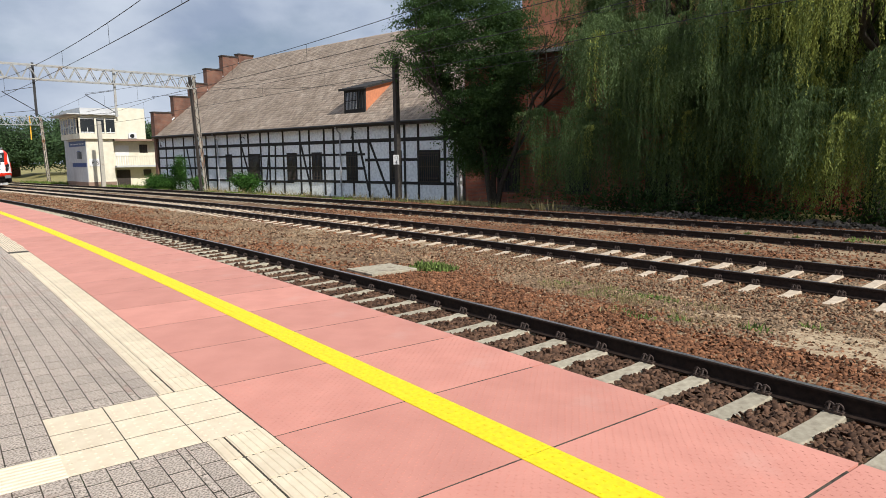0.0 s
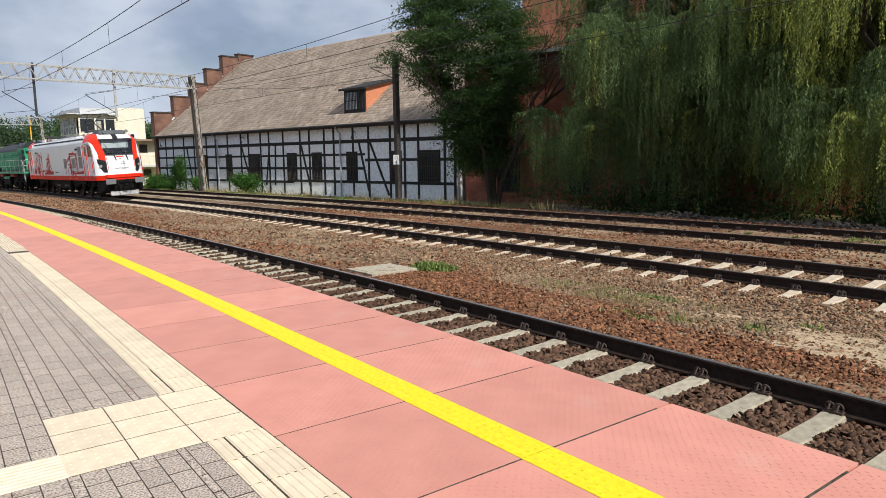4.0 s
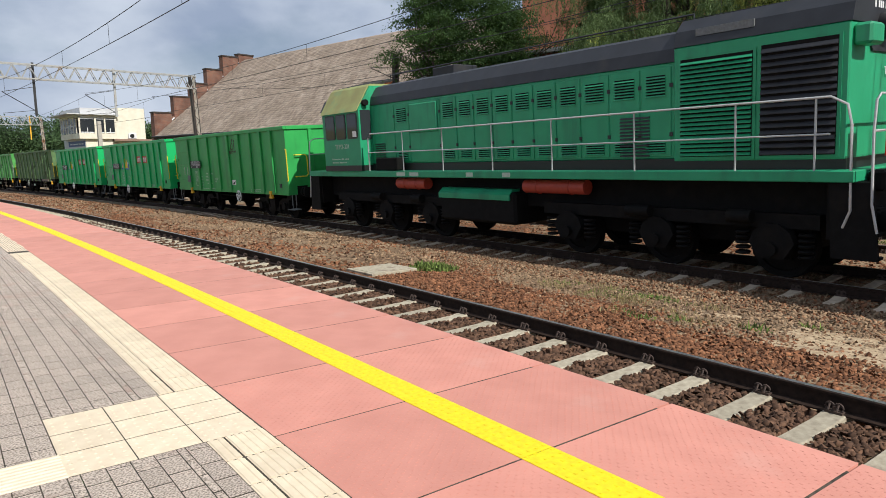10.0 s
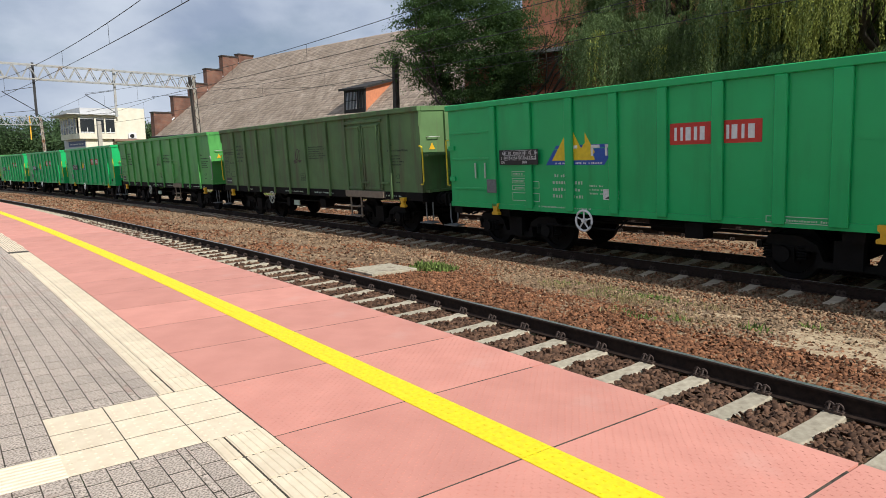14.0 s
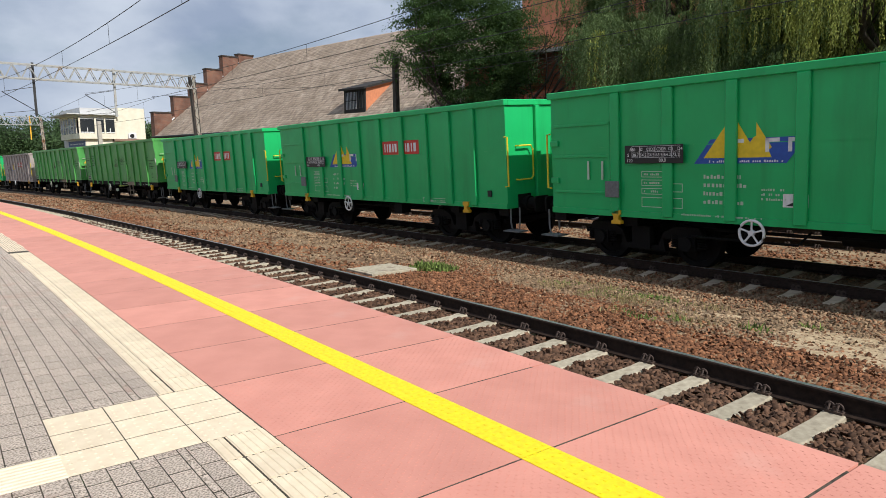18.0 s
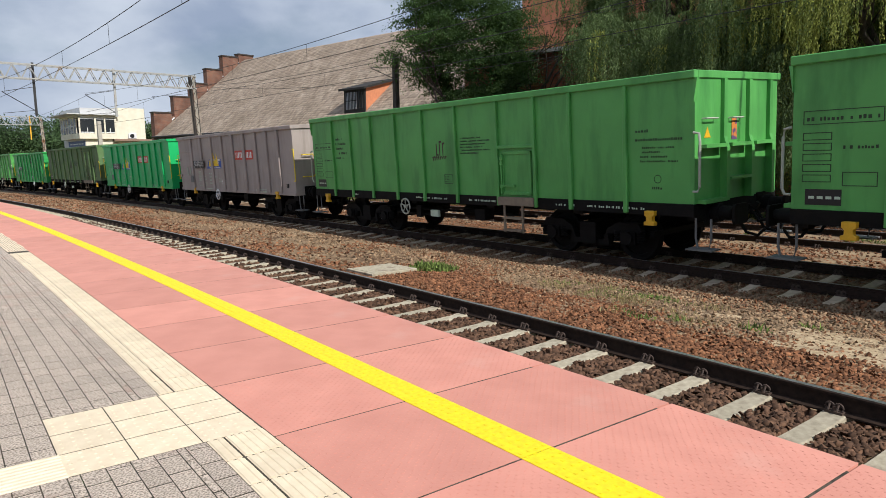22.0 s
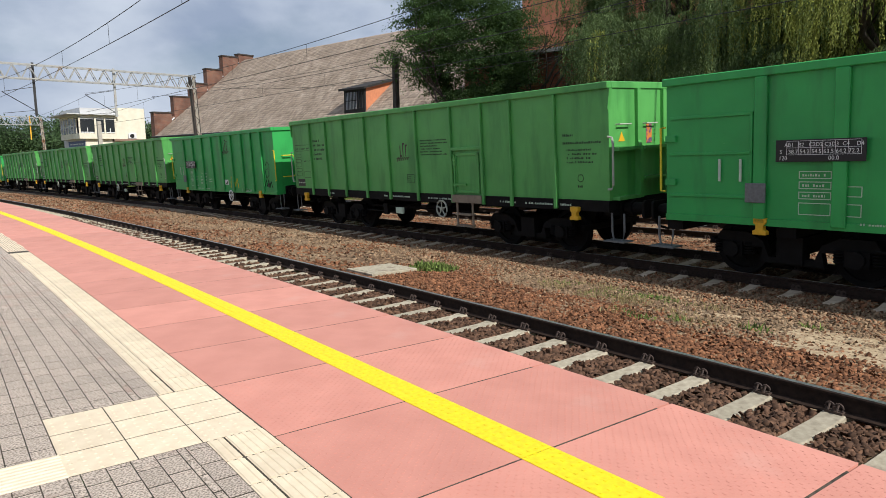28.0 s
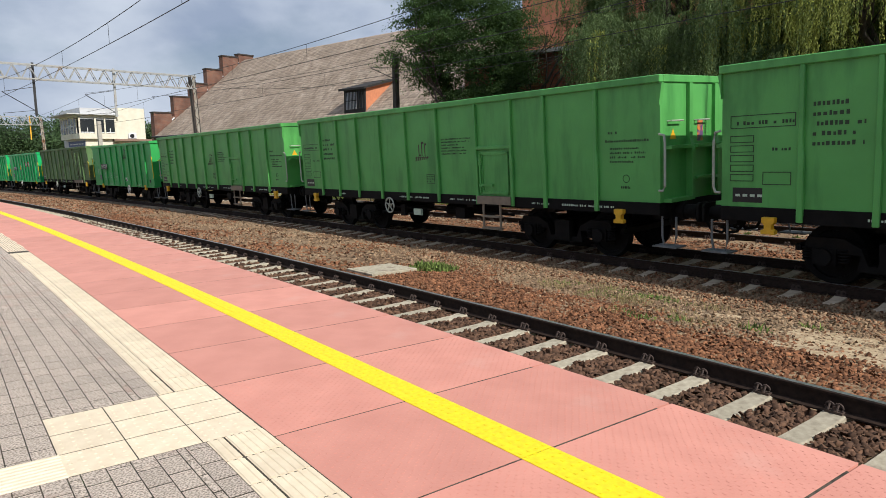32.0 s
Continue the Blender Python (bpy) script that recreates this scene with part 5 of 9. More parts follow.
def locomotive():
    front, rear = 73.9, 53.04
    mid = (front + rear) / 2
    ob = thing("electric_locomotive", "white and red electric locomotive with dark red industrial artwork", "locomotive", at=set_at(mid, 0, 0.171, CANT))
    body = Mesh()
    line = [(-1.45, 1.5), (-1.45, 3.6), (1.45, 3.6), (1.45, 1.5)]
    body.prism(line, -7.4 - REAR, 7.4, "x")
    bd = part("body", body, M_DGREY, ob, "silver grey side walls")
    up = Mesh()
    up.prism([(-1.455, 3.6), (-1.43, 3.7), (-1.22, 4.02), (1.22, 4.02), (1.43, 3.7), (1.455, 3.6)], -7.4 - REAR, 7.4, "x")
    part("roof_edge", up, M_DWHITE, ob, "white sloping roof edge")
    gr = Mesh()
    for s in (-1, 1):
        for i in range(60):
            x = -7.2 + 0.243 * i
            m = Matrix.Translation((x, s * 1.335, 3.86)) @ Matrix.Rotation(s * radians(-33), 4, "X")
            gr.box(0.0, 0.19, -0.02 if s > 0 else -0.035, 0.035 if s > 0 else 0.02, -0.07, 0.05, m)
    part("roof_louvres", gr, M_BLACK, ob, "row of dark louvres along the roof edge")
    cab = cab_mesh()
    for e in (0, 180):
        c = part("cab", cab, None, ob, "rounded cab with red arch and white nose", at=pose(-REAR if e else 0, 0, 0, 0, 0, e))
        for s in (-1, 1):
            seal = Mesh()
            pts = [(x, z) for x, z in zip(*ARCH_IN) if x > 7.38] + [(9.336, 2.1), (9.34, 1.8), (9.34, 1.55)]
            side = [(x, s * (float(np.interp(x, [q[0] for q in nose_line(z)], [q[1] for q in nose_line(z)])) + 0.001), z) for x, z in pts]
            seal.tube(side, 0.014, 6)
            part("cab_seal", seal, M_BLACK, c, "thin black seal round the cab side", smooth=True)
            wr = Mesh()
            pts = [(x, z) for x, z in zip(*CAB_WIN)] + [(9.0, 2.71), (8.7, 2.71), (8.32, 2.71)]
            wr.tube([(x, s * (float(np.interp(x, [q[0] for q in nose_line(z)], [q[1] for q in nose_line(z)])) + 0.001), z) for x, z in pts], 0.011, 6, True)
            part("window_seal", wr, M_BLACK, c, smooth=True)
        inside = Mesh()
        inside.box(7.42, 7.46, -1.35, 1.35, 2.9, 3.95)
        part("cab_lining", inside, M_CABIN, c, "pale rear wall of the cab")
        desk = Mesh()
        desk.box(7.42, 7.47, -1.36, 1.36, 1.55, 2.9)
        desk.prism([(8.75, 1.55), (8.75, 2.6), (9.2, 2.78), (9.6, 2.72), (9.75, 1.55)], -0.8, 0.8, "y")
        desk.box(7.5, 8.75, -1.36, 1.36, 1.55, 1.75)
        for y in (-0.55, 0.45):
            desk.box(8.05, 8.2, y - 0.25, y + 0.25, 2.2, 3.1)
        part("driving_desk", desk, M_DESK, c, "dark driving desk and seats")
        blind = Mesh()
        blind.box(9.12, 9.14, -0.8, 0.8, 3.2, 3.66)
        part("sun_blind", blind, M_CABIN, c, "pale rolled sun blind")
        for y0, y1 in ((-0.3, -0.82), (0.42, 0.62)):
            wp = Mesh()
            wp.tube([(9.96, y0, 2.5), (9.91, y0 - 0.08, 2.75), (9.6, y1, 3.5)], 0.015, 5)
            wp.tube([(10.0, y0 + 0.04, 2.4), (9.92, y0 - 0.02, 2.72)], 0.03, 5)
            part("wiper", wp, M_BLACK, c, "black windscreen wiper")
        for s in (-1, 1):
            hl = Mesh()
            hl.cyl((9.58, s * 1.03, 2.08), (9.795, s * 1.19, 2.06), 0.095, 18)
            part("headlight", hl, M_LAMP, c, "round clear headlight")
            rr = Mesh()
            rr.tube([(9.82, s * 0.8, 2.62), (9.92, s * 0.81, 2.56), (10.08, s * 0.8, 1.75), (10.02, s * 0.79, 1.66)], 0.016, 6)
            part("nose_rail", rr, M_DRED, c, "red nose handrail")
        for y, x in ((-0.55, 9.0), (0.78, 8.9)):
            tl = Mesh()
            tl.cyl((x - 0.15, y, 4.25), (x + 0.02, y, 4.25), 0.055, 14, 0.07)
            tl.cyl((x - 0.08, y, 4.05), (x - 0.08, y, 4.25), 0.03, 6)
            part("top_light", tl, M_STEP, c, "small grey roof lamp", smooth=True)
        sp = Mesh()
        sp.prism([(8.7, 4.12), (8.7, 4.16), (9.02, 4.08), (9.44, 3.78), (9.42, 3.74), (8.98, 4.03)], -0.14, 0.14, "y")
        part("roof_spine", sp, M_BLACK, c, "black strip over the windscreen")
        lt = letters("E6ACTab-041", 0.155, M_BLACK, c, Matrix.Translation((10.041, 0.0, 1.84)) @ Matrix(((0, 0, 1, 0), (1, 0, 0, 0), (0, 1, 0, 0), (0, 0, 0, 1))) @ Matrix.Rotation(radians(-8), 4, "X"))
        em = Mesh()
        em.tube([(9.99, -0.3, 2.14), (9.984, -0.16, 2.24), (9.98, 0.02, 2.29), (9.978, 0.24, 2.3)], 0.006, 4)
        for q in (0.0, 0.1, 0.2):
            em.box(9.97, 9.995, q, q + 0.055, 2.14, 2.21)
        part("emblem", em, M_BLACK, c)
        dr = Mesh()
        dr.box(9.85, 9.93, -0.22, 0.22, 2.62, 2.67)
        part("red_handle", dr, M_DRED, c)
        hb = Mesh()
        hb.box(9.9, 9.96, -0.04, 0.04, 2.46, 2.54)
        part("nose_catch", hb, M_STEP, c)
        for s in (-1, 1):
            y = s * 1.452
            dd = part("cab_door", Mesh().box(7.46, 8.14, min(y, y + s * 0.012), max(y, y + s * 0.012), 1.54, 3.42), M_DGREY, ob, "grey cab door", bevel=0.01, at=pose(-REAR if e else 0, 0, 0, 0, 0, e))
            y = s * 1.466
            dw = Mesh()
            dw.prism([(7.6, 2.82), (7.66, 2.76), (7.94, 2.76), (8.0, 2.82), (8.0, 3.3), (7.94, 3.38), (7.66, 3.38), (7.6, 3.3)], min(y, y + s * 0.006), max(y, y + s * 0.006), "y")
            part("door_window", dw, M_GLASS, dd)
            for z in (2.5, 1.95):
                part("door_handle", Mesh().box(8.03, 8.07, min(s * 1.46, s * 1.51), max(s * 1.46, s * 1.51), z, z + 0.3), M_STEP, dd)
        for s in (-1, 1):
            for x in (7.38, 8.2):
                rb = Mesh()
                rb.tube([(x, s * 1.46, 3.4), (x, s * 1.52, 3.34), (x, s * 1.52, 1.3), (x, s * 1.46, 1.25)], 0.02, 6)
                part("door_handrail", rb, M_DRED, c, "red vertical handrail")
            rb = Mesh()
            rb.tube([(9.15, s * 1.44, 2.68), (9.18, s * 1.5, 2.62), (9.26, s * 1.5, 1.7), (9.24, s * 1.43, 1.62)], 0.022, 6)
            part("side_handrail", rb, M_DRED, c, "red bent handrail")
        ac = Mesh()
        ac.prism([(7.4, 4.1), (7.6, 4.3), (8.3, 4.36), (8.75, 4.3), (9.02, 4.08)], -0.8, 0.8, "y")
        part("roof_unit", ac, M_ROOF, c, "dark roof cooling unit", bevel=0.05)
        hn = Mesh()
        hn.cyl((8.3, 0.95, 4.25), (8.7, 0.95, 4.27), 0.05, 10, 0.1)
        hn.cyl((8.4, 0.95, 4.05), (8.4, 0.95, 4.25), 0.03, 8)
        part("horn", hn, M_STEP, c)
    band = Mesh()
    band.box(-9.3 - REAR, 9.3, -1.455, 1.455, 1.16, 1.47)
    bn = part("solebar", band, M_DRED, ob, "red lower band", bevel=0.02)
    wl_ = Mesh()
    wl_.box(-9.3 - REAR, 9.3, -1.458, 1.458, 1.472, 1.53)
    part("white_line", wl_, M_DWHITE, ob)
    for e in (-1, 1):
        turned = pose(0 if e > 0 else -REAR, 0, 0, 0, 0, 0 if e > 0 else 180)
        part("end_skirt", nose_skirt(0.005, 1.18, 1.471), M_DRED, ob, "red band round the nose", at=turned)
        part("white_edge", nose_skirt(0.008, 1.472, 1.53), M_DWHITE, ob, at=turned)
        bb = Mesh()
        bb.box(10.0, 10.2, -1.0, 1.0, 1.3, 1.5)
        bb.box(10.12, 10.21, -1.05, 1.05, 1.42, 1.52)
        part("buffer_beam", bb, M_DRED, ob, "red front beam", bevel=0.02, at=turned)
        part("end_frame", nose_skirt(-0.06, 0.46, 1.18), M_UNDER, ob, "black end frame", at=turned)
        fr = Mesh()
        fr.box(10.0, 10.1, -0.5, 0.5, 0.6, 1.2)
        for y in (-0.62, -0.4, 0.4, 0.62):
            fr.tube([(10.1, y, 1.1), (10.26, y, 0.95), (10.3, y, 0.7), (10.18, y * 0.9, 0.55)], 0.03, 7)
        part("hoses", fr, M_UNDER, ob, "black air hoses", smooth=True, at=turned)
        pl = Mesh()
        pl.prism([(9.98, 0.62), (10.12, 0.2), (10.08, 0.17), (9.9, 0.58)], -0.85, 0.85, "y")
        part("rail_guard", pl, M_GUARD, ob, "grey sloped rail guard", at=turned)
        for y in (-0.875, 0.875):
            bf = Mesh()
            bf.cyl((10.05, y, 1.08), (10.3, y, 1.08), 0.14, 14)
            bf.cyl((10.25, y, 1.08), (10.44, y, 1.08), 0.1, 14)
            shaft = part("buffer", bf, M_UNDER, ob, "black buffer with a grey head", smooth=True, at=turned)
            bh = Mesh()
            bh.prism([(y - 0.3, 0.97), (y - 0.26, 0.92), (y + 0.26, 0.92), (y + 0.3, 0.97), (y + 0.3, 1.2), (y + 0.26, 1.25), (y - 0.26, 1.25), (y - 0.3, 1.2)], 10.43, 10.5, "x")
            part("buffer_head", bh, M_STEP, shaft, "worn grey buffer head", bevel=0.015)
            hh = Mesh()
            hh.tube([(10.12, y * 1.16 - 0.1, 1.5), (10.16, y * 1.16 - 0.1, 1.64), (10.16, y * 1.16 + 0.1, 1.64), (10.12, y * 1.16 + 0.1, 1.5)], 0.028, 6)
            part("white_grip", hh, M_WHITE, ob, at=turned)
        part("screw_coupling", COUPLING, None, ob, at=turned @ pose(10.05, 0, 0))
    for x0, x1, z0, z1 in ((5.98, 6.92, 2.79, 3.42), (5.98, 6.92, 1.97, 2.73), (4.24, 5.15, 1.99, 2.68), (2.05, 2.87, 1.99, 2.68)):
        g = Mesh()
        g.box(x0 - 0.05, x1 + 0.05, -1.464, -1.452, z0 - 0.05, z1 + 0.05)
        fr = part("vent_frame", g, M_DGREY, ob, bevel=0.005)
        g2 = Mesh()
        g2.box(x0, x1, -1.467, -1.4642, z0, z1)
        for i in range(int((x1 - x0) / 0.035)):
            g2.box(x0 + 0.035 * i, x0 + 0.035 * i + 0.016, -1.475, -1.467, z0, z1)
        part("vent_grille", g2, M_GRILLE, fr, "fine grey vent grille")
    for x in (5.72, -6.25):
        c = Mesh()
        c.tube([(x - 0.12, -1.47, 3.24), (x, -1.5, 3.25), (x + 0.12, -1.47, 3.24)], 0.07, 8)
        part("side_camera", c, M_BLACK, ob, "black side camera pod")
        w = Mesh()
        xx = x + 1.3 if x > 0 else x - 1.5
        w.prism([(xx - 0.1, 3.32), (xx + 0.1, 3.32), (xx, 3.5)], -1.456, -1.453, "y")
        part("warning_triangle", w, M_LOGOY, ob)
    # red artwork on the side
    y = -1.4535
    art = Mesh()
    raised_pumpjack(art, -6.98, 1.6, 0.92, y)
    pumpjack(art, -5.75, 1.6, 1.12, y)
    part("pump_artwork", art, M_ART, ob, "dark red print of oil pumps")
    a2 = Mesh()
    poly(a2, [(-5.13, 1.55), (-5.05, 1.55), (-5.05, 1.73), (-4.81, 1.77), (-4.81, 1.85), (-5.09, 1.8)], y)
    poly(a2, [(-4.83, 1.84), (-4.8, 1.93), (-4.55, 1.92), (-4.51, 1.83), (-4.35, 1.83), (-4.35, 1.78), (-4.55, 1.73), (-4.83, 1.74)], y)
    poly(a2, [(-4.73, 1.55), (-4.6, 1.56), (-4.62, 1.73), (-4.71, 1.73)], y)
    poly(a2, [(-4.76, 2.09), (-4.61, 2.09), (-4.61, 2.18), (-4.76, 2.18)], y)
    strut(a2, (-4.69, 1.91), (-4.69, 2.42), 0.03, y)
    a2.ring((-4.31, y, 1.8), 0.07, 0.016, "y", 12, 4)
    poly(a2, [(-4.25, 1.55), (-1.37, 1.55), (-1.37, 1.79), (-1.72, 1.79), (-2.18, 1.76), (-2.18, 1.81), (-2.26, 1.81), (-2.26, 1.89), (-2.4, 1.9), (-2.75, 1.91), (-2.75, 2.01), (-2.89, 2), (-3.02, 1.87), (-3.6, 1.9), (-3.6, 1.81), (-3.71, 1.69), (-4.25, 1.66)], y)
    strut(a2, (-4.04, 1.69), (-3.14, 2.43), 0.025, y)
    strut(a2, (-3.82, 1.85), (-3.09, 2.38), 0.025, y)
    a2.ring((-3.83, y, 1.76), 0.1, 0.014, "y", 14, 4)
    strut(a2, (-3.97, 1.88), (-3.7, 1.87), 0.05, y)
    poly(a2, [(-3.31, 2.67), (-2.78, 2.62), (-2.78, 2.73), (-3.31, 2.79)], y)
    strut(a2, (-3.15, 2.76), (-3.15, 2.41), 0.025, y)
    strut(a2, (-2.79, 2.79), (-2.79, 2.23), 0.035, y)
    a2.ring((-3, y, 2.41), 0.125, 0.022, "y", 18, 4)
    for i in range(6):
        c, d = 0.12 * math.cos(i * math.pi / 6), 0.12 * math.sin(i * math.pi / 6)
        strut(a2, (-3 - c, 2.41 - d), (-3 + c, 2.41 + d), 0.016, y)
    poly(a2, [(-3.42, 1.89), (-3.26, 1.88), (-3.06, 2.28), (-3.14, 2.33)], y)
    poly(a2, [(-2.99, 2.18), (-2.76, 2.17), (-2.76, 2.28), (-2.99, 2.26)], y)
    poly(a2, [(-3, 2.04), (-2.75, 2.03), (-2.75, 2.12), (-3, 2.13)], y)
    strut(a2, (-2.92, 1.9), (-2.92, 2.27), 0.03, y)
    strut(a2, (-2.8, 1.89), (-2.8, 2.26), 0.03, y)
    poly(a2, [(-2.64, 1.91), (-2.4, 1.9), (-2.4, 2.4), (-2.64, 2.42)], y)
    poly(a2, [(-2.71, 2.45), (-2.38, 2.42), (-2.35, 2.5), (-2.4, 2.58), (-2.66, 2.6), (-2.68, 2.52)], y)
    poly(a2, [(-2.63, 2.6), (-2.43, 2.58), (-2.43, 2.64), (-2.63, 2.69)], y)
    poly(a2, [(-2.7, 2.7), (-2.34, 2.62), (-2.17, 2.74), (-2.12, 2.84), (-2.46, 2.88), (-2.68, 2.91)], y)
    strut(a2, (-2.63, 2.9), (-2.63, 3.13), 0.045, y)
    strut(a2, (-2.12, 2.81), (-2.12, 3.08), 0.03, y)
    strut(a2, (-2.65, 3.14), (-2.11, 3.07), 0.03, y)
    strut(a2, (-2.63, 3.06), (-2.11, 2.98), 0.02, y)
    strut(a2, (-2.51, 3.04), (-2.34, 3.1), 0.018, y)
    strut(a2, (-2.31, 3.01), (-2.17, 3.07), 0.018, y)
    strut(a2, (-2.34, 2.65), (-2, 1.75), 0.06, y)
    strut(a2, (-2.23, 2.66), (-1.78, 1.78), 0.06, y)
    strut(a2, (-2.24, 2.35), (-2.12, 2.41), 0.03, y)
    strut(a2, (-2.17, 2.15), (-2.02, 2.21), 0.03, y)
    strut(a2, (-2.09, 1.95), (-1.92, 2.02), 0.03, y)
    strut(a2, (-2.22, 2.34), (-2.03, 2.21), 0.022, y)
    strut(a2, (-2.14, 2.14), (-1.93, 2.01), 0.022, y)
    strut(a2, (-2.07, 1.94), (-1.83, 1.8), 0.022, y)
    a2.ring((-2.34, y, 2.8), 0.15, 0.024, "y", 20, 4)
    part("mine_artwork", a2, M_ART, ob, "dark red print of a mine headframe")
    hub = Mesh()
    hub.ring((-2.34, y - 0.002, 2.8), 0.075, 0.016, "y", 16, 4)
    part("mine_artwork", hub, M_DGREY, ob, "pale ring in the print of a winding wheel")
    a3 = Mesh()
    a3.box(3.68, 3.9, y - 0.02, y - 0.017, 1.58, 2.98)
    for q in (5.34, 5.5):
        a3.box(q, q + 0.07, y - 0.02, y - 0.017, 1.75, 2.95)
    poly(a3, [(3.65, 2.9), (3.75, 3.03), (4.7, 3.03), (5.57, 2.98), (5.57, 2.9)], y - 0.017)
    poly(a3, [(3.65, 2.78), (5.57, 2.82), (5.57, 2.86), (3.65, 2.84)], y - 0.017)
    a3.box(4.75, 4.85, y - 0.02, y - 0.017, 3.02, 3.12)
    for q in (2.4, 3.05):
        a3.box(q, q + 0.06, y - 0.02, y - 0.017, 1.6, 2.35 + (q - 2.4) * 0.35)
    poly(a3, [(2.36, 2.34), (3.68, 2.62), (3.68, 2.7), (2.36, 2.42)], y - 0.017)
    poly(a3, [(2.42, 2.48), (3.68, 2.76), (3.68, 2.8), (2.42, 2.52)], y - 0.017)
    a3.box(3.1, 4.05, y - 0.02, y - 0.017, 2.2, 2.27)
    a3.box(3.97, 4.05, y - 0.02, y - 0.017, 1.7, 2.27)
    a3.box(3.35, 3.6, y - 0.02, y - 0.017, 2.0, 2.08)
    poly(a3, [(3.92, 1.58), (6.85, 1.6), (6.97, 1.8), (6.5, 1.82), (6.4, 1.78), (5.6, 1.74), (4.6, 1.68), (4.5, 1.8), (4.3, 1.86), (4.1, 1.8)], y - 0.001)
    a3.box(4.7, 4.95, y - 0.02, y - 0.017, 1.72, 1.82)
    part("harbour_artwork", a3, M_ART, ob, "dark red print of gantry cranes and a ship")
    tx = Mesh()
    rnd = random.Random(3)
    letters("E6ACTab-041", 0.16, M_BLACK, ob, pose(-0.33, y - 0.002, 1.66, 90, 0, 0))
    writing(tx, -1.7, 1.24, 1.0, 0.1, -1.457, rnd, 1, 0.9)
    writing(tx, -9.0, 1.9, 0.3, 0.1, y, rnd, 1, 1.0)
    part("small_writing", tx, M_BLACK, ob)
    lg = Mesh()
    lg.tube([(-9.45, -1.452, 2.0), (-9.2, -1.452, 2.12), (-8.8, -1.452, 2.08)], 0.008, 4)
    part("side_emblem", lg, M_BLACK, ob)
    pls = Mesh()
    for x, w in ((3.1, 0.18), (4.95, 0.14), (6.9, 0.25), (-5.15, 0.12)):
        pls.box(x, x + w, -1.4585, -1.4555, 1.26, 1.36)
    part("small_plate", pls, M_MARK, ob)
    kn = Mesh()
    for x in (4.85, 4.1, -5.85, -4.85):
        kn.cyl((x, -1.455, 1.5), (x, -1.49, 1.5), 0.1, 14)
    part("jacking_cover", kn, M_DRED, ob)
    for e, c in ((1, 5.05), (-1, -5.75)):
        bg_ = Mesh()
        for s in (-1, 1):
            bg_.prism([(c - 2.9, 0.95), (c - 2.6, 1.05), (c + 2.6, 1.05), (c + 2.9, 0.95), (c + 2.7, 0.75), (c + 1.4, 0.7), (c + 1.0, 0.88), (c - 1.0, 0.88), (c - 1.4, 0.7), (c - 2.7, 0.75)], min(s * 0.98, s * 1.12), max(s * 0.98, s * 1.12), "y")
            for q in (-2.05, 0.0, 2.05):
                bg_.cyl((c + q, s * 0.84, 0.58), (c + q, s * 1.14, 0.58), 0.16, 14)
                bg_.box(c + q - 0.55, c + q - 0.12, s * 1.0 - 0.06, s * 1.0 + 0.06, 0.5, 0.62)
                for i in range(4):
                    bg_.ring((c + q + 0.3, s * 1.05, 0.66 + 0.07 * i), 0.09, 0.022, "z", 10, 5)
                bg_.cyl((c + q - 0.35, s * 1.14, 0.95), (c + q - 0.6, s * 1.14, 0.62), 0.05, 8)
            bg_.box(c - 1.2, c + 1.2, min(s * 1.15, s * 1.25), max(s * 1.15, s * 1.25), 0.9, 1.1)
        bg_.box(c - 2.95, c + 2.95, -0.5, 0.5, 0.27, 0.95)
        part("bogie", bg_, M_UNDER, ob, "black three-axle bogie", smooth=True)
    un = Mesh()
    un.box(-2.6, 2.0, -1.2, 1.2, 0.5, 1.16)
    un.box(-10.2 - REAR, 10.2, -0.9, 0.9, 0.95, 1.16)
    part("equipment_box", un, M_UNDER, ob, bevel=0.05)
    sb = Mesh()
    for x in (-0.9, 0.8, -1.5, 1.5):
        sb.box(x, x + 0.09, -1.3, -1.22, 0.68, 0.82)
    part("hanging_plates", sb, M_GUARD, ob)
    for e in (-1, 1):
        for s in (-1, 1):
            stp = Mesh()
            off = REAR if e < 0 else 0.0
            x0, x1 = min(e * 8.75, e * 9.3) - off, max(e * 8.75, e * 9.3) - off
            stp.box(x0, x1, min(s * 0.9, s * 1.12), max(s * 0.9, s * 1.12), 0.34, 1.16)
            for z in (0.34, 0.6, 0.86):
                stp.box(x0, x1, min(s * 1.12, s * 1.34), max(s * 1.12, s * 1.34), z, z + 0.03)
            part("cab_steps", stp, M_UNDER, ob, "black steps below the cab")
    for x in (5.2, -5.6):
        ins = Mesh()
        for q in (-0.5, 0.5):
            for yy in (-0.6, 0.6):
                for i in range(4):
                    ins.cyl((x + q, yy, 4.06 + 0.06 * i), (x + q, yy, 4.1 + 0.06 * i), 0.08, 10, 0.05)
        part("insulator", ins, M_INSUL, ob, "brown ribbed insulators")
    part("pantograph", pantograph_mesh(), M_WIRE, ob, "raised grey pantograph", at=pose(5.35, 0, 0.05, 0, 0, 0))
    low = Mesh()
    for yy in (-0.5, 0.5):
        low.tube([(-4.6, yy, 4.4), (-6.6, yy, 4.45)], 0.035, 6)
    low.tube([(-6.4, -0.95, 4.4), (-6.4, -0.75, 4.52), (-6.4, 0.75, 4.52), (-6.4, 0.95, 4.4)], 0.03, 6)
    low.box(-6.2, -4.8, -0.55, 0.55, 4.28, 4.34)
    part("pantograph", low, M_WIRE, ob, "folded grey pantograph")
    rf = Mesh()
    rf.box(-3.5, 3.5, -0.8, 0.8, 4.02, 4.16)
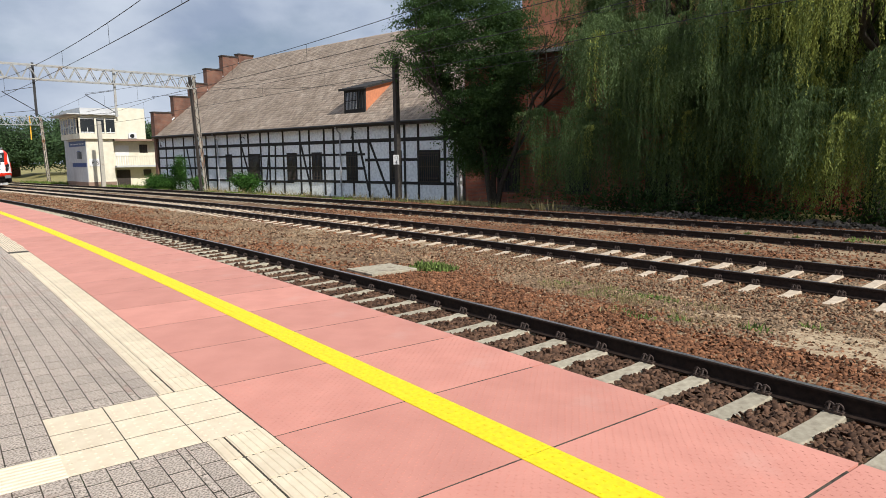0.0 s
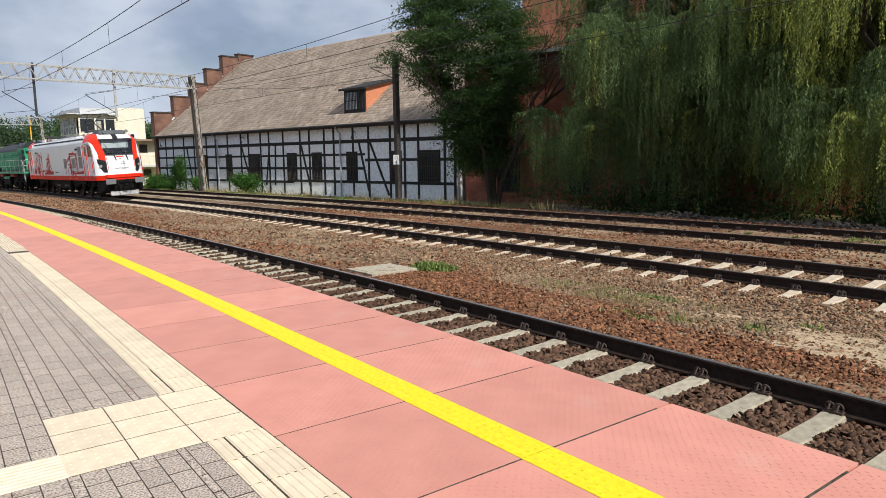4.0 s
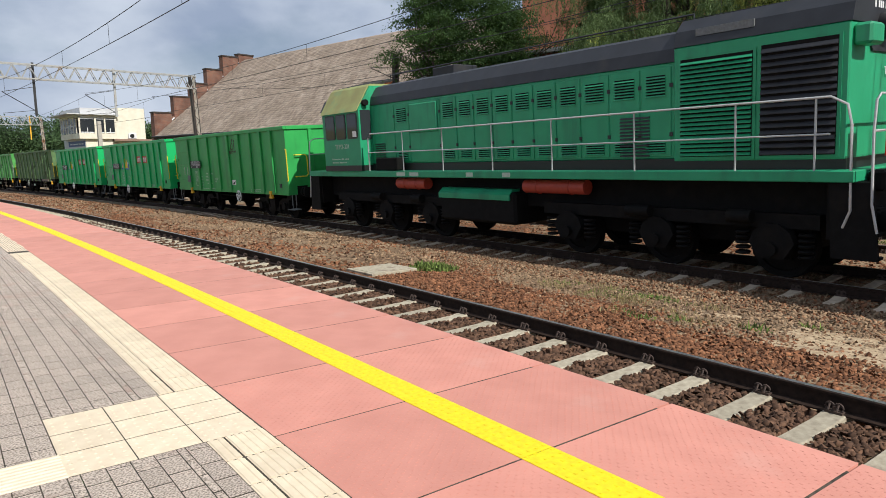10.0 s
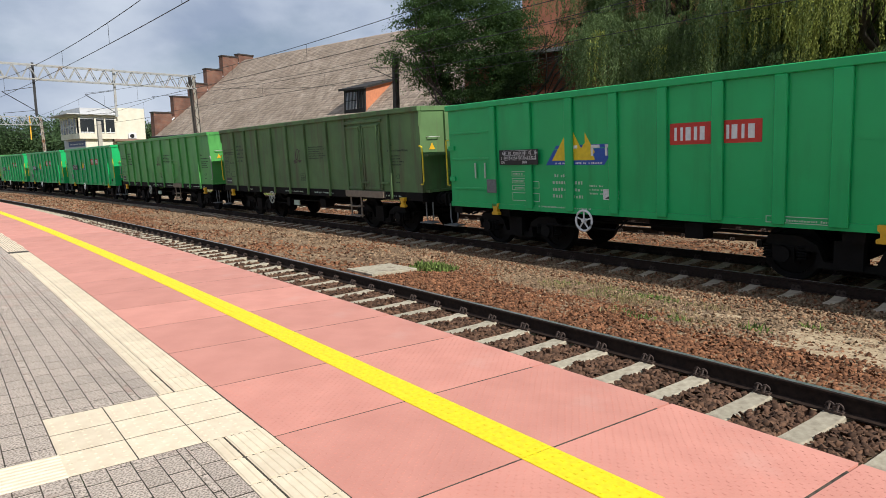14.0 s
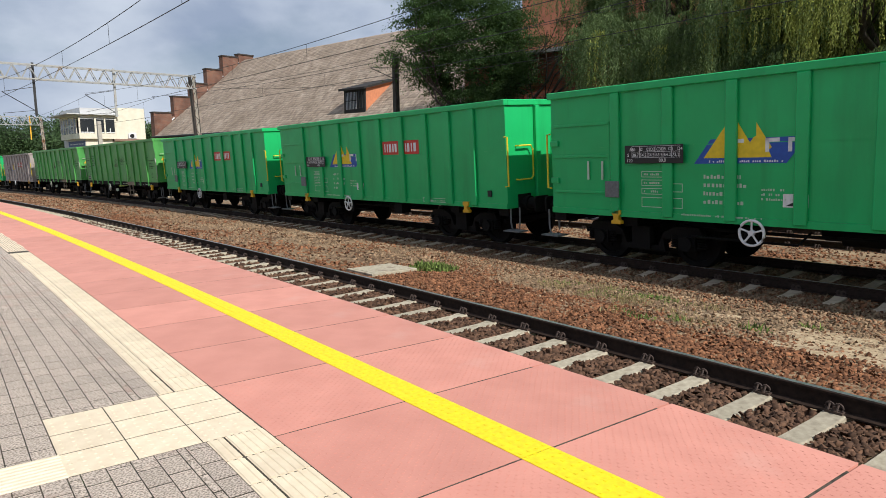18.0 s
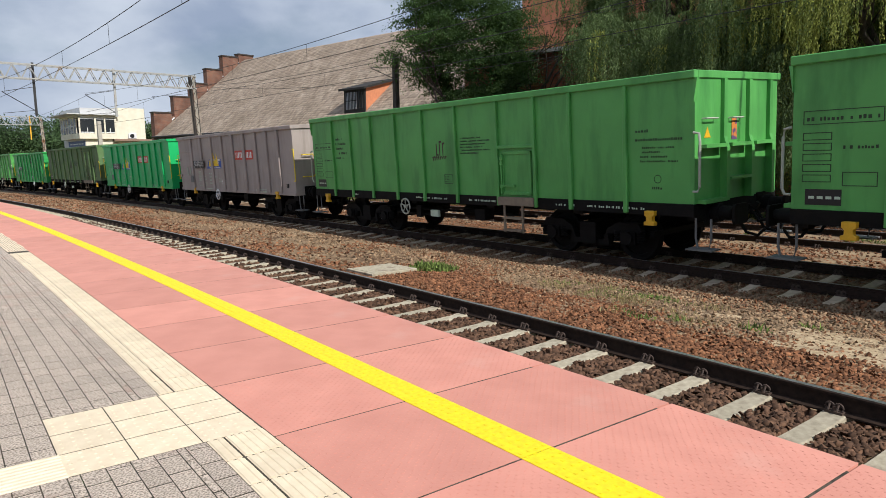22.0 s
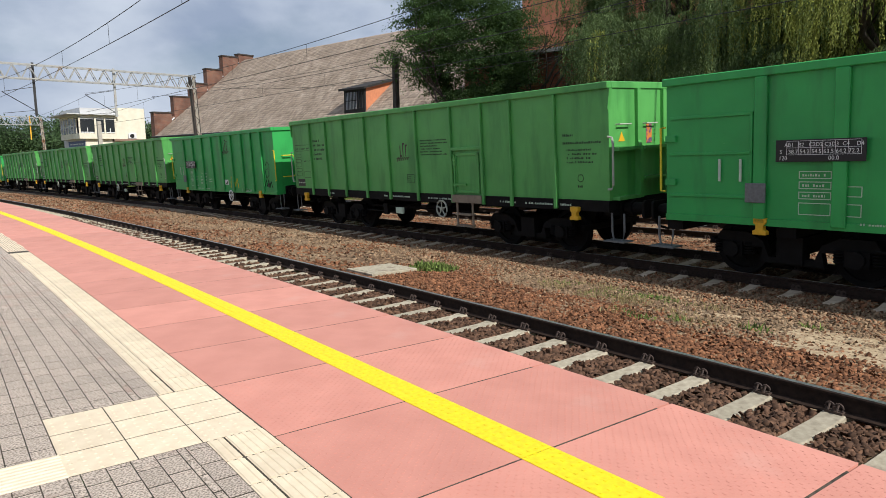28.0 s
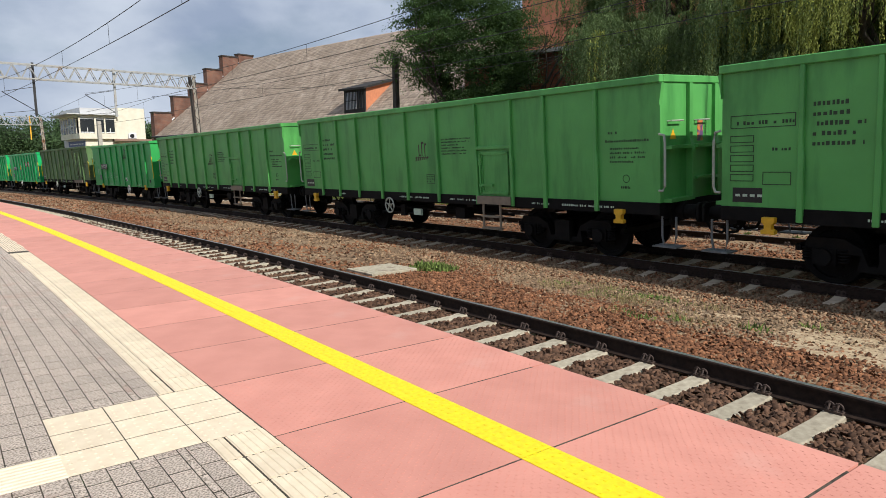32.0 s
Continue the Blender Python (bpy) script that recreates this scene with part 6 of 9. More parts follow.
    rf.box(-7.2, -6.3, -0.7, 0.7, 4.02, 4.3)
    part("roof_hatch", rf, M_DWHITE, ob, bevel=0.03)
    bus = Mesh()
    bus.tube([(-4.6, 0.3, 4.36), (-2.5, 0.3, 4.3), (2.5, 0.3, 4.3), (4.5, 0.3, 4.36)], 0.025, 6)
    part("roof_cable", bus, M_ROOF, ob)
    wd = wheelset_mesh(0.58).data("wheelset", M_TREAD, 0, True)
    tyre = Mesh()
    for s in (-1, 1):
        tyre.ring((0, s * 0.772, 0), 0.535, 0.028, "y", 32, 6)
        for i in range(10):
            a = 0.628 * i
            tyre.cyl((0.4 * math.cos(a), s * 0.74, 0.4 * math.sin(a)), (0.4 * math.cos(a), s * 0.76, 0.4 * math.sin(a)), 0.03, 6)
    td = tyre.data("tyre", mat("worn_brown_tyre", (0.17, 0.115, 0.095), (0.1, 0.07, 0.06), 0.5, 0.4, 12), 0, True)
    wheels = []
    for c in (5.05, -5.75):
        for q in (-2.05, 0.0, 2.05):
            wset = part("wheelset", wd, None, ob, "brown steel wheelset", at=pose(c + q, 0, 0.58))
            part("tyre", td, None, wset, "worn brown tyre")
            wheels.append((wset, c + q, 0.58))
    TRAIN.append((ob, mid, wheels))


locomotive()


# ---- diesel shunting locomotive ----
M_TGREEN = mat("shunter_green_paint", (0.019, 0.34, 0.16), (0.016, 0.28, 0.13), 0.42, 0, 2.0, (0.3, 0.7), 0.2, 2.5, stain=(0.018, 0.17, 0.09), stain_scale=2.4, stain_at=(0.52, 0.78), bdist=0.02, streak=0.16)
M_TDARK = mat("anthracite_paint", (0.022, 0.024, 0.03), (0.014, 0.015, 0.019), 0.5, 0, 3, stain=(0.035, 0.032, 0.03), stain_scale=2.0)
M_TROOF = mat("mossy_cab_roof", (0.3, 0.34, 0.13), (0.25, 0.24, 0.1), 0.85, 0, 2, stain=(0.12, 0.3, 0.16), stain_scale=1.2)
M_TANK = plain("red_tank_paint", (0.45, 0.06, 0.035), 0.5)
M_SILVER = plain("silver_rail_paint", (0.55, 0.56, 0.56), 0.4, 0.3)


def louvre(x0, x1, z0, z1, y, n, m, ob, name="louvre"):
    me = Mesh()
    dz = (z1 - z0) / n
    for i in range(n):
        z = z0 + dz * i
        me.prism([(y - 0.003, z), (y - 0.025, z + dz * 0.06), (y - 0.008, z + dz * 0.5), (y - 0.003, z + dz * 0.55)], x0, x1, "x")
    lv = part(name, me, m, ob)
    if m is M_TGREEN:
        part("louvre_gap", Mesh().box(x0 + 0.01, x1 - 0.01, y - 0.0015, y - 0.0005, z0, z1), M_UNDER, lv if ob.parent is None else ob)
    return lv


def shunter():
    front, rear = 51.65, 35.05
    mid = (front + rear) / 2
    ob = thing("diesel_shunter", "green diesel shunting locomotive with a black roof and pale railings", "locomotive", at=set_at(mid, 0, 0.171, CANT))
    fr = Mesh()
    fr.box(-8.35, 7.95, -1.42, 1.42, 1.6, 1.76)
    part("walkway", fr, M_TGREEN, ob, "green frame edge and walkway", bevel=0.01)
    for x in (-3.3, -2.7, -0.4, 0.85):
        part("frame_mark", Mesh().box(x, x + (0.25 if x > -1 else 0.4), -1.424, -1.4205, 1.63, 1.73), M_MARK, ob)
    base = Mesh()
    base.box(-5.0, 7.7, -1.06, 1.06, 1.76, 1.95)
    part("black_skirt", base, M_BLACK, ob)
    hood = Mesh()
    hood.box(-5.0, 7.62, -1.03, 1.03, 1.95, 3.62)
    part("hood", hood, M_TGREEN, ob, "green engine hood", bevel=0.02)
    nose = Mesh()
    nose.box(4.9, 7.7, -1.07, 1.07, 1.9, 3.84)
    part("radiator_housing", nose, M_TGREEN, ob, "green radiator end", bevel=0.02)
    top = Mesh()
    top.prism([(-1.05, 3.62), (-1.0, 3.85), (-0.8, 4.12), (-0.5, 4.2), (0.5, 4.2), (0.8, 4.12), (1.0, 3.85), (1.05, 3.62)], -5.0, 4.9, "x")
    part("hood_top", top, M_TDARK, ob, "anthracite rounded roof")
    top2 = Mesh()
    top2.prism([(-1.08, 3.84), (-1.0, 4.1), (-0.8, 4.3), (0.8, 4.3), (1.0, 4.1), (1.08, 3.84)], 4.9, 7.72, "x")
    top2.prism([(-0.6, 3.84), (0.6, 3.84), (0.35, 3.45), (-0.35, 3.45)], 7.702, 7.73, "x")
    part("radiator_top", top2, M_TDARK, ob, "anthracite radiator roof")
    gl = Mesh()
    gl.box(5.3, 6.3, -1.05, -1.02, 3.98, 4.1)
    part("roof_panel", gl, M_STEP, ob)
    lp = Mesh()
    lp.cyl((7.72, 0, 3.82), (7.86, 0, 3.82), 0.2, 20)
    hl = part("headlight", lp, M_BLACK, ob, "large round headlight", smooth=True)
    lg = Mesh()
    lg.cyl((7.86, 0, 3.82), (7.875, 0, 3.82), 0.16, 20)
    part("lens", lg, M_LAMP, hl)
    for i, y in enumerate((-0.7,)):
        ml = Mesh()
        ml.box(7.7, 7.95, -1.0, -0.55, 3.5, 3.8)
        part("marker_housing", ml, M_TGREEN, ob, bevel=0.04)
        for yy in (-1.05, 0.55):
            la = part("lower_lamp_box", Mesh().box(7.98, 8.2, yy, yy + 0.4, 1.45, 1.75), M_UNDER, ob, bevel=0.04)
            part("lamp_lens", Mesh().cyl((8.2, yy + 0.2, 1.6), (8.22, yy + 0.2, 1.6), 0.1, 14), M_LAMP, la)
    # doors along the hood
    edges = [-4.85, -3.8, -3.1, -1.75, -1.1, -0.45, 0.2, 0.85, 1.5, 2.15, 2.8, 3.5, 4.2, 4.85]
    for a, b in zip(edges, edges[1:]):
        d = Mesh()
        d.box(a + 0.02, b - 0.02, -1.048, -1.031, 2.0, 3.55)
        dp = part("hood_door", d, M_TGREEN, ob, bevel=0.006)
        if b - a < 0.9 and a > -3.9:
            louvre(a + 0.12, b - 0.12, 3.05, 3.42, -1.05, 7, M_TGREEN, dp)
            louvre(a + 0.12, b - 0.12, 2.05, 2.28, -1.05, 5, M_TGREEN, dp)
        for z in (2.35, 3.2):
            part("hinge", Mesh().box(b - 0.04, b + 0.025, -1.062, -1.05, z, z + 0.07), M_TDARK, dp)
    shut = Mesh()
    shut.box(-3.05, -1.85, -1.09, -1.05, 2.75, 3.5)
    part("raised_panel", shut, M_TGREEN, ob, bevel=0.02)
    for (a, b, z0, z1, n, m, lab) in ((5.05, 6.3, 2.0, 3.6, 22, M_TGREEN, "green slatted radiator shutter"), (6.45, 7.55, 2.0, 3.65, 16, M_BLACK, "black open radiator slats")):
        bk = Mesh()
        bk.box(a - 0.06, b + 0.06, -1.085, -1.0705, z0 - 0.06, z1 + 0.06)
        f = part("shutter_frame", bk, M_TGREEN, ob, lab)
        part("shutter_gap", Mesh().box(a - 0.01, b + 0.01, -1.0862, -1.0855, z0 - 0.02, z1 + 0.02), M_UNDER, f)
        dz = (z1 - z0) / n
        for i in range(n):
            s = Mesh()
            s.prism([(-1.087, z0 + dz * i), (-1.125, z0 + dz * (i - 0.05)), (-1.125, z0 + dz * (i + 0.08)), (-1.087, z0 + dz * (i + 0.6))], a, b, "x")
            part("slat", s, m if m is M_TGREEN else M_TDARK, f)
    louvre(3.75, 4.4, 2.0, 2.75, -1.052, 12, M_BLACK, ob, "dark_vent")
    louvre(-4.8, -4.3, 2.0, 2.55, -1.052, 9, M_BLACK, ob, "dark_vent")
    # cab
    cab = Mesh()
    cab.prism([(-1.45, 1.76), (-1.45, 3.5), (-1.0, 4.18), (1.0, 4.18), (1.45, 3.5), (1.45, 1.76)], -7.15, -5.0, "x")
    cb = part("cab", cab, M_TGREEN, ob, "green driving cab")
    rf = Mesh()
    rf.prism([(-1.5, 3.47), (-1.05, 4.17), (-0.95, 4.24), (0.95, 4.24), (1.05, 4.17), (1.5, 3.47), (1.456, 3.5), (1.003, 4.184), (-1.003, 4.184), (-1.456, 3.5)], -7.2, -5.06, "x")
    part("cab_roof", rf, M_TROOF, ob, "mossy yellow green cab roof")
    bs = Mesh()
    bs.box(-7.16, -4.99, -1.456, 1.456, 1.77, 1.93)
    part("cab_skirt", bs, M_BLACK, ob)
    for a, b in ((-6.98, -6.4), (-6.34, -5.76), (-5.68, -5.1)):
        w = Mesh()
        w.prism([(a, 2.75), (a + 0.06, 2.7), (b - 0.06, 2.7), (b, 2.75), (b, 3.38), (b - 0.06, 3.43), (a + 0.06, 3.43), (a, 3.38)], -1.462, -1.4515, "y")
        fr_ = part("cab_window", w, M_BLACK, ob)
        g = Mesh()
        g.box(a + 0.045, b - 0.045, -1.466, -1.4622, 2.74, 3.39)
        part("pane", g, M_GLASS, fr_)
    fw = Mesh()
    fw.box(-4.998, -4.985, -1.4, -1.07, 2.66, 3.5)
    part("front_cab_window", fw, M_GLASS, ob, "narrow front cab window")
    wh = Mesh()
    wh.box(-5.38, -5.16, -1.4685, -1.4665, 2.75, 2.92)
    part("paper_in_window", wh, M_WHITE, ob)
    cl = Mesh()
    cl.cyl((-5.0, -1.25, 3.7), (-4.88, -1.25, 3.7), 0.09, 12)
    part("cab_lamp", cl, M_UNDER, ob)
    tx = Mesh()
    rnd = random.Random(5)
    writing(tx, -6.7, 1.98, 1.2, 0.2, -1.4515, rnd, 2, 0.9)
    part("cab_writing", tx, M_MARK, ob, "pale writing on the cab")
    letters("TEM2-304", 0.2, M_MARK, ob, pose(-6.05, -1.4535, 2.42, 90, 0, 0))
    letters("TEM2-304", 0.17, M_WHITE, ob, Matrix.Translation((7.735, 0.45, 3.12)) @ Matrix(((0, 0, 1, 0), (1, 0, 0, 0), (0, 1, 0, 0), (0, 0, 0, 1))))
    nb = Mesh()
    for y in (-0.33, -0.2, -0.13, -0.06, 0.06, 0.13, 0.2, 0.31):
        nb.box(7.722, 7.726, y, y + 0.05, 4.07, 4.17)
    tagged(part("number_bars", nb, M_WHITE, ob, "white number painted over the headlight"), kind="stuff")
    rc = Mesh()
    rc.box(-8.1, -7.15, -0.95, 0.95, 1.76, 3.6)
    part("rear_hood", rc, M_TGREEN, ob, bevel=0.02)
    rt = Mesh()
    rt.prism([(-1.0, 3.6), (-0.8, 3.95), (0.8, 3.95), (1.0, 3.6)], -8.12, -7.15, "x")
    part("rear_hood_top", rt, M_TDARK, ob)
    louvre(-7.95, -7.5, 3.0, 3.4, -0.952, 7, M_TGREEN, ob)
    # railings
    for i, (a, b) in enumerate(((-4.7, 7.6),)):
        rl = Mesh()
        rl.tube([(a, -1.38, 1.76), (a, -1.38, 2.68), (a + 0.12, -1.38, 2.8), (b, -1.38, 2.8), (b + 0.22, -1.38, 2.68), (b + 0.28, -1.38, 2.4), (b + 0.3, -1.38, 1.2), (b + 0.2, -1.36, 0.95)], 0.019, 7)
        rl.tube([(a, -1.38, 2.28), (b, -1.38, 2.28)], 0.016, 6)
        r0 = part("railing", rl, M_SILVER, ob, "pale tubular railing", smooth=True)
        for x in (-3.0, -1.3, 0.5, 2.3, 4.3, 6.2, 7.4):
            p = Mesh()
            p.cyl((x, -1.38, 1.7), (x, -1.38, 2.8), 0.016, 6)
            part("post", p, M_SILVER, r0)
    for e, x in ((1, 8.15), (-1, -8.4)):
        rl = Mesh()
        rl.tube([(x + 0.1 * e, -1.38, 0.9), (x + 0.02 * e, -1.38, 1.3), (x, -1.36, 2.3), (x, -1.3, 2.72), (x, -1.15, 2.8), (x, 1.15, 2.8), (x, 1.3, 2.72), (x, 1.36, 2.3), (x + 0.02 * e, 1.38, 1.3)], 0.019, 7)
        rl.tube([(x, -1.34, 2.3), (x, 1.34, 2.3)], 0.02, 6)
        for y in (-0.7, 0.0, 0.7):
            rl.cyl((x, y, 1.76), (x, y, 2.8), 0.02, 6)
        part("end_railing", rl, M_SILVER, ob, "pale end railing", smooth=True)
        for s in (-1, 1):
            st = Mesh().prism([(x - 0.55 * e, 1.6), (x + 0.02 * e, 1.6), (x + 0.12 * e, 0.5), (x - 0.5 * e, 0.5)][::e], min(s * 1.3, s * 1.36), max(s * 1.3, s * 1.36), "y")
            stair = part("step_plate", st, M_UNDER, ob, "black end steps")
            for z in (0.5, 0.85, 1.2):
                part("step", Mesh().box(min(x - 0.5 * e, x + 0.1 * e), max(x - 0.5 * e, x + 0.1 * e), min(s * 1.1, s * 1.3), max(s * 1.1, s * 1.3), z, z + 0.04), M_UNDER, stair)
        part("end_beam", Mesh().box(min(x - 0.6 * e, x - 0.1 * e), max(x - 0.6 * e, x - 0.1 * e), -1.28, 1.28, 0.75, 1.6), M_UNDER, ob)
        buffers(ob, pose(x - 0.1 * e, 0, 0, 0, 0, 0 if e > 0 else 180), "black buffer")
        part("screw_coupling", COUPLING, None, ob, at=pose(x - 0.1 * e, 0, 0, 0, 0, 0 if e > 0 else 180))
    for y in (-1.0, 0.45):
        pn = Mesh()
        pn.box(8.17, 8.19, y, y + 0.28, 1.95, 2.7)
        q = part("striped_board", pn, M_DRED, ob, "red and white warning board")
        rs = Mesh()
        rs.box(8.192, 8.195, y + 0.095, y + 0.185, 1.95, 2.7)
        part("white_stripe", rs, M_WHITE, q)
    hr = Mesh()
    hr.tube([(-4.5, -0.6, 4.3), (-4.5, -0.6, 4.42), (5.0, -0.6, 4.42), (5.0, -0.6, 4.3)], 0.018, 5)
    part("roof_rail", hr, M_TDARK, ob)
    ex = Mesh()
    ex.box(-2.8, -1.9, -0.4, 0.4, 4.2, 4.42)
    ex.cyl((-4.3, 0.2, 4.25), (-3.9, 0.2, 4.27), 0.05, 8, 0.09)
    part("exhaust", ex, M_TDARK, ob, bevel=0.03)
    tl = Mesh()
    tl.box(-4.4, -3.35, -1.35, -1.1, 1.78, 2.12)
    part("tool_box", tl, M_UNDER, ob, "dark tool box on the walkway", bevel=0.02)
    cb_ = Mesh()
    cb_.box(-7.9, 7.5, -0.9, 0.9, 0.95, 1.598)
    part("centre_sill", cb_, M_UNDER, ob)
    tb = Mesh()
    tb.box(-1.6, 1.1, -1.3, 1.3, 0.55, 1.28)
    part("fuel_tank", tb, M_UNDER, ob, "black fuel tank", bevel=0.06)
    tg = Mesh()
    tg.prism([(-1.34, 1.1), (-1.34, 1.22), (-1.2, 1.34), (-1.0, 1.34), (-1.0, 1.1)], -1.6, 0.95, "x")
    part("battery_cover", tg, M_TGREEN, ob, "green battery cover")
    for a, b in ((-3.6, -2.3), (1.3, 3.0)):
        t = Mesh()
        t.cyl((a, -1.12, 1.42), (b, -1.12, 1.42), 0.15, 14)
        for x in (a + 0.4, b - 0.4):
            t.ring((x, -1.12, 1.42), 0.155, 0.015, "x", 14, 4)
        part("air_tank", t, M_TANK, ob, "dull red air tank", smooth=True)
    wd = wheelset_mesh(0.52).data("wheelset", M_UNDER, 0, True)
    wheels = []
    for c in (-4.3, 4.6):
        bg_ = Mesh()
        for s in (-1, 1):
            bg_.box(c - 2.8, c + 2.8, min(s * 0.95, s * 1.12), max(s * 0.95, s * 1.12), 0.85, 1.08)
            for q in (-2.1, 0.0, 2.1):
                bg_.prism([(c + q - 0.36, 0.62), (c + q - 0.28, 0.8), (c + q - 0.1, 0.92), (c + q + 0.1, 0.92), (c + q + 0.28, 0.8), (c + q + 0.36, 0.62), (c + q + 0.2, 0.36), (c + q - 0.2, 0.36)], min(s * 1.0, s * 1.18), max(s * 1.0, s * 1.18), "y")
                bg_.cyl((c + q, s * 1.1, 0.52), (c + q, s * 1.26, 0.52), 0.11, 12)
                for o in (-0.5, 0.5):
                    for i in range(5):
                        bg_.ring((c + q + o, s * 1.08, 0.42 + 0.085 * i), 0.1, 0.025, "z", 10, 5)
            bg_.cyl((c - 0.6, s * 1.2, 1.02), (c - 0.1, s * 1.2, 1.02), 0.11, 12)
            bg_.cyl((c + 1.4, s * 1.2, 1.02), (c + 1.8, s * 1.2, 1.02), 0.11, 12)
        bg_.box(c - 2.6, c + 2.6, -0.6, 0.6, 0.5, 1.0)
        part("bogie", bg_, M_UNDER, ob, "black three-axle bogie with coil springs", smooth=True)
        for q in (-2.1, 0.0, 2.1):
            wheels.append((part("wheelset", wd, None, ob, at=pose(c + q, 0, 0.52)), c + q, 0.52))
    TRAIN.append((ob, mid, wheels))


shunter()


# ---- fast meshes of many small pieces ----
def many(name, verts, faces, materials, index=None, smooth=False):
    """verts: (N, k, 3); faces: index rows into each group of k, all of one length."""
    n, k, _ = verts.shape
    fs = np.asarray(faces)
    me = bpy.data.meshes.new(name)
    me.vertices.add(n * k)
    me.vertices.foreach_set("co", verts.astype(np.float32).ravel())
    m, w = fs.shape
    loops = (np.arange(n)[:, None, None] * k + fs[None]).reshape(-1)
    me.loops.add(len(loops))
    me.loops.foreach_set("vertex_index", loops.astype(np.int32))
    me.polygons.add(n * m)
    me.polygons.foreach_set("loop_start", np.arange(0, n * m * w, w, dtype=np.int32))
    for q in materials:
        me.materials.append(q)
    if index is not None:
        me.polygons.foreach_set("material_index", np.repeat(index, m).astype(np.int32))
    me.update(calc_edges=True)
    return me


def unit(v):
    return v / np.maximum(np.linalg.norm(v, axis=-1, keepdims=True), 1e-9)


def leaves(name, pos, length, width, materials, gen, axis=None, spread=1.0, index=None):
    """Small folded leaves at pos; axis: the way they hang."""
    n = len(pos)
    d = gen.normal(size=(n, 3)) * spread
    if axis is not None:
        d = d + axis
    d = unit(d)
    u = unit(np.cross(d, gen.normal(size=(n, 3))))
    ln, wd = length * gen.uniform(0.6, 1.3, (n, 1)), width * gen.uniform(0.7, 1.3, (n, 1))
    v = np.stack([pos, pos + d * ln * 0.5 + u * wd, pos + d * ln, pos + d * ln * 0.5 - u * wd], 1)
    return many(name, v, [(0, 1, 2, 3)], materials, index)


STONE = np.array([(-1, -0.7, -0.6), (0.8, -0.9, -0.5), (1, 0.7, -0.6), (-0.7, 0.9, -0.5), (-0.6, -0.5, 0.55), (0.5, -0.6, 0.7), (0.6, 0.5, 0.5), (-0.5, 0.6, 0.65)], float)
STONE_F = [(4, 5, 6, 7), (0, 1, 5, 4), (1, 2, 6, 5), (2, 3, 7, 6), (3, 0, 4, 7)]


def stones(name, pos, size, material, gen):
    n = len(pos)
    q = unit(np.concatenate([gen.normal(size=(n, 1)), gen.normal(size=(n, 2)) * 0.3, gen.normal(size=(n, 1))], 1))
    w, x, y, z = q.T
    R = np.stack([np.stack([1 - 2 * (y * y + z * z), 2 * (x * y - z * w), 2 * (x * z + y * w)], 1), np.stack([2 * (x * y + z * w), 1 - 2 * (x * x + z * z), 2 * (y * z - x * w)], 1), np.stack([2 * (x * z - y * w), 2 * (y * z + x * w), 1 - 2 * (x * x + y * y)], 1)], 1)
    base = STONE[None] * (1 + 0.2 * gen.normal(size=(n, 8, 3))) * np.stack([gen.uniform(0.8, 1.6, n), gen.uniform(0.6, 1.1, n), gen.uniform(0.45, 0.8, n)], 1)[:, None]
    v = np.einsum("nij,nkj->nki", R, base) * (size * gen.uniform(0.5, 1.15, n))[:, None, None] + pos[:, None]
    return many(name, v, STONE_F, [material])


_ss = np.arange(-200.0, 40.0, 0.5)
_tabs = np.array([list(on(s)) + [-turn(s)] for s in _ss])


def on_many(s, lat, z):
    x, y, g, p = (np.interp(s, _ss, _tabs[:, i]) for i in range(4))
    return np.stack([x + lat * np.sin(p), y + lat * np.cos(p), g + z], 1)


BED = next(o for o in scene.objects if o.name == "ballast")


def bed_z(lat):
    return np.array([cant_z(a) for a in lat])


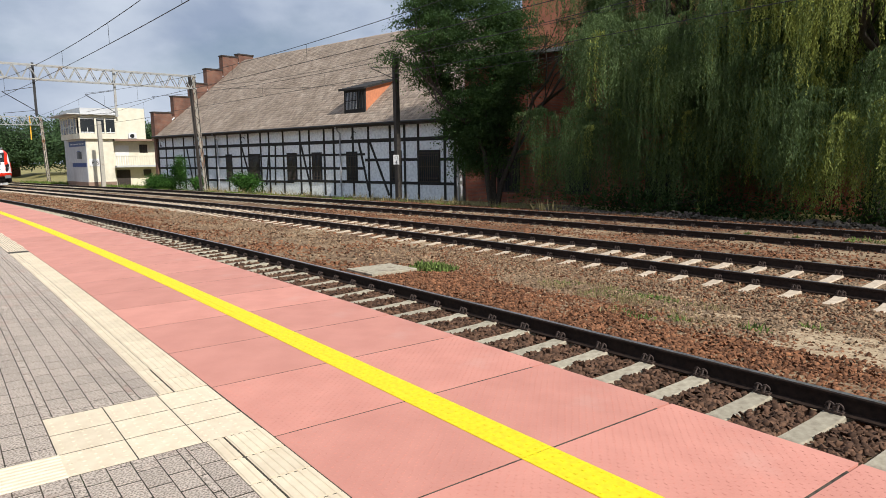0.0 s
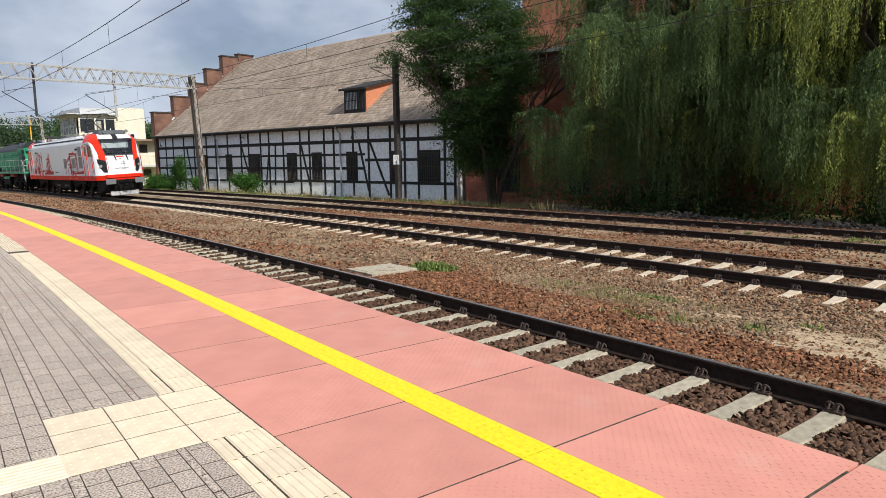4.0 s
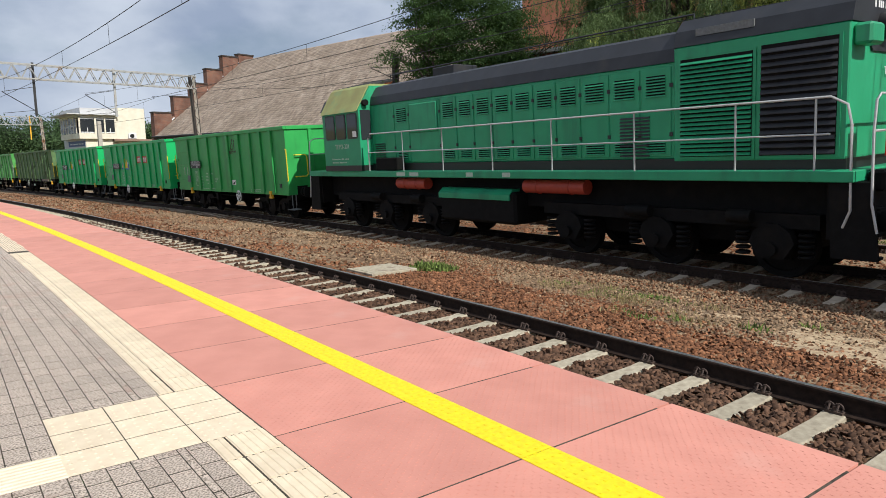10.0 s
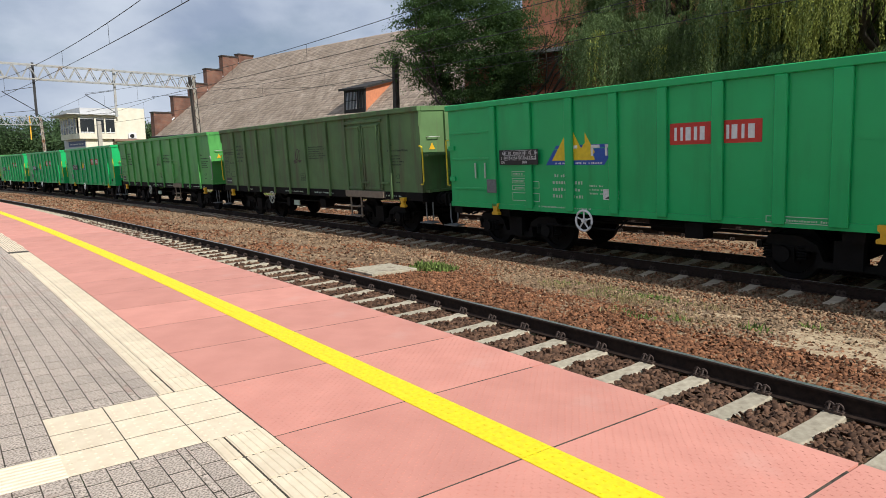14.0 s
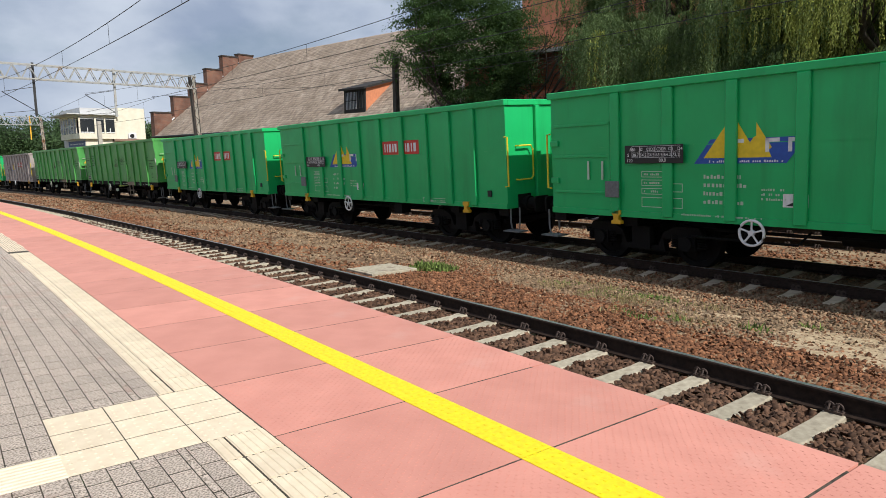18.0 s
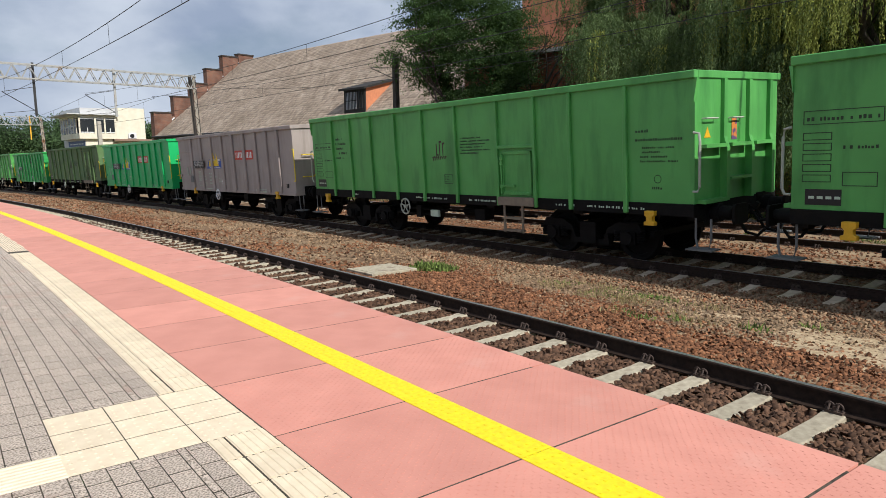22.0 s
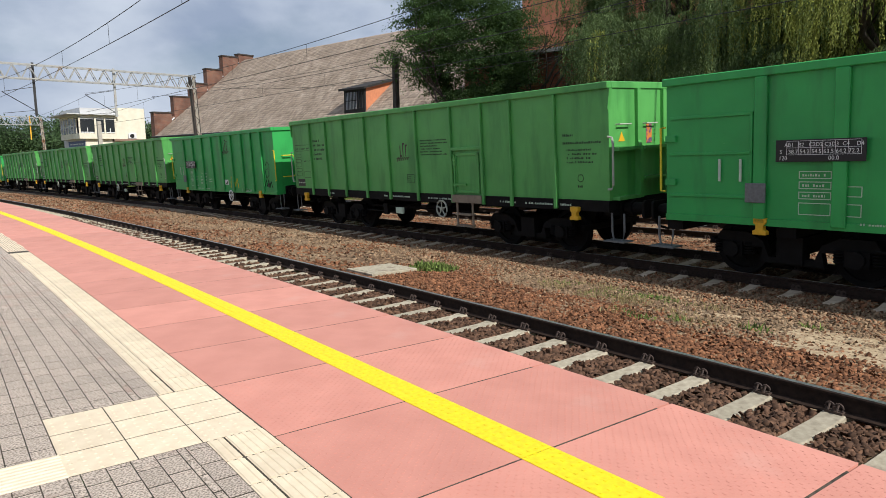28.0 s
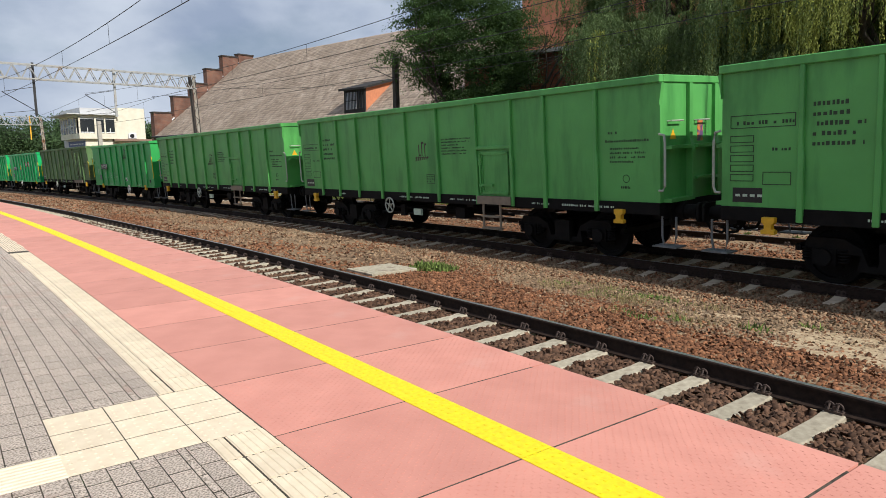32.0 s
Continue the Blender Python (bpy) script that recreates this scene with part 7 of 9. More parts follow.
def scatter_stones():
    gen = np.random.default_rng(11)

    def field(label, m, s0, s1, l0, l1, per, size, lift=0.0, keep=None):
        n = int((s1 - s0) * (l1 - l0) * per)
        s, a = gen.uniform(s0, s1, n), gen.uniform(l0, l1, n)
        if keep is not None:
            k = keep(s, a, gen)
            s, a = s[k], a[k]
        p = on_many(s, a, bed_z(a) + lift + gen.uniform(-0.012, 0.022, len(s)))
        ob = part("ballast_stones", stones("ballast_stones", p, size, m, gen), None, BED, label)
        tagged(ob, kind="stuff")

    def pale(s, a):
        f = np.array([noise.noise((x * 0.35, y * 0.55, 1.0)) for x, y in zip(s, a)])
        return f + 0.45 * (a > -3.7) - 0.35 * (a < -4.2) + 0.3 * (a > 2.0)

    def clear(s, a, g):
        """Leave the platform track's sleepers bare."""
        q = 0.597 / (1 + K0 * -6.6)
        return np.abs((s + 2.357 + q / 2) % q - q / 2) > 0.112

    def clear2(s, a, g):
        return (np.abs((s + 4.459 + 0.3335) % 0.667 - 0.3335) > 0.13) | (np.abs(a) > 1.32)

    # dark stones in the platform track, red and pale ones beyond it
    field("dark brown ballast stones", M_STONE_D, -12, 1.5, -7.75, -5.98, 1150, 0.029, 0.036, clear)
    field("reddish brown ballast stones", M_STONE, -12, 2.0, -5.85, -2.2, 1000, 0.0255, 0.004, lambda s, a, g: pale(s, a) < 0.1 + g.normal(size=len(s)) * 0.22)
    field("pale dusty ballast stones", M_STONE_G, -12, 2.0, -5.6, -1.35, 700, 0.021, 0.004, lambda s, a, g: pale(s, a) > 0.02 + g.normal(size=len(s)) * 0.22)
    field("reddish brown ballast stones", M_STONE, -34, -12, -5.85, -1.35, 120, 0.042, 0, lambda s, a, g: pale(s, a) < 0.1 + g.normal(size=len(s)) * 0.22)
    field("pale dusty ballast stones", M_STONE_G, -34, -12, -5.6, -1.35, 100, 0.04, 0, lambda s, a, g: pale(s, a) > 0.0 + g.normal(size=len(s)) * 0.25)
    field("dark brown ballast stones", M_STONE_D, -34, -12, -7.4, -5.98, 190, 0.042, 0.024, clear)
    field("reddish brown ballast stones", M_STONE, -75, -34, -5.85, -1.35, 26, 0.06)
    field("pale dusty ballast stones", M_STONE_G, -75, -34, -5.85, -1.35, 22, 0.06)
    field("pale dusty ballast stones", M_STONE_G, -14, 2, -2.6, -0.85, 520, 0.025, 0.012, clear2)
    field("reddish brown ballast stones", M_STONE, -14, 2, -2.6, -0.85, 240, 0.025, 0.012, clear2)
    field("pale dusty ballast stones", M_STONE_G, -30, 2, -0.65, 0.65, 260, 0.03, 0.0, clear2)
    field("reddish brown ballast stones", M_STONE, -30, 2, -1.3, 3.6, 90, 0.036, -0.01, clear2)
    field("reddish brown ballast stones", M_STONE, -30, 2, 1.2, 8.6, 75, 0.03, -0.008)
    field("dark brown ballast stones", M_STONE_D, -30, 2, 2.5, 8.6, 60, 0.03, -0.008)


scatter_stones()


def cover_slab():
    ob = thing("concrete_cover", "weathered square concrete cover lying in the ballast", "cover slab", at=set_at(-11.45, -4.6, -0.06))
    me = Mesh()
    me.box(-0.48, 0.48, -0.52, 0.52, -0.1, 0.07)
    me.box(-0.4, 0.4, -0.44, 0.44, 0.0695, 0.078)
    part("slab", me, M_SLEEPER_D, ob, bevel=0.015)


cover_slab()


def sand_patch():
    """A low uneven sheet of pale sand and dust spilled between the tracks."""
    vs, fs, n, k = [], [], 70, 30
    for i in range(n + 1):
        for j in range(k + 1):
            s, a = -7.4 + 9.0 * i / n, -4.55 + 2.75 * j / k
            u, w = (s + 2.2) / 2.0, (a + 3.55) / 0.8
            main = 1 - u * u - w * w
            tail = 0.1 - ((s + 5.6) / 1.9) ** 2 - ((a + 3.1) / 0.55) ** 2
            rim = max(main, tail) + 0.9 * noise.noise((s * 1.1, a * 1.6, 2.0)) + 0.55 * noise.noise((s * 3.2, a * 3.6, 2.0)) + 0.3 * noise.noise((s * 9, a * 9, 4.0))
            vs.append(on(s, a, float(cant_z(a)) + max(-0.06, min(0.03, 0.055 * rim)) + 0.014 * noise.noise((s * 6, a * 6, 1.0)) + 0.009 * noise.noise((s * 19, a * 19, 1.0))))
    for i in range(n):
        for j in range(k):
            fs.append((i * (k + 1) + j, i * (k + 1) + j + 1, (i + 1) * (k + 1) + j + 1, (i + 1) * (k + 1) + j)[::-1])
    tagged(part("sand_patch", Mesh().add(vs, fs), M_SAND, None, smooth=True), "pale sand spilled over the ballast", "sand", kind="structure")


sand_patch()


def blades(name, label, spots, count, height, m, gen, kind_="stuff", category="grass", thin=0.006):
    """Tufts of upright blades."""
    p = []
    for s, a, r in spots:
        k = max(6, int(count * r))
        rr = np.sqrt(gen.uniform(0, 1, k)) * r
        th = gen.uniform(0, 6.283, k)
        ss, aa = s + rr * np.cos(th) * 1.5, a + rr * np.sin(th)
        p.append(on_many(ss, aa, bed_z(aa) - 0.01 - np.maximum(aa - 7.4, 0) * 0.12))
    p = np.concatenate(p)
    n = len(p)
    lean = gen.normal(size=(n, 3)) * 0.35
    lean[:, 2] = 1
    d = unit(lean)
    h = height * gen.uniform(0.4, 1.2, (n, 1))
    u = unit(np.cross(d, gen.normal(size=(n, 3)))) * thin
    bend = gen.normal(size=(n, 3)) * 0.25 * h
    v = np.stack([p - u, p + u, p + d * h * 0.6 + u * 0.8 + bend * 0.3, p + d * h + bend, p + d * h * 0.6 - u * 0.8 + bend * 0.3], 1)
    me = many(name, v, [(0, 1, 2, 3, 4)], [m])
    return tagged(new(name, me), label, category, kind=kind_)


gen5 = np.random.default_rng(5)
blades("weed_patch", "bright green weeds beside the concrete cover", [(-11.0, -3.75, 0.32), (-10.8, -3.6, 0.25), (-11.2, -3.62, 0.25)], 1200, 0.12, M_WEED, gen5, thin=0.026)
blades("grass_tufts", "thin dry grass growing in the ballast", [(-6.5 + gen5.normal() * 1.2, -3.2 + gen5.normal() * 0.35, 0.22) for _ in range(16)], 420, 0.09, M_DRY, gen5)
blades("grass_tufts", "thin green grass growing in the ballast", [(-6.9 + gen5.normal() * 0.9, -2.9 + gen5.normal() * 0.25, 0.2) for _ in range(12)], 520, 0.055, M_WEED, gen5, thin=0.008)
blades("grass_tufts", "green weeds among the stones", [(-5.6, -4.15, 0.14), (-5.2, -3.9, 0.12), (-4.3, -3.6, 0.14), (-3.9, -3.0, 0.12), (-6.0, -4.0, 0.1)], 500, 0.08, M_WEED, gen5, thin=0.012)
blades("grass_tufts", "green weeds between the far rails", [(-6.5 + 0.5 * i, 5.0 + gen5.normal() * 0.2, 0.18) for i in range(7)] + [(-9 + 1.2 * i, 4.9, 0.07) for i in range(3)], 420, 0.09, M_WEED, gen5, thin=0.012)
blades("grass_strip", "rough green grass along the far track", [(s, 8.7 + gen5.normal() * 0.6, 0.5) for s in np.arange(-75, -14, 0.7)], 240, 0.16, M_GRASS, gen5, thin=0.014)
blades("grass_strip", "tall dry grass along the old building", [(s, 10.6 + gen5.normal() * 1.0, 0.7) for s in np.arange(-60, -18, 0.6)], 170, 0.5, M_DRY, gen5, thin=0.014)
blades("grass_strip", "tall green weeds along the old building", [(s, 12.9 + gen5.normal() * 0.5, 0.5) for s in np.arange(-62, -22, 0.8)], 150, 0.5, M_GRASS, gen5, thin=0.018)
blades("grass_field", "pale dry grass beside the far tracks", [(s, 9.5 + gen5.uniform(0, 9), 1.6) for s in np.arange(-150, -76, 0.7)], 120, 0.5, M_DRY, gen5, thin=0.03)
blades("grass_field", "rough green grass beside the far tracks", [(s, 8.5 + gen5.uniform(0, 3), 1.4) for s in np.arange(-120, -62, 0.7)], 150, 0.4, M_GRASS, gen5, thin=0.03)


def rubble():
    gen = np.random.default_rng(21)
    n = 2600
    s, a = gen.uniform(-20, 3, n), 8.7 + gen.normal(size=n) * 0.55
    h = 0.05 + 0.35 * np.exp(-((a - 8.8) / 0.5) ** 2) * (0.6 + 0.5 * np.sin(s * 1.3)) * gen.uniform(0.0, 1, n)
    tagged(part("rubble", stones("rubble", on_many(s, a, h * 0.6), 0.075, mat("rubble_grey", (0.2, 0.165, 0.13), (0.1, 0.08, 0.065), 0.95, 0, 6, bump=0.4, island=0.4), gen), None, None), "low heap of grey rubble and dead twigs", "rubble", kind="stuff")


rubble()


# ---- half-timbered goods building ----
def brick_mat(name, c1, c2, mortar, scale):
    m = mat(name, c1, c2, 0.92, 0, 5)
    n, l = m.node_tree.nodes, m.node_tree.links
    b = n["Principled BSDF"]
    tc = n.new("ShaderNodeTexCoord")
    sep, comb = n.new("ShaderNodeSeparateXYZ"), n.new("ShaderNodeCombineXYZ")
    l.new(tc.outputs["Object"], sep.inputs[0])
    add = n.new("ShaderNodeMath")
    l.new(sep.outputs[0], add.inputs[0])
    l.new(sep.outputs[1], add.inputs[1])
    l.new(add.outputs[0], comb.inputs[0])
    l.new(sep.outputs[2], comb.inputs[1])
    bt = n.new("ShaderNodeTexBrick")
    bt.inputs["Scale"].default_value = 1.0
    bt.inputs["Brick Width"].default_value, bt.inputs["Row Height"].default_value, bt.inputs["Mortar Size"].default_value = 0.26, 0.08, 0.011
    bt.inputs["Color1"].default_value, bt.inputs["Color2"].default_value, bt.inputs["Mortar"].default_value = (*c1, 1), (*c2, 1), (*mortar, 1)
    l.new(comb.outputs[0], bt.inputs["Vector"])
    nz = n.new("ShaderNodeTexNoise")
    nz.inputs["Scale"].default_value, nz.inputs["Detail"].default_value = 0.9, 7.0
    l.new(tc.outputs["Object"], nz.inputs["Vector"])
    mx = n.new("ShaderNodeMix")
    mx.data_type, mx.blend_type = "RGBA", "MULTIPLY"
    mx.inputs[0].default_value = 0.75
    rp = n.new("ShaderNodeValToRGB")
    rp.color_ramp.elements[0].position, rp.color_ramp.elements[1].position = 0.35, 0.65
    rp.color_ramp.elements[0].color = (0.42, 0.4, 0.42, 1)
    l.new(nz.outputs["Fac"], rp.inputs[0])
    l.new(bt.outputs["Color"], mx.inputs[6])
    l.new(rp.outputs[0], mx.inputs[7])
    l.new(mx.outputs[2], b.inputs["Base Color"])
    bp = n.new("ShaderNodeBump")
    bp.inputs["Strength"].default_value, bp.inputs["Distance"].default_value = 0.6, 0.01
    l.new(bt.outputs["Fac"], bp.inputs["Height"])
    bp.invert = True
    l.new(bp.outputs[0], b.inputs["Normal"])
    return m


M_BWALL = brick_mat("old_red_brickwork", (0.46, 0.125, 0.065), (0.34, 0.09, 0.055), (0.22, 0.15, 0.12), 1)
M_GABLE = brick_mat("brown_red_brickwork", (0.27, 0.115, 0.07), (0.2, 0.085, 0.055), (0.22, 0.17, 0.14), 1)
HOUSE = Matrix(((0.97702, -0.21316, 0, -31.97), (0.21316, 0.97702, 0, 24.57), (0, 0, 1, -0.37), (0, 0, 0, 1)))


def roof_z(w):
    return 4.78 + (w + 0.45) * 0.797


def house():
    ob = thing("goods_shed", "long half-timbered white building with a brown tiled roof", "building", at=HOUSE)
    for box_ in ((-37.2, 0.0, 0.0, 0.25), (-0.25, 0.0, 0.25, 19.3), (-37.2, -36.95, 0.25, 19.3), (-36.95, -0.25, 19.05, 19.3)):
        part("wall", Mesh().box(*box_, -0.3, 4.9), M_PLASTER, ob, "rough white plastered wall panels")
    posts = [-37.15, -35.7, -34.3, -32.31, -30.5, -28.4, -26.9, -25.0, -23.0, -21.9, -20.2, -19.06, -17.2, -15.1, -14.0, -12.3, -11.24, -9.2, -7.64, -5.58, -4.27, -3.07, -0.88, -0.07]
    wins = [(-3.1, -1.25), (-5.52, -4.54), (-9.92, -8.78), (-13.74, -12.61), (-16.77, -15.56), (-21.95, -20.36), (-25.34, -24.4), (-29.2, -28.3)]
    for x in posts:
        p = Mesh()
        p.box(x - 0.1, x + 0.1, -0.03, 0.0, -0.1, 4.8)
        part("timber_post", p, M_TIMBER, ob, bevel=0.01)

    def beam(x0, x1, z, h=0.2):
        xs = [x0]
        for a, b in sorted(wins):
            if z < 2.8 and z > 0.95 and a < x1 and b > x0:
                xs += [max(a, x0), min(b, x1)]
        xs.append(x1)
        for a, b in zip(xs[::2], xs[1::2]):
            if b - a > 0.05:
                p = Mesh()
                p.box(a, b, -0.034, -0.002, z, z + h)
                part("timber_rail", p, M_TIMBER, ob, bevel=0.01)

    beam(-37.2, 0, 4.72, 0.22)
    beam(-37.2, 0, 3.52, 0.24)
    beam(-8, 0, 2.28, 0.18)
    beam(-37.2, -8, 1.72, 0.18)
    beam(-37.2, -8, 2.68, 0.15)
    beam(-16, 0, 0.8, 0.18)
    beam(-37.2, -16, 0.7, 0.18)
    for (x0, z0), (x1, z1) in (((-7.5, 3.55), (-5.75, 0.05)), ((-8.6, 3.55), (-7.7, 0.3)), ((-22.9, 3.55), (-21.8, 0.8)), ((-19.0, 3.55), (-19.6, 0.5)), ((-15.0, 3.55), (-14.0, 0.4)), ((-31.8, 3.55), (-31.0, 0.5)), ((-18.2, 3.55), (-18.4, 0.5))):
        p = Mesh()
        d = Vector((x1 - x0, z1 - z0)).normalized()
        n = (-d.y * 0.09, d.x * 0.09)
        p.prism([(x0 + n[0], z0 + n[1]), (x0 - n[0], z0 - n[1]), (x1 - n[0], z1 - n[1]), (x1 + n[0], z1 + n[1])], -0.026, 0.0, "y")
        part("timber_brace", p, M_TIMBER, ob)
    for a, b in wins:
        w = part("window", Mesh().box(a + 0.05, b - 0.05, -0.02, 0.02, 0.95, 2.82), M_DARKWOOD, ob, "dark boarded window behind iron bars")
        g = Mesh()
        g.box(a + 0.14, b - 0.14, -0.026, -0.0205, 1.05, 2.72)
        part("pane", g, M_GLASS, w)
        k = int((b - a) / 0.17)
        for i in range(k):
            x = a + 0.14 + (b - a - 0.28) * i / (k - 1)
            part("window_bar", Mesh().cyl((x, -0.07, 0.98), (x, -0.07, 2.8), 0.022, 5), M_DARKWOOD, w)
        for z in (1.2, 1.9, 2.6):
            part("cross_bar", Mesh().box(a + 0.06, b - 0.06, -0.09, -0.06, z, z + 0.05), M_DARKWOOD, w)
        fr = Mesh()
        for x in (a, b - 0.1):
            fr.box(x, x + 0.1, -0.04, 0.0, 0.88, 2.9)
        fr.box(a, b, -0.045, 0.0, 2.82, 2.95)
        fr.box(a, b, -0.06, 0.0, 0.84, 0.95)
        part("window_frame", fr, M_TIMBER, w)
    roof = Mesh()
    prof = [(-0.5, roof_z(-0.5)), (9.65, roof_z(9.65)), (19.8, roof_z(-0.5)), (19.8, roof_z(-0.5) - 0.15), (9.65, roof_z(9.65) - 0.2), (-0.5, roof_z(-0.5) - 0.15)]
    roof.prism([(w, z - 0.06) for w, z in prof], -37.0, 0.5, "x")
    rf = part("roof", roof, M_DARKWOOD, ob, "steep roof with mottled brown tiles")
    gen = np.random.default_rng(9)
    rows, cols = 44, 170
    ii, jj = np.meshgrid(np.arange(rows), np.arange(cols), indexing="ij")
    ii, jj = ii.ravel(), jj.ravel()
    w0 = -0.5 + ii * 10.15 / rows
    x0 = -37.0 + (jj + 0.5 * (ii % 2)) * 37.5 / cols
    x1 = np.minimum(x0 + 37.5 / cols - 0.012, 0.5)
    w1 = w0 + 10.15 / rows + 0.04
    lift = 0.035 + gen.uniform(0, 0.02, len(ii))
    z0, z1 = 4.78 + (w0 + 0.45) * 0.797 + lift - 0.06, 4.78 + (w1 + 0.45) * 0.797 + 0.012 - 0.06
    v = np.stack([np.stack([x0, w0, z0 - 0.03], 1), np.stack([x1, w0, z0 - 0.03], 1), np.stack([x1, w0, z0], 1), np.stack([x0, w0, z0], 1), np.stack([x1, w1, z1], 1), np.stack([x0, w1, z1], 1)], 1)
    tl = part("roof_tiles", many("roof_tiles", v, [(0, 1, 2, 3), (3, 2, 4, 5)], [M_TILE]), None, rf, "overlapping flat brown tiles")
    tagged(tl, kind="stuff")
    gut = Mesh()
    gut.tube([(-37.2, -0.58, 4.72), (0.6, -0.58, 4.72)], 0.08, 8)
    part("gutter", gut, M_BLACK, ob)
    for x, z1 in ((-10.4, 4.65), (0.3, 4.7), (-26.4, 4.65)):
        dp = Mesh()
        dp.tube([(x, -0.58, z1), (x, -0.14, z1 - 0.45), (x, -0.14, -0.1)], 0.06, 8)
        part("downpipe", dp, M_ZINC, ob, "pale zinc downpipe")
    # stepped brick gable
    gab = Mesh()
    gab.prism([(-0.2, -0.2), (-0.2, roof_z(-0.2) + 0.25), (9.65, roof_z(9.65) + 0.25), (19.5, roof_z(-0.2) + 0.25), (19.5, -0.2)], -37.6, -37.21, "x")
    g = part("gable_wall", gab, M_GABLE, ob, "red brick gable with stepped piers")
    edge = Mesh()
    edge.prism([(-0.25, roof_z(-0.25) + 0.02), (-0.25, roof_z(-0.25) + 0.12), (9.65, roof_z(9.65) + 0.12), (9.65, roof_z(9.65) + 0.02)], -37.205, -37.08, "x")
    part("verge_mortar", edge, M_PLASTER, ob, "pale mortar along the verge")
    for w, z in ((-0.3, 7.0), (1.75, 8.6), (3.6, 10.0), (5.4, 11.5), (7.25, 12.95), (9.1, 13.3)):
        p = Mesh()
        p.box(-37.75, -37.05, w, w + 1.75, roof_z(w) - 0.5, z)
        pr = part("gable_step", p, M_GABLE, g, bevel=0.01)
        c = Mesh()
        c.box(-37.82, -36.98, w - 0.06, w + 1.8, z, z + 0.12)
        part("gable_coping", c, M_DARKWOOD, g)
    # dormer
    dm = Mesh()
    dm.prism([(0.75, roof_z(0.75) - 0.1), (0.75, 7.2), (3.9, 8.0), (3.9, 7.9)], -8.72, -8.6, "x")
    dm.prism([(0.75, roof_z(0.75) - 0.1), (0.75, 7.2), (3.9, 8.0), (3.9, 7.9)], -10.7, -10.58, "x")
    d = part("dormer", dm, M_ORANGE, ob, "dormer with orange cheeks and dark shutters")
    df = Mesh()
    df.box(-10.72, -8.58, 0.62, 0.75, 5.55, 7.25)
    part("dormer_front", df, M_TIMBER, d)
    for x0, x1 in ((-10.5, -9.98), (-9.9, -9.38), (-9.3, -8.8)):
        p = Mesh()
        p.box(x0, x1, 0.6, 0.62, 5.85, 7.0)
        pn = part("dormer_pane", p, M_GLASS, d)
        for i in range(4):
            x = x0 + (x1 - x0) * (i + 0.2) / 3.4
            part("dormer_bar", Mesh().box(x, x + 0.04, 0.57, 0.6, 5.85, 7.0), M_ZINC if x0 < -9.5 else M_TIMBER, pn)
        part("cross_bar", Mesh().box(x0, x1, 0.565, 0.57, 6.4, 6.46), M_TIMBER, pn)
    dr = Mesh()
    dr.prism([(0.35, 7.12), (4.3, 8.12), (4.3, 8.24), (0.35, 7.26)], -11.0, -8.35, "x")
    part("dormer_roof", dr, M_TIMBER, d)
    for x in (-8.9, -22.4, -36.0):
        lp = Mesh()
        lp.tube([(x, 0, 4.2), (x, -0.25, 4.35), (x, -0.35, 4.15), (x, -0.35, 3.95)], 0.025, 6)
        lp.cyl((x, -0.35, 4.0), (x, -0.35, 3.82), 0.04, 8, 0.12)
        part("wall_lamp", lp, M_BLACK, ob, "small swan-neck wall lamp")


house()


def brick_building():
    ob = thing("brick_building", "tall old red brick building behind the trees", "building", at=HOUSE @ Matrix.Translation((0.3, 0.5, 0)))
    w = Mesh()
    w.box(0.0, 34.0, 0.0, 12.0, -0.3, 7.9)
    part("wall", w, M_BWALL, ob, "weathered red brick wall")
    r = Mesh()
    r.prism([(-0.35, 7.9), (-0.35, 8.1), (6.0, 8.7), (6.0, 7.9)], -0.3, 34.2, "x")
    part("roof", r, M_ZINC, ob, "flat grey metal roof edge")
    up = Mesh()
    up.box(0.2, 33.0, 5.6, 14.0, 8.0, 15.0)
    part("upper_storey", up, mat("orange_brick", (0.44, 0.17, 0.095), (0.34, 0.13, 0.075), 0.9, 0, 3), ob, "orange brick upper storey set back")
    for a, b in ((2.4, 3.95), (6.9, 8.4), (11.4, 12.9)):
        p = Mesh()
        p.box(a, b, -0.05, 0.0, 0.45, 2.5)
        win = part("window", p, M_DARKWOOD, ob, "dark barred window")
        for i in range(3):
            g = Mesh()
            g.box(a + 0.12 + 0.46 * i, a + 0.5 + 0.46 * i, -0.056, -0.0505, 0.55, 2.4)
            part("pane", g, M_GLASS, win)
        s = Mesh()
        s.box(a - 0.1, b + 0.1, -0.12, 0.0, 0.32, 0.45)
        part("sill", s, M_BWALL, win)
        for i in range(9):
            part("window_bar", Mesh().cyl((a + 0.1 + 0.17 * i, -0.1, 0.5), (a + 0.1 + 0.17 * i, -0.1, 2.45), 0.018, 5), M_BLACK, win)


brick_building()


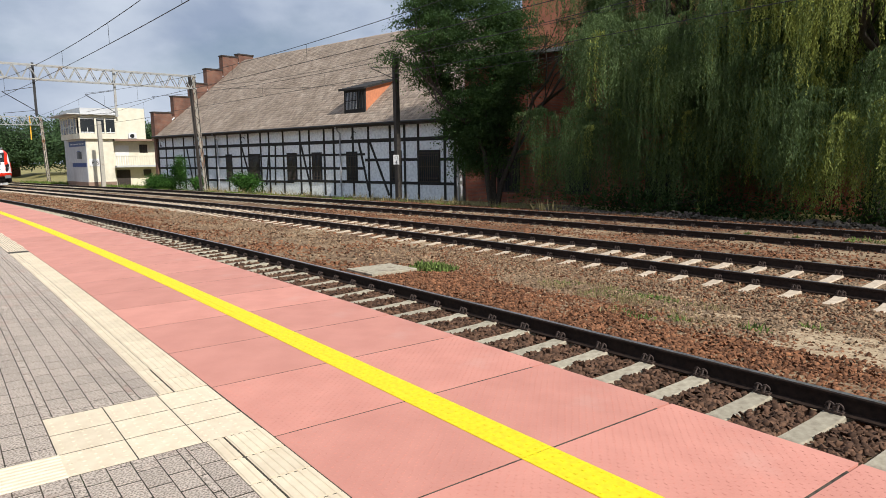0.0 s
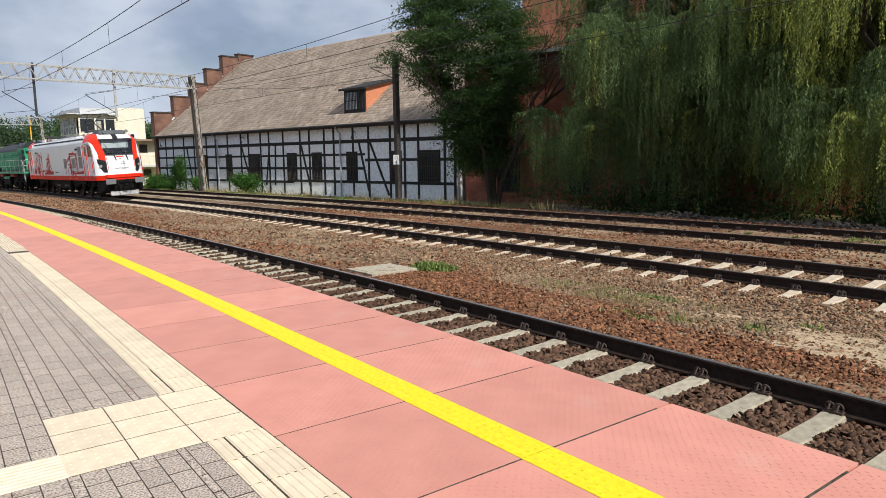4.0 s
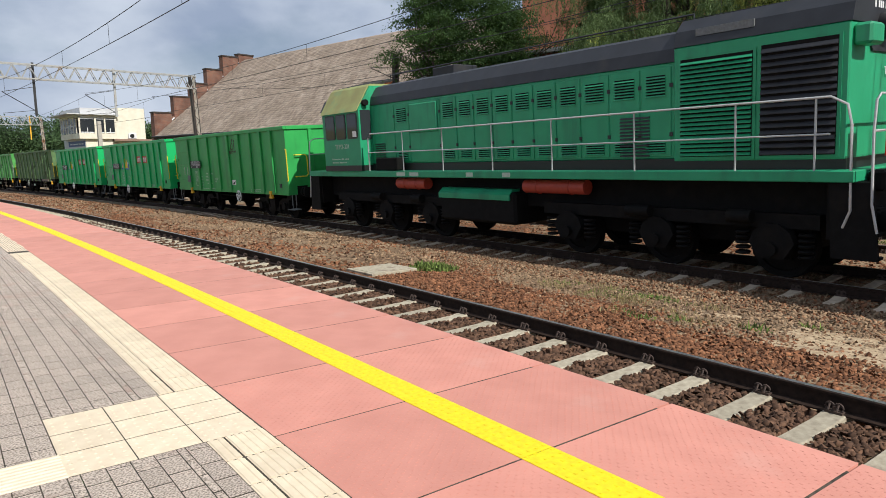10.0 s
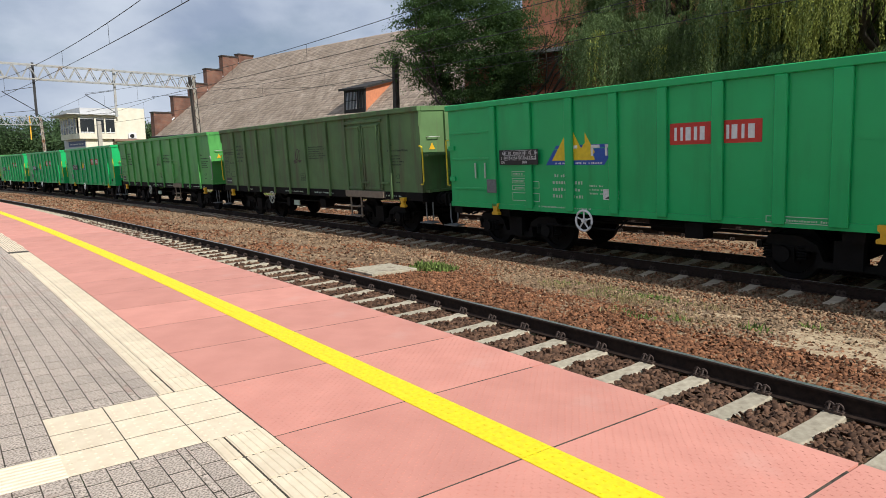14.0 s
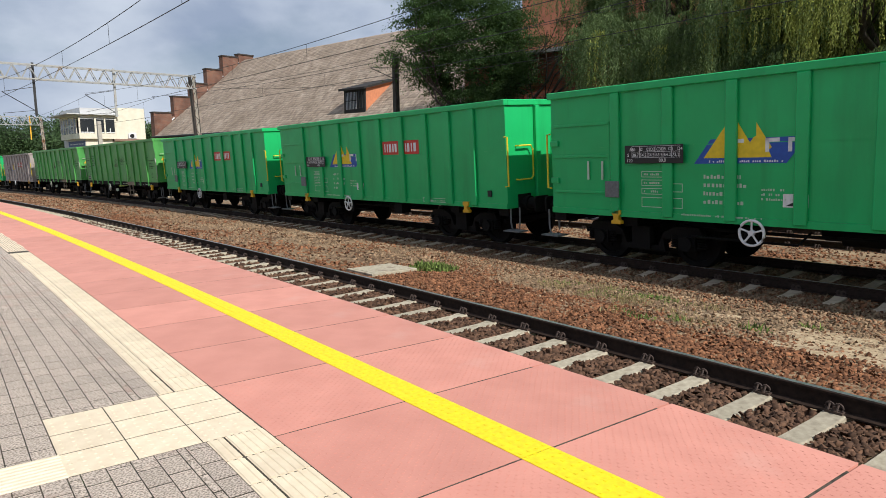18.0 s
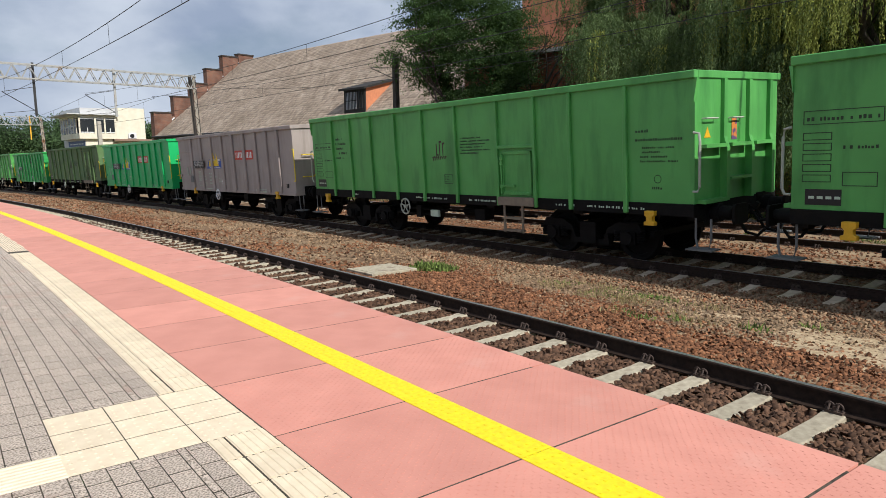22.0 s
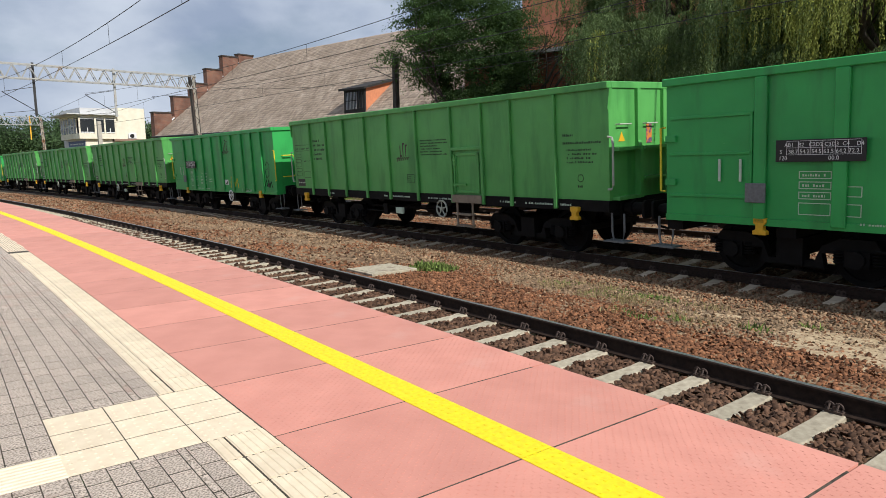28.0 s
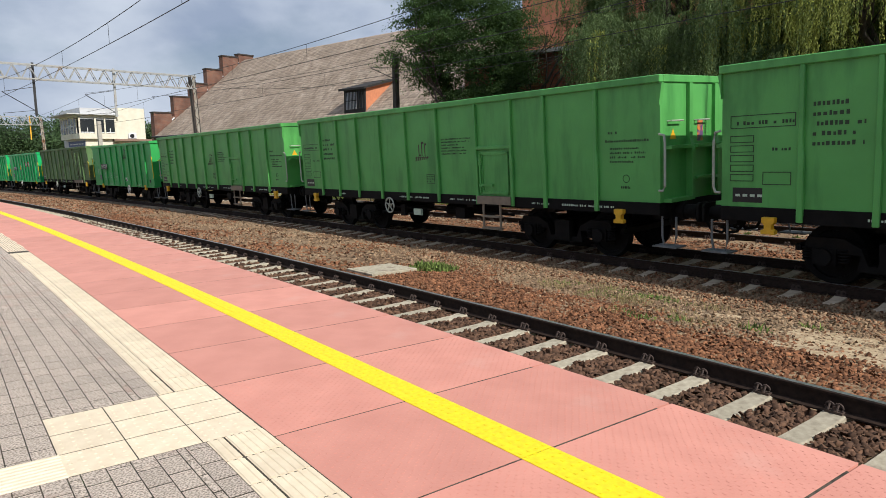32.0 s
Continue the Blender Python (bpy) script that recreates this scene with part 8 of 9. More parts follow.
# ---- signal tower ----
def tower():
    ob = thing("signal_box", "cream plastered two-storey railway signal box with balcony", "building", at=pose(-84.0, 12.9, -0.75, 0, 0, 6))
    w = Mesh()
    w.box(-9.0, 0.0, 0.0, 2.8, 0.0, 5.4)
    part("wall", w, M_TOWER, ob, "cream plastered walls")
    # shade of the side facing the tracks, put into a grey wall colour
    gf = Mesh()
    gf.box(-9.0, -0.05, -0.06, 0.0, 0.5, 5.4)
    part("track_side_wall", gf, M_GREYWALL, ob, "plastered wall facing the tracks, its shade coloured grey")
    pl = Mesh()
    pl.box(-9.05, 0.06, -0.1, 2.85, -0.2, 0.6)
    part("plinth", pl, M_BROWNWALL, ob, "brown plinth")
    bay = Mesh()
    bay.box(-7.5, 0.35, -0.7, 3.2, 5.4, 6.0)
    bay.box(-7.5, 0.35, -0.7, 3.2, 7.7, 8.0)
    bay.box(0.2, 0.35, 0.9, 1.1, 6.0, 7.7)
    bay.box(0.2, 0.35, 3.0, 3.2, 6.0, 7.7)
    bay.box(0.2, 0.35, -0.7, -0.55, 6.0, 7.7)
    bay.box(0.2, 0.35, 1.9, 2.05, 6.0, 7.7)
    bay.box(-7.5, 0.2, 3.05, 3.2, 6.0, 7.7)
    for i in range(7):
        bay.box(-7.5 + 1.1 * i, -7.35 + 1.1 * i, -0.7, -0.6, 6.0, 7.7)
    part("control_room", bay, M_TOWER, ob, "glazed control room")
    inn = Mesh()
    inn.box(-7.3, -0.8, 0.4, 2.9, 6.0, 7.7)
    part("dark_inside", inn, M_UNDER, ob)
    for y0, y1 in ((-0.5, 0.85), (1.12, 1.88), (2.07, 2.98)):
        p = Mesh()
        p.box(0.24, 0.27, y0, y1, 6.05, 7.65)
        wd = part("window", p, M_GLASS, ob, "dark control room window")
        f = Mesh()
        f.box(0.27, 0.3, y0, y1, 6.05, 6.15)
        f.box(0.27, 0.3, y0, y1, 7.55, 7.65)
        f.box(0.27, 0.3, (y0 + y1) / 2 - 0.03, (y0 + y1) / 2 + 0.03, 6.1, 6.6)
        part("window_frame", f, M_WHITE, wd)
    for i in range(6):
        p = Mesh()
        p.box(-7.3 + 1.1 * i, -6.42 + 1.1 * i, -0.66, -0.63, 6.05, 7.65)
        wd = part("window", p, M_GLASS, ob)
        f = Mesh()
        for q in (0.0, 0.42, 0.84):
            f.box(-7.3 + 1.1 * i + q, -7.24 + 1.1 * i + q, -0.68, -0.66, 6.05, 7.65)
        f.box(-7.3 + 1.1 * i, -6.42 + 1.1 * i, -0.68, -0.66, 6.8, 6.86)
        part("window_frame", f, M_WHITE, wd)
    rf = Mesh()
    rf.box(-8.6, 0.75, -1.9, 3.4, 8.0, 8.1)
    part("roof", rf, M_GREYWALL, ob, "thin overhanging roof slab")
    par = Mesh()
    par.box(-8.0, 0.3, -0.5, 3.2, 8.1, 8.75)
    part("parapet", par, M_GREYWALL, ob)
    st = Mesh()
    st.box(-7.5, 0.1, 3.2, 6.4, 5.4, 8.9)
    part("stair_tower", st, M_TOWER, ob, "cream stair block")
    bl = Mesh()
    bl.box(-7.0, -0.3, -0.075, -0.06, 4.6, 5.2)
    bl.box(-6.0, -0.3, -0.075, -0.06, 2.3, 2.75)
    bl.box(-3.6, -2.6, -0.075, -0.06, 3.7, 4.1)
    sg = part("name_board", bl, M_BLUE, ob, "blue station boards")
    wr = Mesh()
    rnd = random.Random(2)
    writing(wr, -6.6, 4.75, 5.8, 0.3, -0.0755, rnd, 1, 0.9)
    part("board_print", wr, M_WHITE, sg)
    bx = Mesh()
    bx.box(0.0, 0.04, 0.15, 1.35, 2.35, 3.2)
    pb = part("white_board", bx, M_WHITE, ob, "white board lettered PS")
    cu = bpy.data.curves.new("letters", "FONT")
    cu.body, cu.size, cu.extrude, cu.align_x = "P S", 0.62, 0.004, "CENTER"
    cu.materials.append(M_BLACK)
    t = new("letters", cu)
    t.parent = pb
    t.matrix_basis = Matrix.Translation((0.046, 0.75, 2.56)) @ Matrix(((0, 0, 1, 0), (1, 0, 0, 0), (0, 1, 0, 0), (0, 0, 0, 1)))
    lo = Mesh()
    lo.box(-2.6, -2.0, -0.4, -0.06, 3.2, 4.0)
    part("horn_loudspeaker", lo, M_STEP, ob, "grey loudspeaker box")
    ac = Mesh()
    ac.box(0.1, 0.4, 4.4, 5.3, 5.45, 6.05)
    a = part("air_conditioner", ac, M_WHITE, ob, "white air conditioner", bevel=0.03)
    fan = Mesh()
    fan.ring((0.405, 4.8, 5.75), 0.22, 0.02, "x", 16, 5)
    fan.cyl((0.395, 4.8, 5.75), (0.41, 4.8, 5.75), 0.2, 16)
    part("fan_grille", fan, M_BLACK, a)
    # lower annex with a balcony
    an = Mesh()
    an.box(-10.0, -0.9, 2.8, 12.6, 0.0, 5.2)
    part("annex", an, M_TOWER, ob, "cream annex wall")
    ar = Mesh()
    ar.box(-10.0, 0.5, 2.85, 12.8, 5.2, 5.4)
    part("annex_roof", ar, M_BROWNWALL, ob, "thin roof edge of the annex")
    fl = Mesh()
    fl.box(-0.9, 0.5, 2.85, 12.7, 2.2, 2.4)
    part("balcony_floor", fl, M_GREYWALL, ob)
    for i in range(38):
        r = Mesh()
        r.box(0.42, 0.46, 2.9 + 0.257 * i, 3.05 + 0.257 * i, 2.4, 3.45)
        part("balcony_slat", r, M_TOWER, ob)
    tp = Mesh()
    tp.box(0.4, 0.5, 2.85, 12.7, 3.45, 3.52)
    part("balcony_rail", tp, M_TOWER, ob)
    for y, z0, z1, wd_ in ((3.2, 2.4, 4.7, 1.5), (5.9, 3.85, 4.8, 0.9), (3.2, 0.0, 1.9, 1.5), (6.2, 1.15, 1.9, 0.9), (9.6, 0.2, 1.8, 1.4)):
        p = Mesh()
        x = -0.9
        p.box(x, x + 0.05, y, y + wd_, z0, z1)
        part("door_or_window", p, M_DARKWOOD if z0 != 2.4 else M_WHITE, ob, "dark opening")
    pt = Mesh()
    for y in (8.0, 12.5):
        pt.cyl((0.42, y, 0), (0.42, y, 5.2), 0.06, 8)
    part("annex_pipe", pt, M_BROWNWALL, ob)


tower()


# ---- masts, gantries and wires ----
def lattice(me, p, q, w, n, r=0.03):
    """Square lattice beam between two places."""
    p, q = Vector(p), Vector(q)
    t = (q - p).normalized()
    u = t.cross(Vector((0, 0, 1)))
    u = u.normalized() if u.length > 0.1 else Vector((1, 0, 0))
    v = t.cross(u).normalized()
    cs = [(u * a + v * b) * w / 2 for a, b in ((-1, -1), (1, -1), (1, 1), (-1, 1))]
    for c in cs:
        me.cyl(p + c, q + c, r, 5)
    for k in range(4):
        c, d = cs[k], cs[(k + 1) % 4]
        for i in range(n):
            a, b = p + (q - p) * (i / n), p + (q - p) * ((i + 1) / n)
            me.cyl(a + (c if i % 2 else d), b + (d if i % 2 else c), r * 0.6, 4)
    return me


def gantry(s, lat, top, low, left, droppers, label, wide=0.13, dark=None):
    ob = thing("catenary_gantry", label, "gantry", "catenary gantries")
    foot = on(s, lat, -0.25)
    zb = foot.z
    m = Mesh()
    tip = Vector((foot.x - 0.2, foot.y - 0.4, top + 0.15))
    lattice(m, foot, tip, 0.4, 16, 0.03)
    part("mast_lacing", m, M_POLE, ob, "dark lacing bars")
    for o, mm in ((-1.45 * wide, dark or M_POLE), (1.45 * wide, M_MAST)):
        ch = Mesh()
        ch.tube([foot + Vector((0.03, o, 0)), tip + Vector((0.03, o * 0.8, 0))], wide, 4)
        part("mast_channel", ch, mm, ob, "rust-streaked steel mast channel")
    m2 = Mesh()
    f2 = on(s, left, -0.25)
    lattice(m2, f2, (f2.x, f2.y, top), 0.42, 22, 0.05)
    part("mast", m2, M_MAST, ob, "rust-streaked lattice mast")
    pl = Mesh()
    pl.box(foot.x - 0.5, foot.x + 0.5, foot.y - 0.5, foot.y + 0.5, zb - 0.3, zb + 0.15)
    part("foundation", pl, M_CONC, ob)
    b = Mesh()
    p, q = on(s, lat - 0.2, 0), on(s, left - 0.3, 0)
    k = 46
    for z in (low, top):
        for o in (-0.3, 0.3):
            b.box(0, 1, 0, 1, 0, 1, Matrix.Translation((p.x + o, p.y, z)) @ Matrix(((0.06, q.x - p.x, 0, 0), (0, q.y - p.y, 0, 0), (0, 0, 0.08, 0), (0, 0, 0, 1))))
    for o in (-0.3, 0.3):
        for i in range(k):
            a, c = p.lerp(q, i / k), p.lerp(q, (i + 1) / k)
            b.cyl((a.x + o, a.y, low if i % 2 else top), (c.x + o, c.y, top if i % 2 else low), 0.035, 5)
    for i in range(k + 1):
        a = p.lerp(q, i / k)
        b.cyl((a.x - 0.3, a.y, top), (a.x + 0.3, a.y, top), 0.025, 4)
    part("truss_beam", b, M_STEEL, ob, "grey lattice truss beam")
    for dl, z0, m_, arm in droppers:
        d = Mesh()
        g = on(s, dl, 0)
        d.box(g.x - 0.06, g.x + 0.06, g.y - 0.075, g.y + 0.075, z0, top + 0.2)
        part("drop_post", d, m_, ob)
        c = Mesh()
        h = on(s, dl - arm, 0)
        c.tube([(g.x, g.y, z0 + 0.3), (h.x, h.y, z0 + 1.5)], 0.026, 6)
        c.tube([(g.x, g.y, z0 + 1.9), (h.x, h.y, z0 + 1.5)], 0.02, 6)
        c.tube([(g.x, g.y, z0 + 0.35), (h.x, h.y, z0 + 0.1)], 0.018, 6)
        part("cantilever", c, M_WIRE, ob, "dark bracket arm")
    return ob


gantry(-54.03, 8.05, 8.55, 7.62, -13.5, [(1.9, 5.3, M_STEEL, 2.0), (-3.2, 5.25, M_WIRE, 1.9), (-9.2, 5.25, M_STEEL, -1.8)], "rusty lattice gantry spanning the tracks")
gantry(-114.8, 10.4, 8.6, 7.5, -13.0, [(8.6, 5.4, M_HOOK, 2.4), (2.0, 5.4, M_STEEL, 2.2), (-4.0, 5.4, M_STEEL, 2.0)], "pale lattice gantry further down the line", 0.1, M_MAST)


def pole(s, lat, h, r, m, label, square=False):
    ob = thing("pole", label, "pole", at=set_at(s, lat, -0.45))
    me = Mesh()
    if square:
        me.prism([(-r, -r), (r, -r), (r, r), (-r, r)], 0, h, "z")
    else:
        me.cyl((0, 0, 0), (0, 0, h), r, 10, r * 0.75)
    part("shaft", me, m, ob)
    return ob


P1 = pole(-30.65, 9.55, 8.3, 0.13, M_POLE, "dark weathered overhead line pole beside the track", True)
me = Mesh()
me.box(-0.16, 0.16, -0.03, 0.0, 0, 0.52)
SG = part("kilometre_board", me, M_WHITE, P1, "white board with black kilometre figures", at=pose(0.1, -0.17, 2.45, 0, 0, 35))
for txt, z in (("11", 0.29), ("4", 0.05)):
    cu = bpy.data.curves.new("figures", "FONT")
    cu.body, cu.size, cu.extrude, cu.align_x = txt, 0.25, 0.003, "CENTER"
    cu.materials.append(M_BLACK)
    t = new("figures", cu)
    t.parent = SG
    t.matrix_basis = pose(0, -0.034, z, 90, 0, 0)
me = Mesh()
me.tube([(0, 0, 7.6), (0.0, -1.6, 7.5)], 0.02, 6)
me.tube([(0, 0, 7.0), (0.0, -1.6, 7.48)], 0.02, 6)
part("cantilever", me, M_WIRE, P1, "dark bracket arm")
pole(-79.98, 7.95, 7.5, 0.19, M_CONC, "weathered concrete pole in front of the signal box", True)
pole(-108.0, 14.5, 7.6, 0.11, M_CONC, "thin pale concrete pole")
pole(-122.0, 16.0, 7.6, 0.11, M_CONC, "thin pale concrete pole")


def wires():
    ob = thing("overhead_wires", "thin dark overhead contact wires above the tracks", "wires")

    def span(lat, z_con, z_mes, s0, s1, sag):
        con, mes, drp = Mesh(), Mesh(), Mesh()
        n = 24
        a = [on(s0 + (s1 - s0) * i / n, lat + 0.2 * (i / n - 0.5), 0) for i in range(n + 1)]
        for i, p in enumerate(a):
            p.z = 0.17
        zm = [z_mes - sag * 4 * (i / n) * (1 - i / n) for i in range(n + 1)]
        con.tube([(p.x, p.y, z_con) for p in a], 0.011, 5)
        mes.tube([(p.x, p.y, z) for p, z in zip(a, zm)], 0.011, 5)
        for i in range(2, n, 3):
            drp.cyl((a[i].x, a[i].y, z_con), (a[i].x, a[i].y, zm[i]), 0.006, 4)
        part("contact_wire", con, M_WIRE, ob)
        part("carrier_wire", mes, M_WIRE, ob)
        part("dropper", drp, M_WIRE, ob)

    for lat in (0.0, 4.6, -6.62):
        span(lat, 5.6, 6.9, -54.03, -1.0, 0.7)
        span(lat, 5.6, 6.9, -1.0, 55.0, 0.7)
        span(lat, 5.45, 6.8, -114.8, -54.03, 0.9)
        span(lat, 5.4, 6.9, -165.0, -114.8, 0.9)
    for z, lat in ((7.7, 9.5), (6.3, 9.3)):
        m = Mesh()
        pts = [on(-54.03 + 23.38 * i / 12, 8.0 - (8.0 - lat) * i / 12, 0) for i in range(13)]
        m.tube([(p.x, p.y, 7.9 - (7.9 - z) * i / 12 - 0.35 * 4 * (i / 12) * (1 - i / 12)) for i, p in enumerate(pts)], 0.011, 5)
        part("feeder_wire", m, M_WIRE, ob)
        m = Mesh()
        pts = [on(-30.65 + 40 * i / 12, lat, 0) for i in range(13)]
        m.tube([(p.x, p.y, z + 1.0 * i / 12 - 0.6 * 4 * (i / 12) * (1 - i / 12)) for i, p in enumerate(pts)], 0.011, 5)
        part("feeder_wire", m, M_WIRE, ob)


wires()


# ---- trees and bushes ----
def branch(me, p, d, length, r, depth, gen, tips):
    pts, q, dd = [p], p.copy(), d.copy()
    for i in range(4):
        dd = (dd + Vector(gen.normal(size=3)) * 0.16 + Vector((0, 0, 0.05))).normalized()
        q = q + dd * length / 4
        pts.append(q.copy())
    me.tube(pts, r, 7, False, r * 0.5)
    tips.append(q.copy())
    if depth:
        for _ in range(3 if depth > 1 else 2):
            nd = (dd + Vector(gen.normal(size=3)) * 0.48 + Vector((0, 0, 0.22))).normalized()
            branch(me, pts[gen.integers(2, 5)].copy(), nd, length * gen.uniform(0.55, 0.8), r * 0.5, depth - 1, gen, tips)


def broad_tree(base, label, height, spread, clumps, per, m, seed, leaf=0.16, low=0.2, stems=3, lean=(0, 0), shift=(0, 0)):
    gen = np.random.default_rng(seed)
    ob = thing("tree", label, "tree", at=Matrix.Translation(base))
    wood, tips = Mesh(), []
    for i in range(stems):
        d = Vector((gen.normal() * 0.09 + lean[0], gen.normal() * 0.09 + lean[1], 1)).normalized()
        branch(wood, Vector((gen.normal() * 0.15, gen.normal() * 0.15, -0.2)), d, height * 0.46, 0.16, 3, gen, tips)
    part("trunk", wood, M_BARK, ob, "dark forked trunk and limbs", smooth=True)
    c = []
    for i in range(clumps):
        u = unit(gen.normal(size=3)) * gen.uniform(0.35, 1.0) ** 0.5
        up = 0.5 + 0.5 * u[2]
        wide = 0.4 + 0.6 * min(1.0, up * 1.5)
        c.append((u[0] * spread * wide + shift[0] * (0.4 + 0.6 * up), u[1] * spread * 0.6 * wide + shift[1] * (0.4 + 0.6 * up), height * (low + (1 - low) * up)))
    c = np.array(c + [tuple(t) for t in tips if t.z > height * 0.48 and abs(t.x - shift[0]) < spread * 0.75])
    n = len(c) * per
    ctr = np.repeat(c, per, 0)
    p = ctr + gen.normal(size=(n, 3)) * np.array([0.46, 0.46, 0.13])
    p[:, 2] -= 0.35 * np.sum((p - ctr)[:, :2] ** 2, 1)
    cr = part("crown", leaves("crown", p, leaf, leaf * 0.28, [m], gen, np.array([0, 0, -0.4])), None, ob, "uneven crown of small leaves")
    tagged(cr, kind="stuff")
    return ob


broad_tree(on(-26.2, 12.2, -0.4), "dark green ash tree leaning over the old building", 13.5, 4.3, 300, 420, M_LEAF_D, 31, 0.12, 0.13, 4, (-0.03, 0), (-1.5, -0.3))


def willow(base, label, height, spread, boughs, seed, lit_share=0.3, dense=26, leaf=0.1):
    gen = np.random.default_rng(seed)
    ob = thing("willow_tree", label, "tree", at=Matrix.Translation(base))
    wood, tips = Mesh(), []
    branch(wood, Vector((0, 0, -0.2)), Vector((0.05, 0, 1)), height * 0.45, 0.4, 1, gen, tips)
    for i in range(11):
        a = 6.283 * i / 11 + gen.normal() * 0.2
        branch(wood, Vector((0, 0, height * 0.32)), Vector((math.cos(a), math.sin(a), 1.2)).normalized(), height * 0.3, 0.14, 1, gen, tips)
    part("trunk", wood, M_BARK, ob, "thick dark trunk with spreading limbs", smooth=True)
    pos, ix = [], []
    for k in range(boughs):
        # a bough: a drooping cushion of sprays, each of strands that arch outwards and hang
        a, rf = 6.283 * (k * 0.61803 % 1.0), math.sqrt((k + 0.5) / boughs)
        r = spread * rf * (1 + 0.13 * math.sin(3 * a + seed) + gen.normal() * 0.07)
        dome = height * (1.0 - 0.35 * rf ** 2.4)
        z = dome * (1 - 0.78 * gen.uniform() ** 0.8) if rf > 0.55 else dome * gen.uniform(0.72, 1.0)
        z = max(z, 2.9)
        mid = np.array([r * math.cos(a), 0.85 * r * math.sin(a), z])
        big = gen.uniform(0.8, 1.7)
        # higher boughs more often take the leaf colour painted as sunlit
        bright = gen.uniform() < lit_share * (0.1 + 0.9 * min(1.0, (z / 9.0) ** 1.6))
        hang = gen.uniform(1.7, 4.0)
        for w in range(int(9 + 7 * big)):
            b0, q0 = gen.uniform(0, 6.283), big * math.sqrt(gen.uniform())
            root = mid + np.array([q0 * math.cos(b0), q0 * math.sin(b0), 0.25 - 0.55 * q0 * q0 / big + gen.normal() * 0.12])
            length = min(hang * gen.uniform(0.6, 1.15), root[2] - 0.3 - abs(gen.normal()) * 0.4)
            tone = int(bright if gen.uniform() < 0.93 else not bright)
            for q in range(10):
                b = (b0 if q0 > 0.4 else a) + gen.normal() * 0.6
                reach, ln = gen.uniform(0.1, 0.6), length * gen.uniform(0.4, 1.0)
                n = int((max(ln, 0.2) + reach) * dense)
                if n < 5:
                    continue
                t = np.linspace(0, 1, n)
                out = reach * np.minimum(t * 3.0, 1) ** 0.65 + 0.08 * t
                sway = gen.normal(size=2) * 0.06
                px = root[0] + math.cos(b) * out + sway[0] * t ** 2 + gen.normal(size=n) * 0.025
                py = root[1] + math.sin(b) * out + sway[1] * t ** 2 + gen.normal(size=n) * 0.025
                pz = root[2] + 0.22 * np.sin(np.minimum(t * 5, 3.1416)) - max(ln, 0.2) * np.maximum(t - 0.12, 0) / 0.88 + gen.normal(size=n) * 0.02
                pos.append(np.stack([px, py, pz], 1))
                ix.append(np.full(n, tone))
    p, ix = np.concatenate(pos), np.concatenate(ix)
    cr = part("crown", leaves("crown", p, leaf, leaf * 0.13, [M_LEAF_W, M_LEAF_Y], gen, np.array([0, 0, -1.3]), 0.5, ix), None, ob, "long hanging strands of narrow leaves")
    tagged(cr, kind="stuff")


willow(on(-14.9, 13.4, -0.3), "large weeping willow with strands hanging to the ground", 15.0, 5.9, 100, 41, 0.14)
willow(on(-9.0, 13.0, -0.3), "large weeping willow with yellowish strands coloured as sunlit", 13.0, 5.6, 90, 42, 0.7)


def bush(base, label, size, n, m, seed, leaf=0.12):
    gen = np.random.default_rng(seed)
    ob = thing("bush", label, "bush", at=Matrix.Translation(base))
    st = Mesh()
    for i in range(7):
        d = gen.normal(size=3)
        st.tube([(0, 0, -0.1), (d[0] * 0.25 * size[0], d[1] * 0.25 * size[1], size[2] * 0.5), (d[0] * 0.5 * size[0], d[1] * 0.4 * size[1], size[2] * 0.85)], 0.03, 5, False, 0.01)
    part("stems", st, M_BARK, ob)
    c = gen.normal(size=(max(8, n // 90), 3)) * np.array(size) * np.array([0.42, 0.42, 0.2]) + np.array([0, 0, size[2] * 0.5])
    p = np.repeat(c, 90, 0) + gen.normal(size=(len(c) * 90, 3)) * np.array([0.16, 0.16, 0.12]) * np.mean(size)
    p[:, 2] = np.maximum(p[:, 2], 0.02)
    f = part("foliage", leaves("foliage", p, leaf, leaf * 0.35, [m], gen), None, ob, "dense green leaves")
    tagged(f, kind="stuff")


def at_house(x, y, z=0.0):
    return HOUSE @ Vector((x, y, z))


bush(at_house(-33.2, -2.0), "broad green bush in front of the half-timbered wall", (3.2, 0.8, 1.1), 9000, M_BUSH, 51)
bush(at_house(-30.8, -1.4), "green climber on the half-timbered wall", (0.75, 0.4, 2.9), 4200, M_BUSH, 52)
bush(at_house(-19.2, -2.2), "round green bush in front of the half-timbered wall", (1.5, 0.8, 1.5), 7000, M_BUSH, 53)
bush(at_house(-27.2, -1.6), "low green bush by the wall", (1.3, 0.6, 1.1), 2400, M_BUSH, 54)
# undergrowth, also added as dark backing to deepen the shade under the willows
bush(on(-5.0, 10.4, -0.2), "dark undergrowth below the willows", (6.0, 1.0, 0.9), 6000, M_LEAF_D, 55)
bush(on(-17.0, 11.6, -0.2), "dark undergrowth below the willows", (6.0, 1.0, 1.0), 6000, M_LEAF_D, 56)


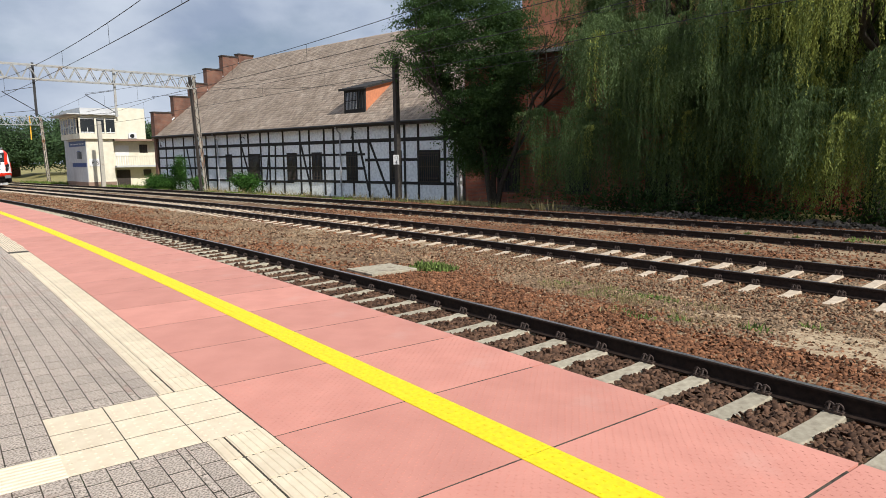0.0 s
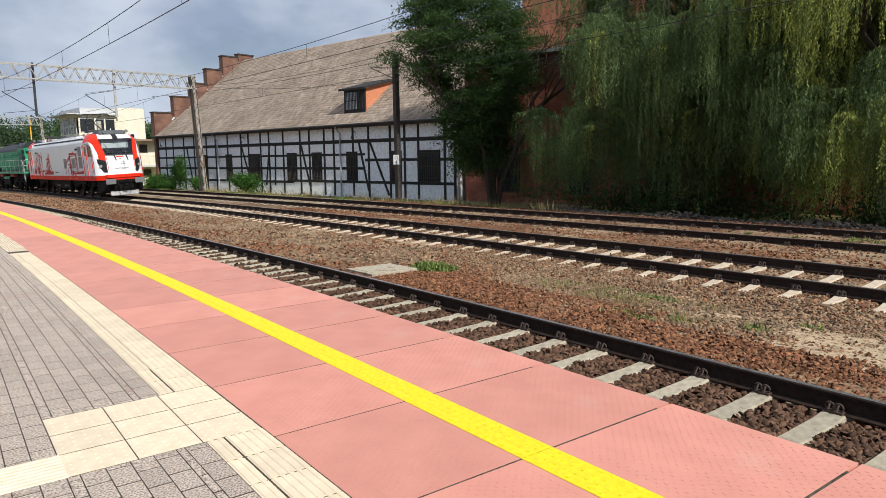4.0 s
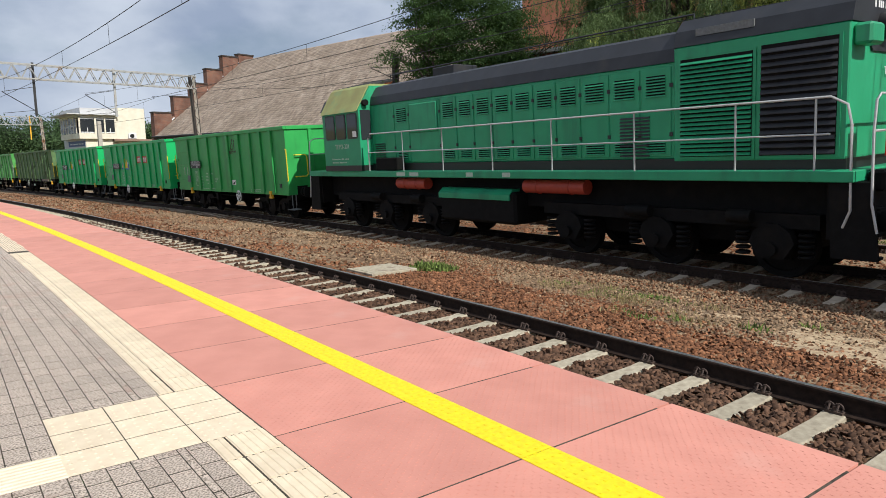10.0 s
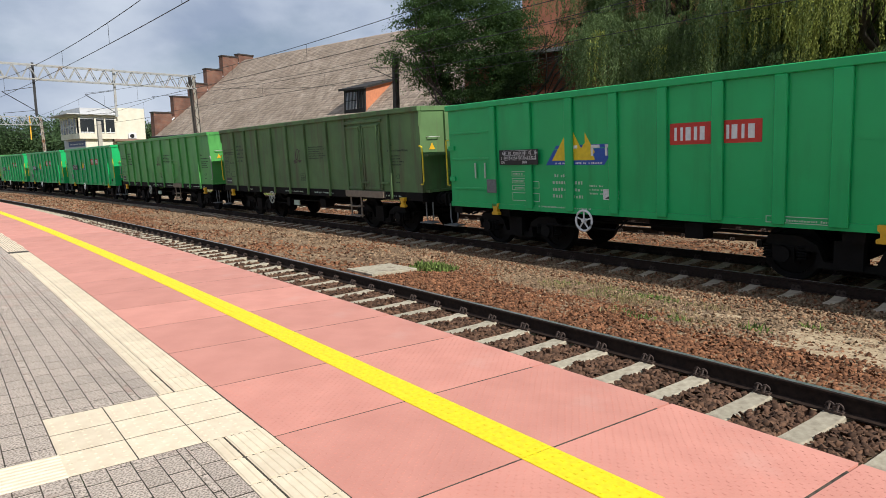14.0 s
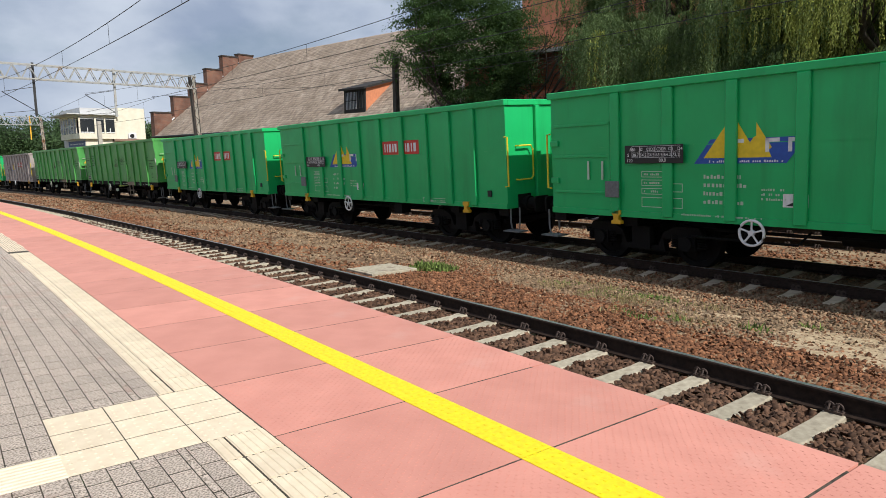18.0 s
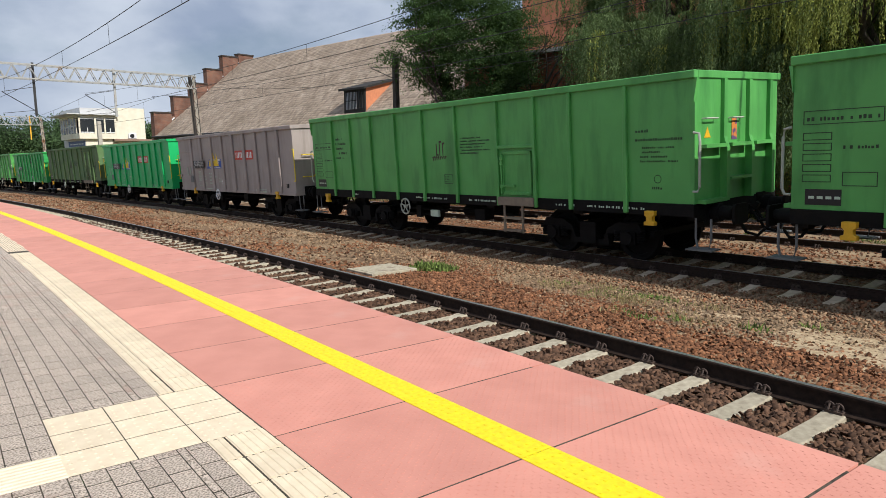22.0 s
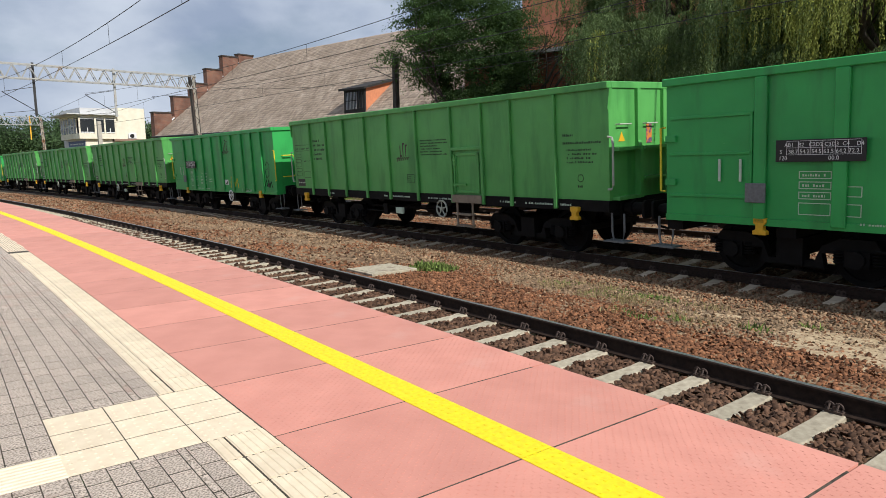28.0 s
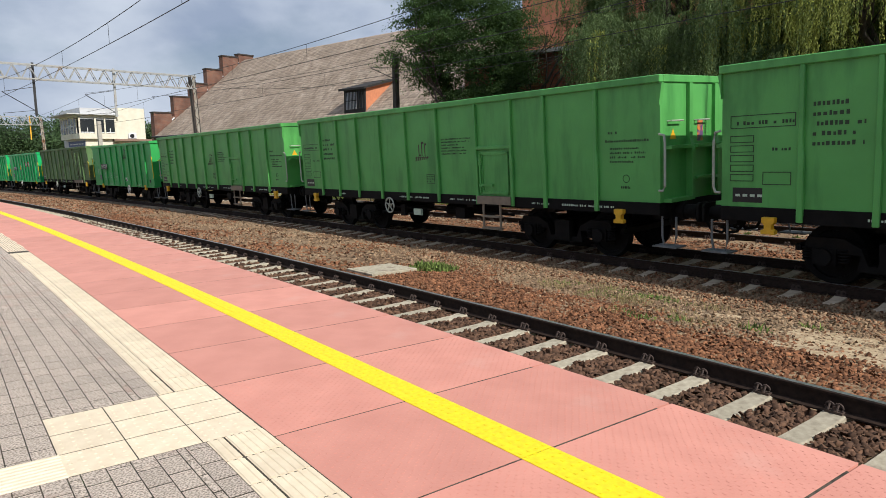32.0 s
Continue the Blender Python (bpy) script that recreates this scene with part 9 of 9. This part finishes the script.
def far_wood(label, spots, hgt, m, seed):
    gen = np.random.default_rng(seed)
    c = []
    for x, y in spots:
        h = hgt * gen.uniform(0.7, 1.15)
        for _ in range(26):
            u = unit(gen.normal(size=3)) * gen.uniform(0.3, 1.0)
            c.append((x + u[0] * h * 0.35, y + u[1] * h * 0.35, -1 + h * (0.55 + 0.45 * u[2])))
    c = np.array(c)
    p = np.repeat(c, 100, 0) + gen.normal(size=(len(c) * 100, 3)) * np.array([1.1, 1.1, 0.65])
    tagged(new("far_wood", leaves("far_wood", p, 0.46, 0.2, [m], gen)), label, "trees", kind="stuff")


rw = random.Random(4)
far_wood("dark green line of trees beyond the tracks", [(-172 - rw.random() * 50, -8 + 1.25 * i + rw.random() * 3) for i in range(48)], 14, M_LEAF_F, 61)
far_wood("green wooded hill far behind the station", [(-330 - rw.random() * 60, -20 + 9 * i + rw.random() * 5) for i in range(40)], 22, M_LEAF_F, 62)
far_wood("trees behind the signal box and the old building", [(-125 - rw.random() * 25, 38 + 5 * i + rw.random() * 4) for i in range(14)], 12, M_LEAF_F, 63)
far_wood("trees behind the brick building", [(-20 + 6 * i + rw.random() * 3, 44 + rw.random() * 8) for i in range(10)], 16, M_LEAF_D, 64)


def far_house():
    ob = thing("far_house", "small house with a red roof beyond the field", "house", at=pose(-225, 13.0, -1.6))
    me = Mesh()
    me.box(-4, 4, -4, 4, 0, 2.6)
    part("wall", me, M_BROWNWALL, ob)
    r = Mesh()
    r.prism([(-4.6, 2.6), (0, 5.2), (4.6, 2.6)], -4.4, 4.4, "x")
    part("roof", r, M_BRICK, ob, "red tiled roof")


far_house()


# ---- what moves ----
def way(t):
    """How far the train has come."""
    u = t - 15.0
    return 11.1853 * u + 0.02111 * u * u / 2 - 0.00939 * u ** 3 / 6 - 0.045 * max(0.0, 8.5 - t) ** 2


def motions():
    for ob, mid, wheels in TRAIN:
        walk(ob, [(0.5 * i, set_at(mid + way(0.5 * i), 0.0, 0.171, CANT)) for i in range(65)])
        for wh, wx, r in wheels:
            t, rows, ang = 0.0, [], 0.0
            step = radians(76) * r / 11.4
            while t < 32.0:
                s = mid + wx + way(t)
                if -75 < s < 6:
                    rows.append((t, pose(wx, 0, r, 0, math.degrees(s / r), 0)))
                t = round((t + step) * FPS) / FPS if step > 1 / FPS else t + step
            if not rows:
                rows = [(0.0, pose(wx, 0, r))]
            first, last = rows[0], rows[-1]
            rows = ([(0.0, first[1])] if first[0] > 0 else []) + rows + ([(32.0, last[1])] if last[0] < 32.0 else [])
            walk(wh, rows)


motions()
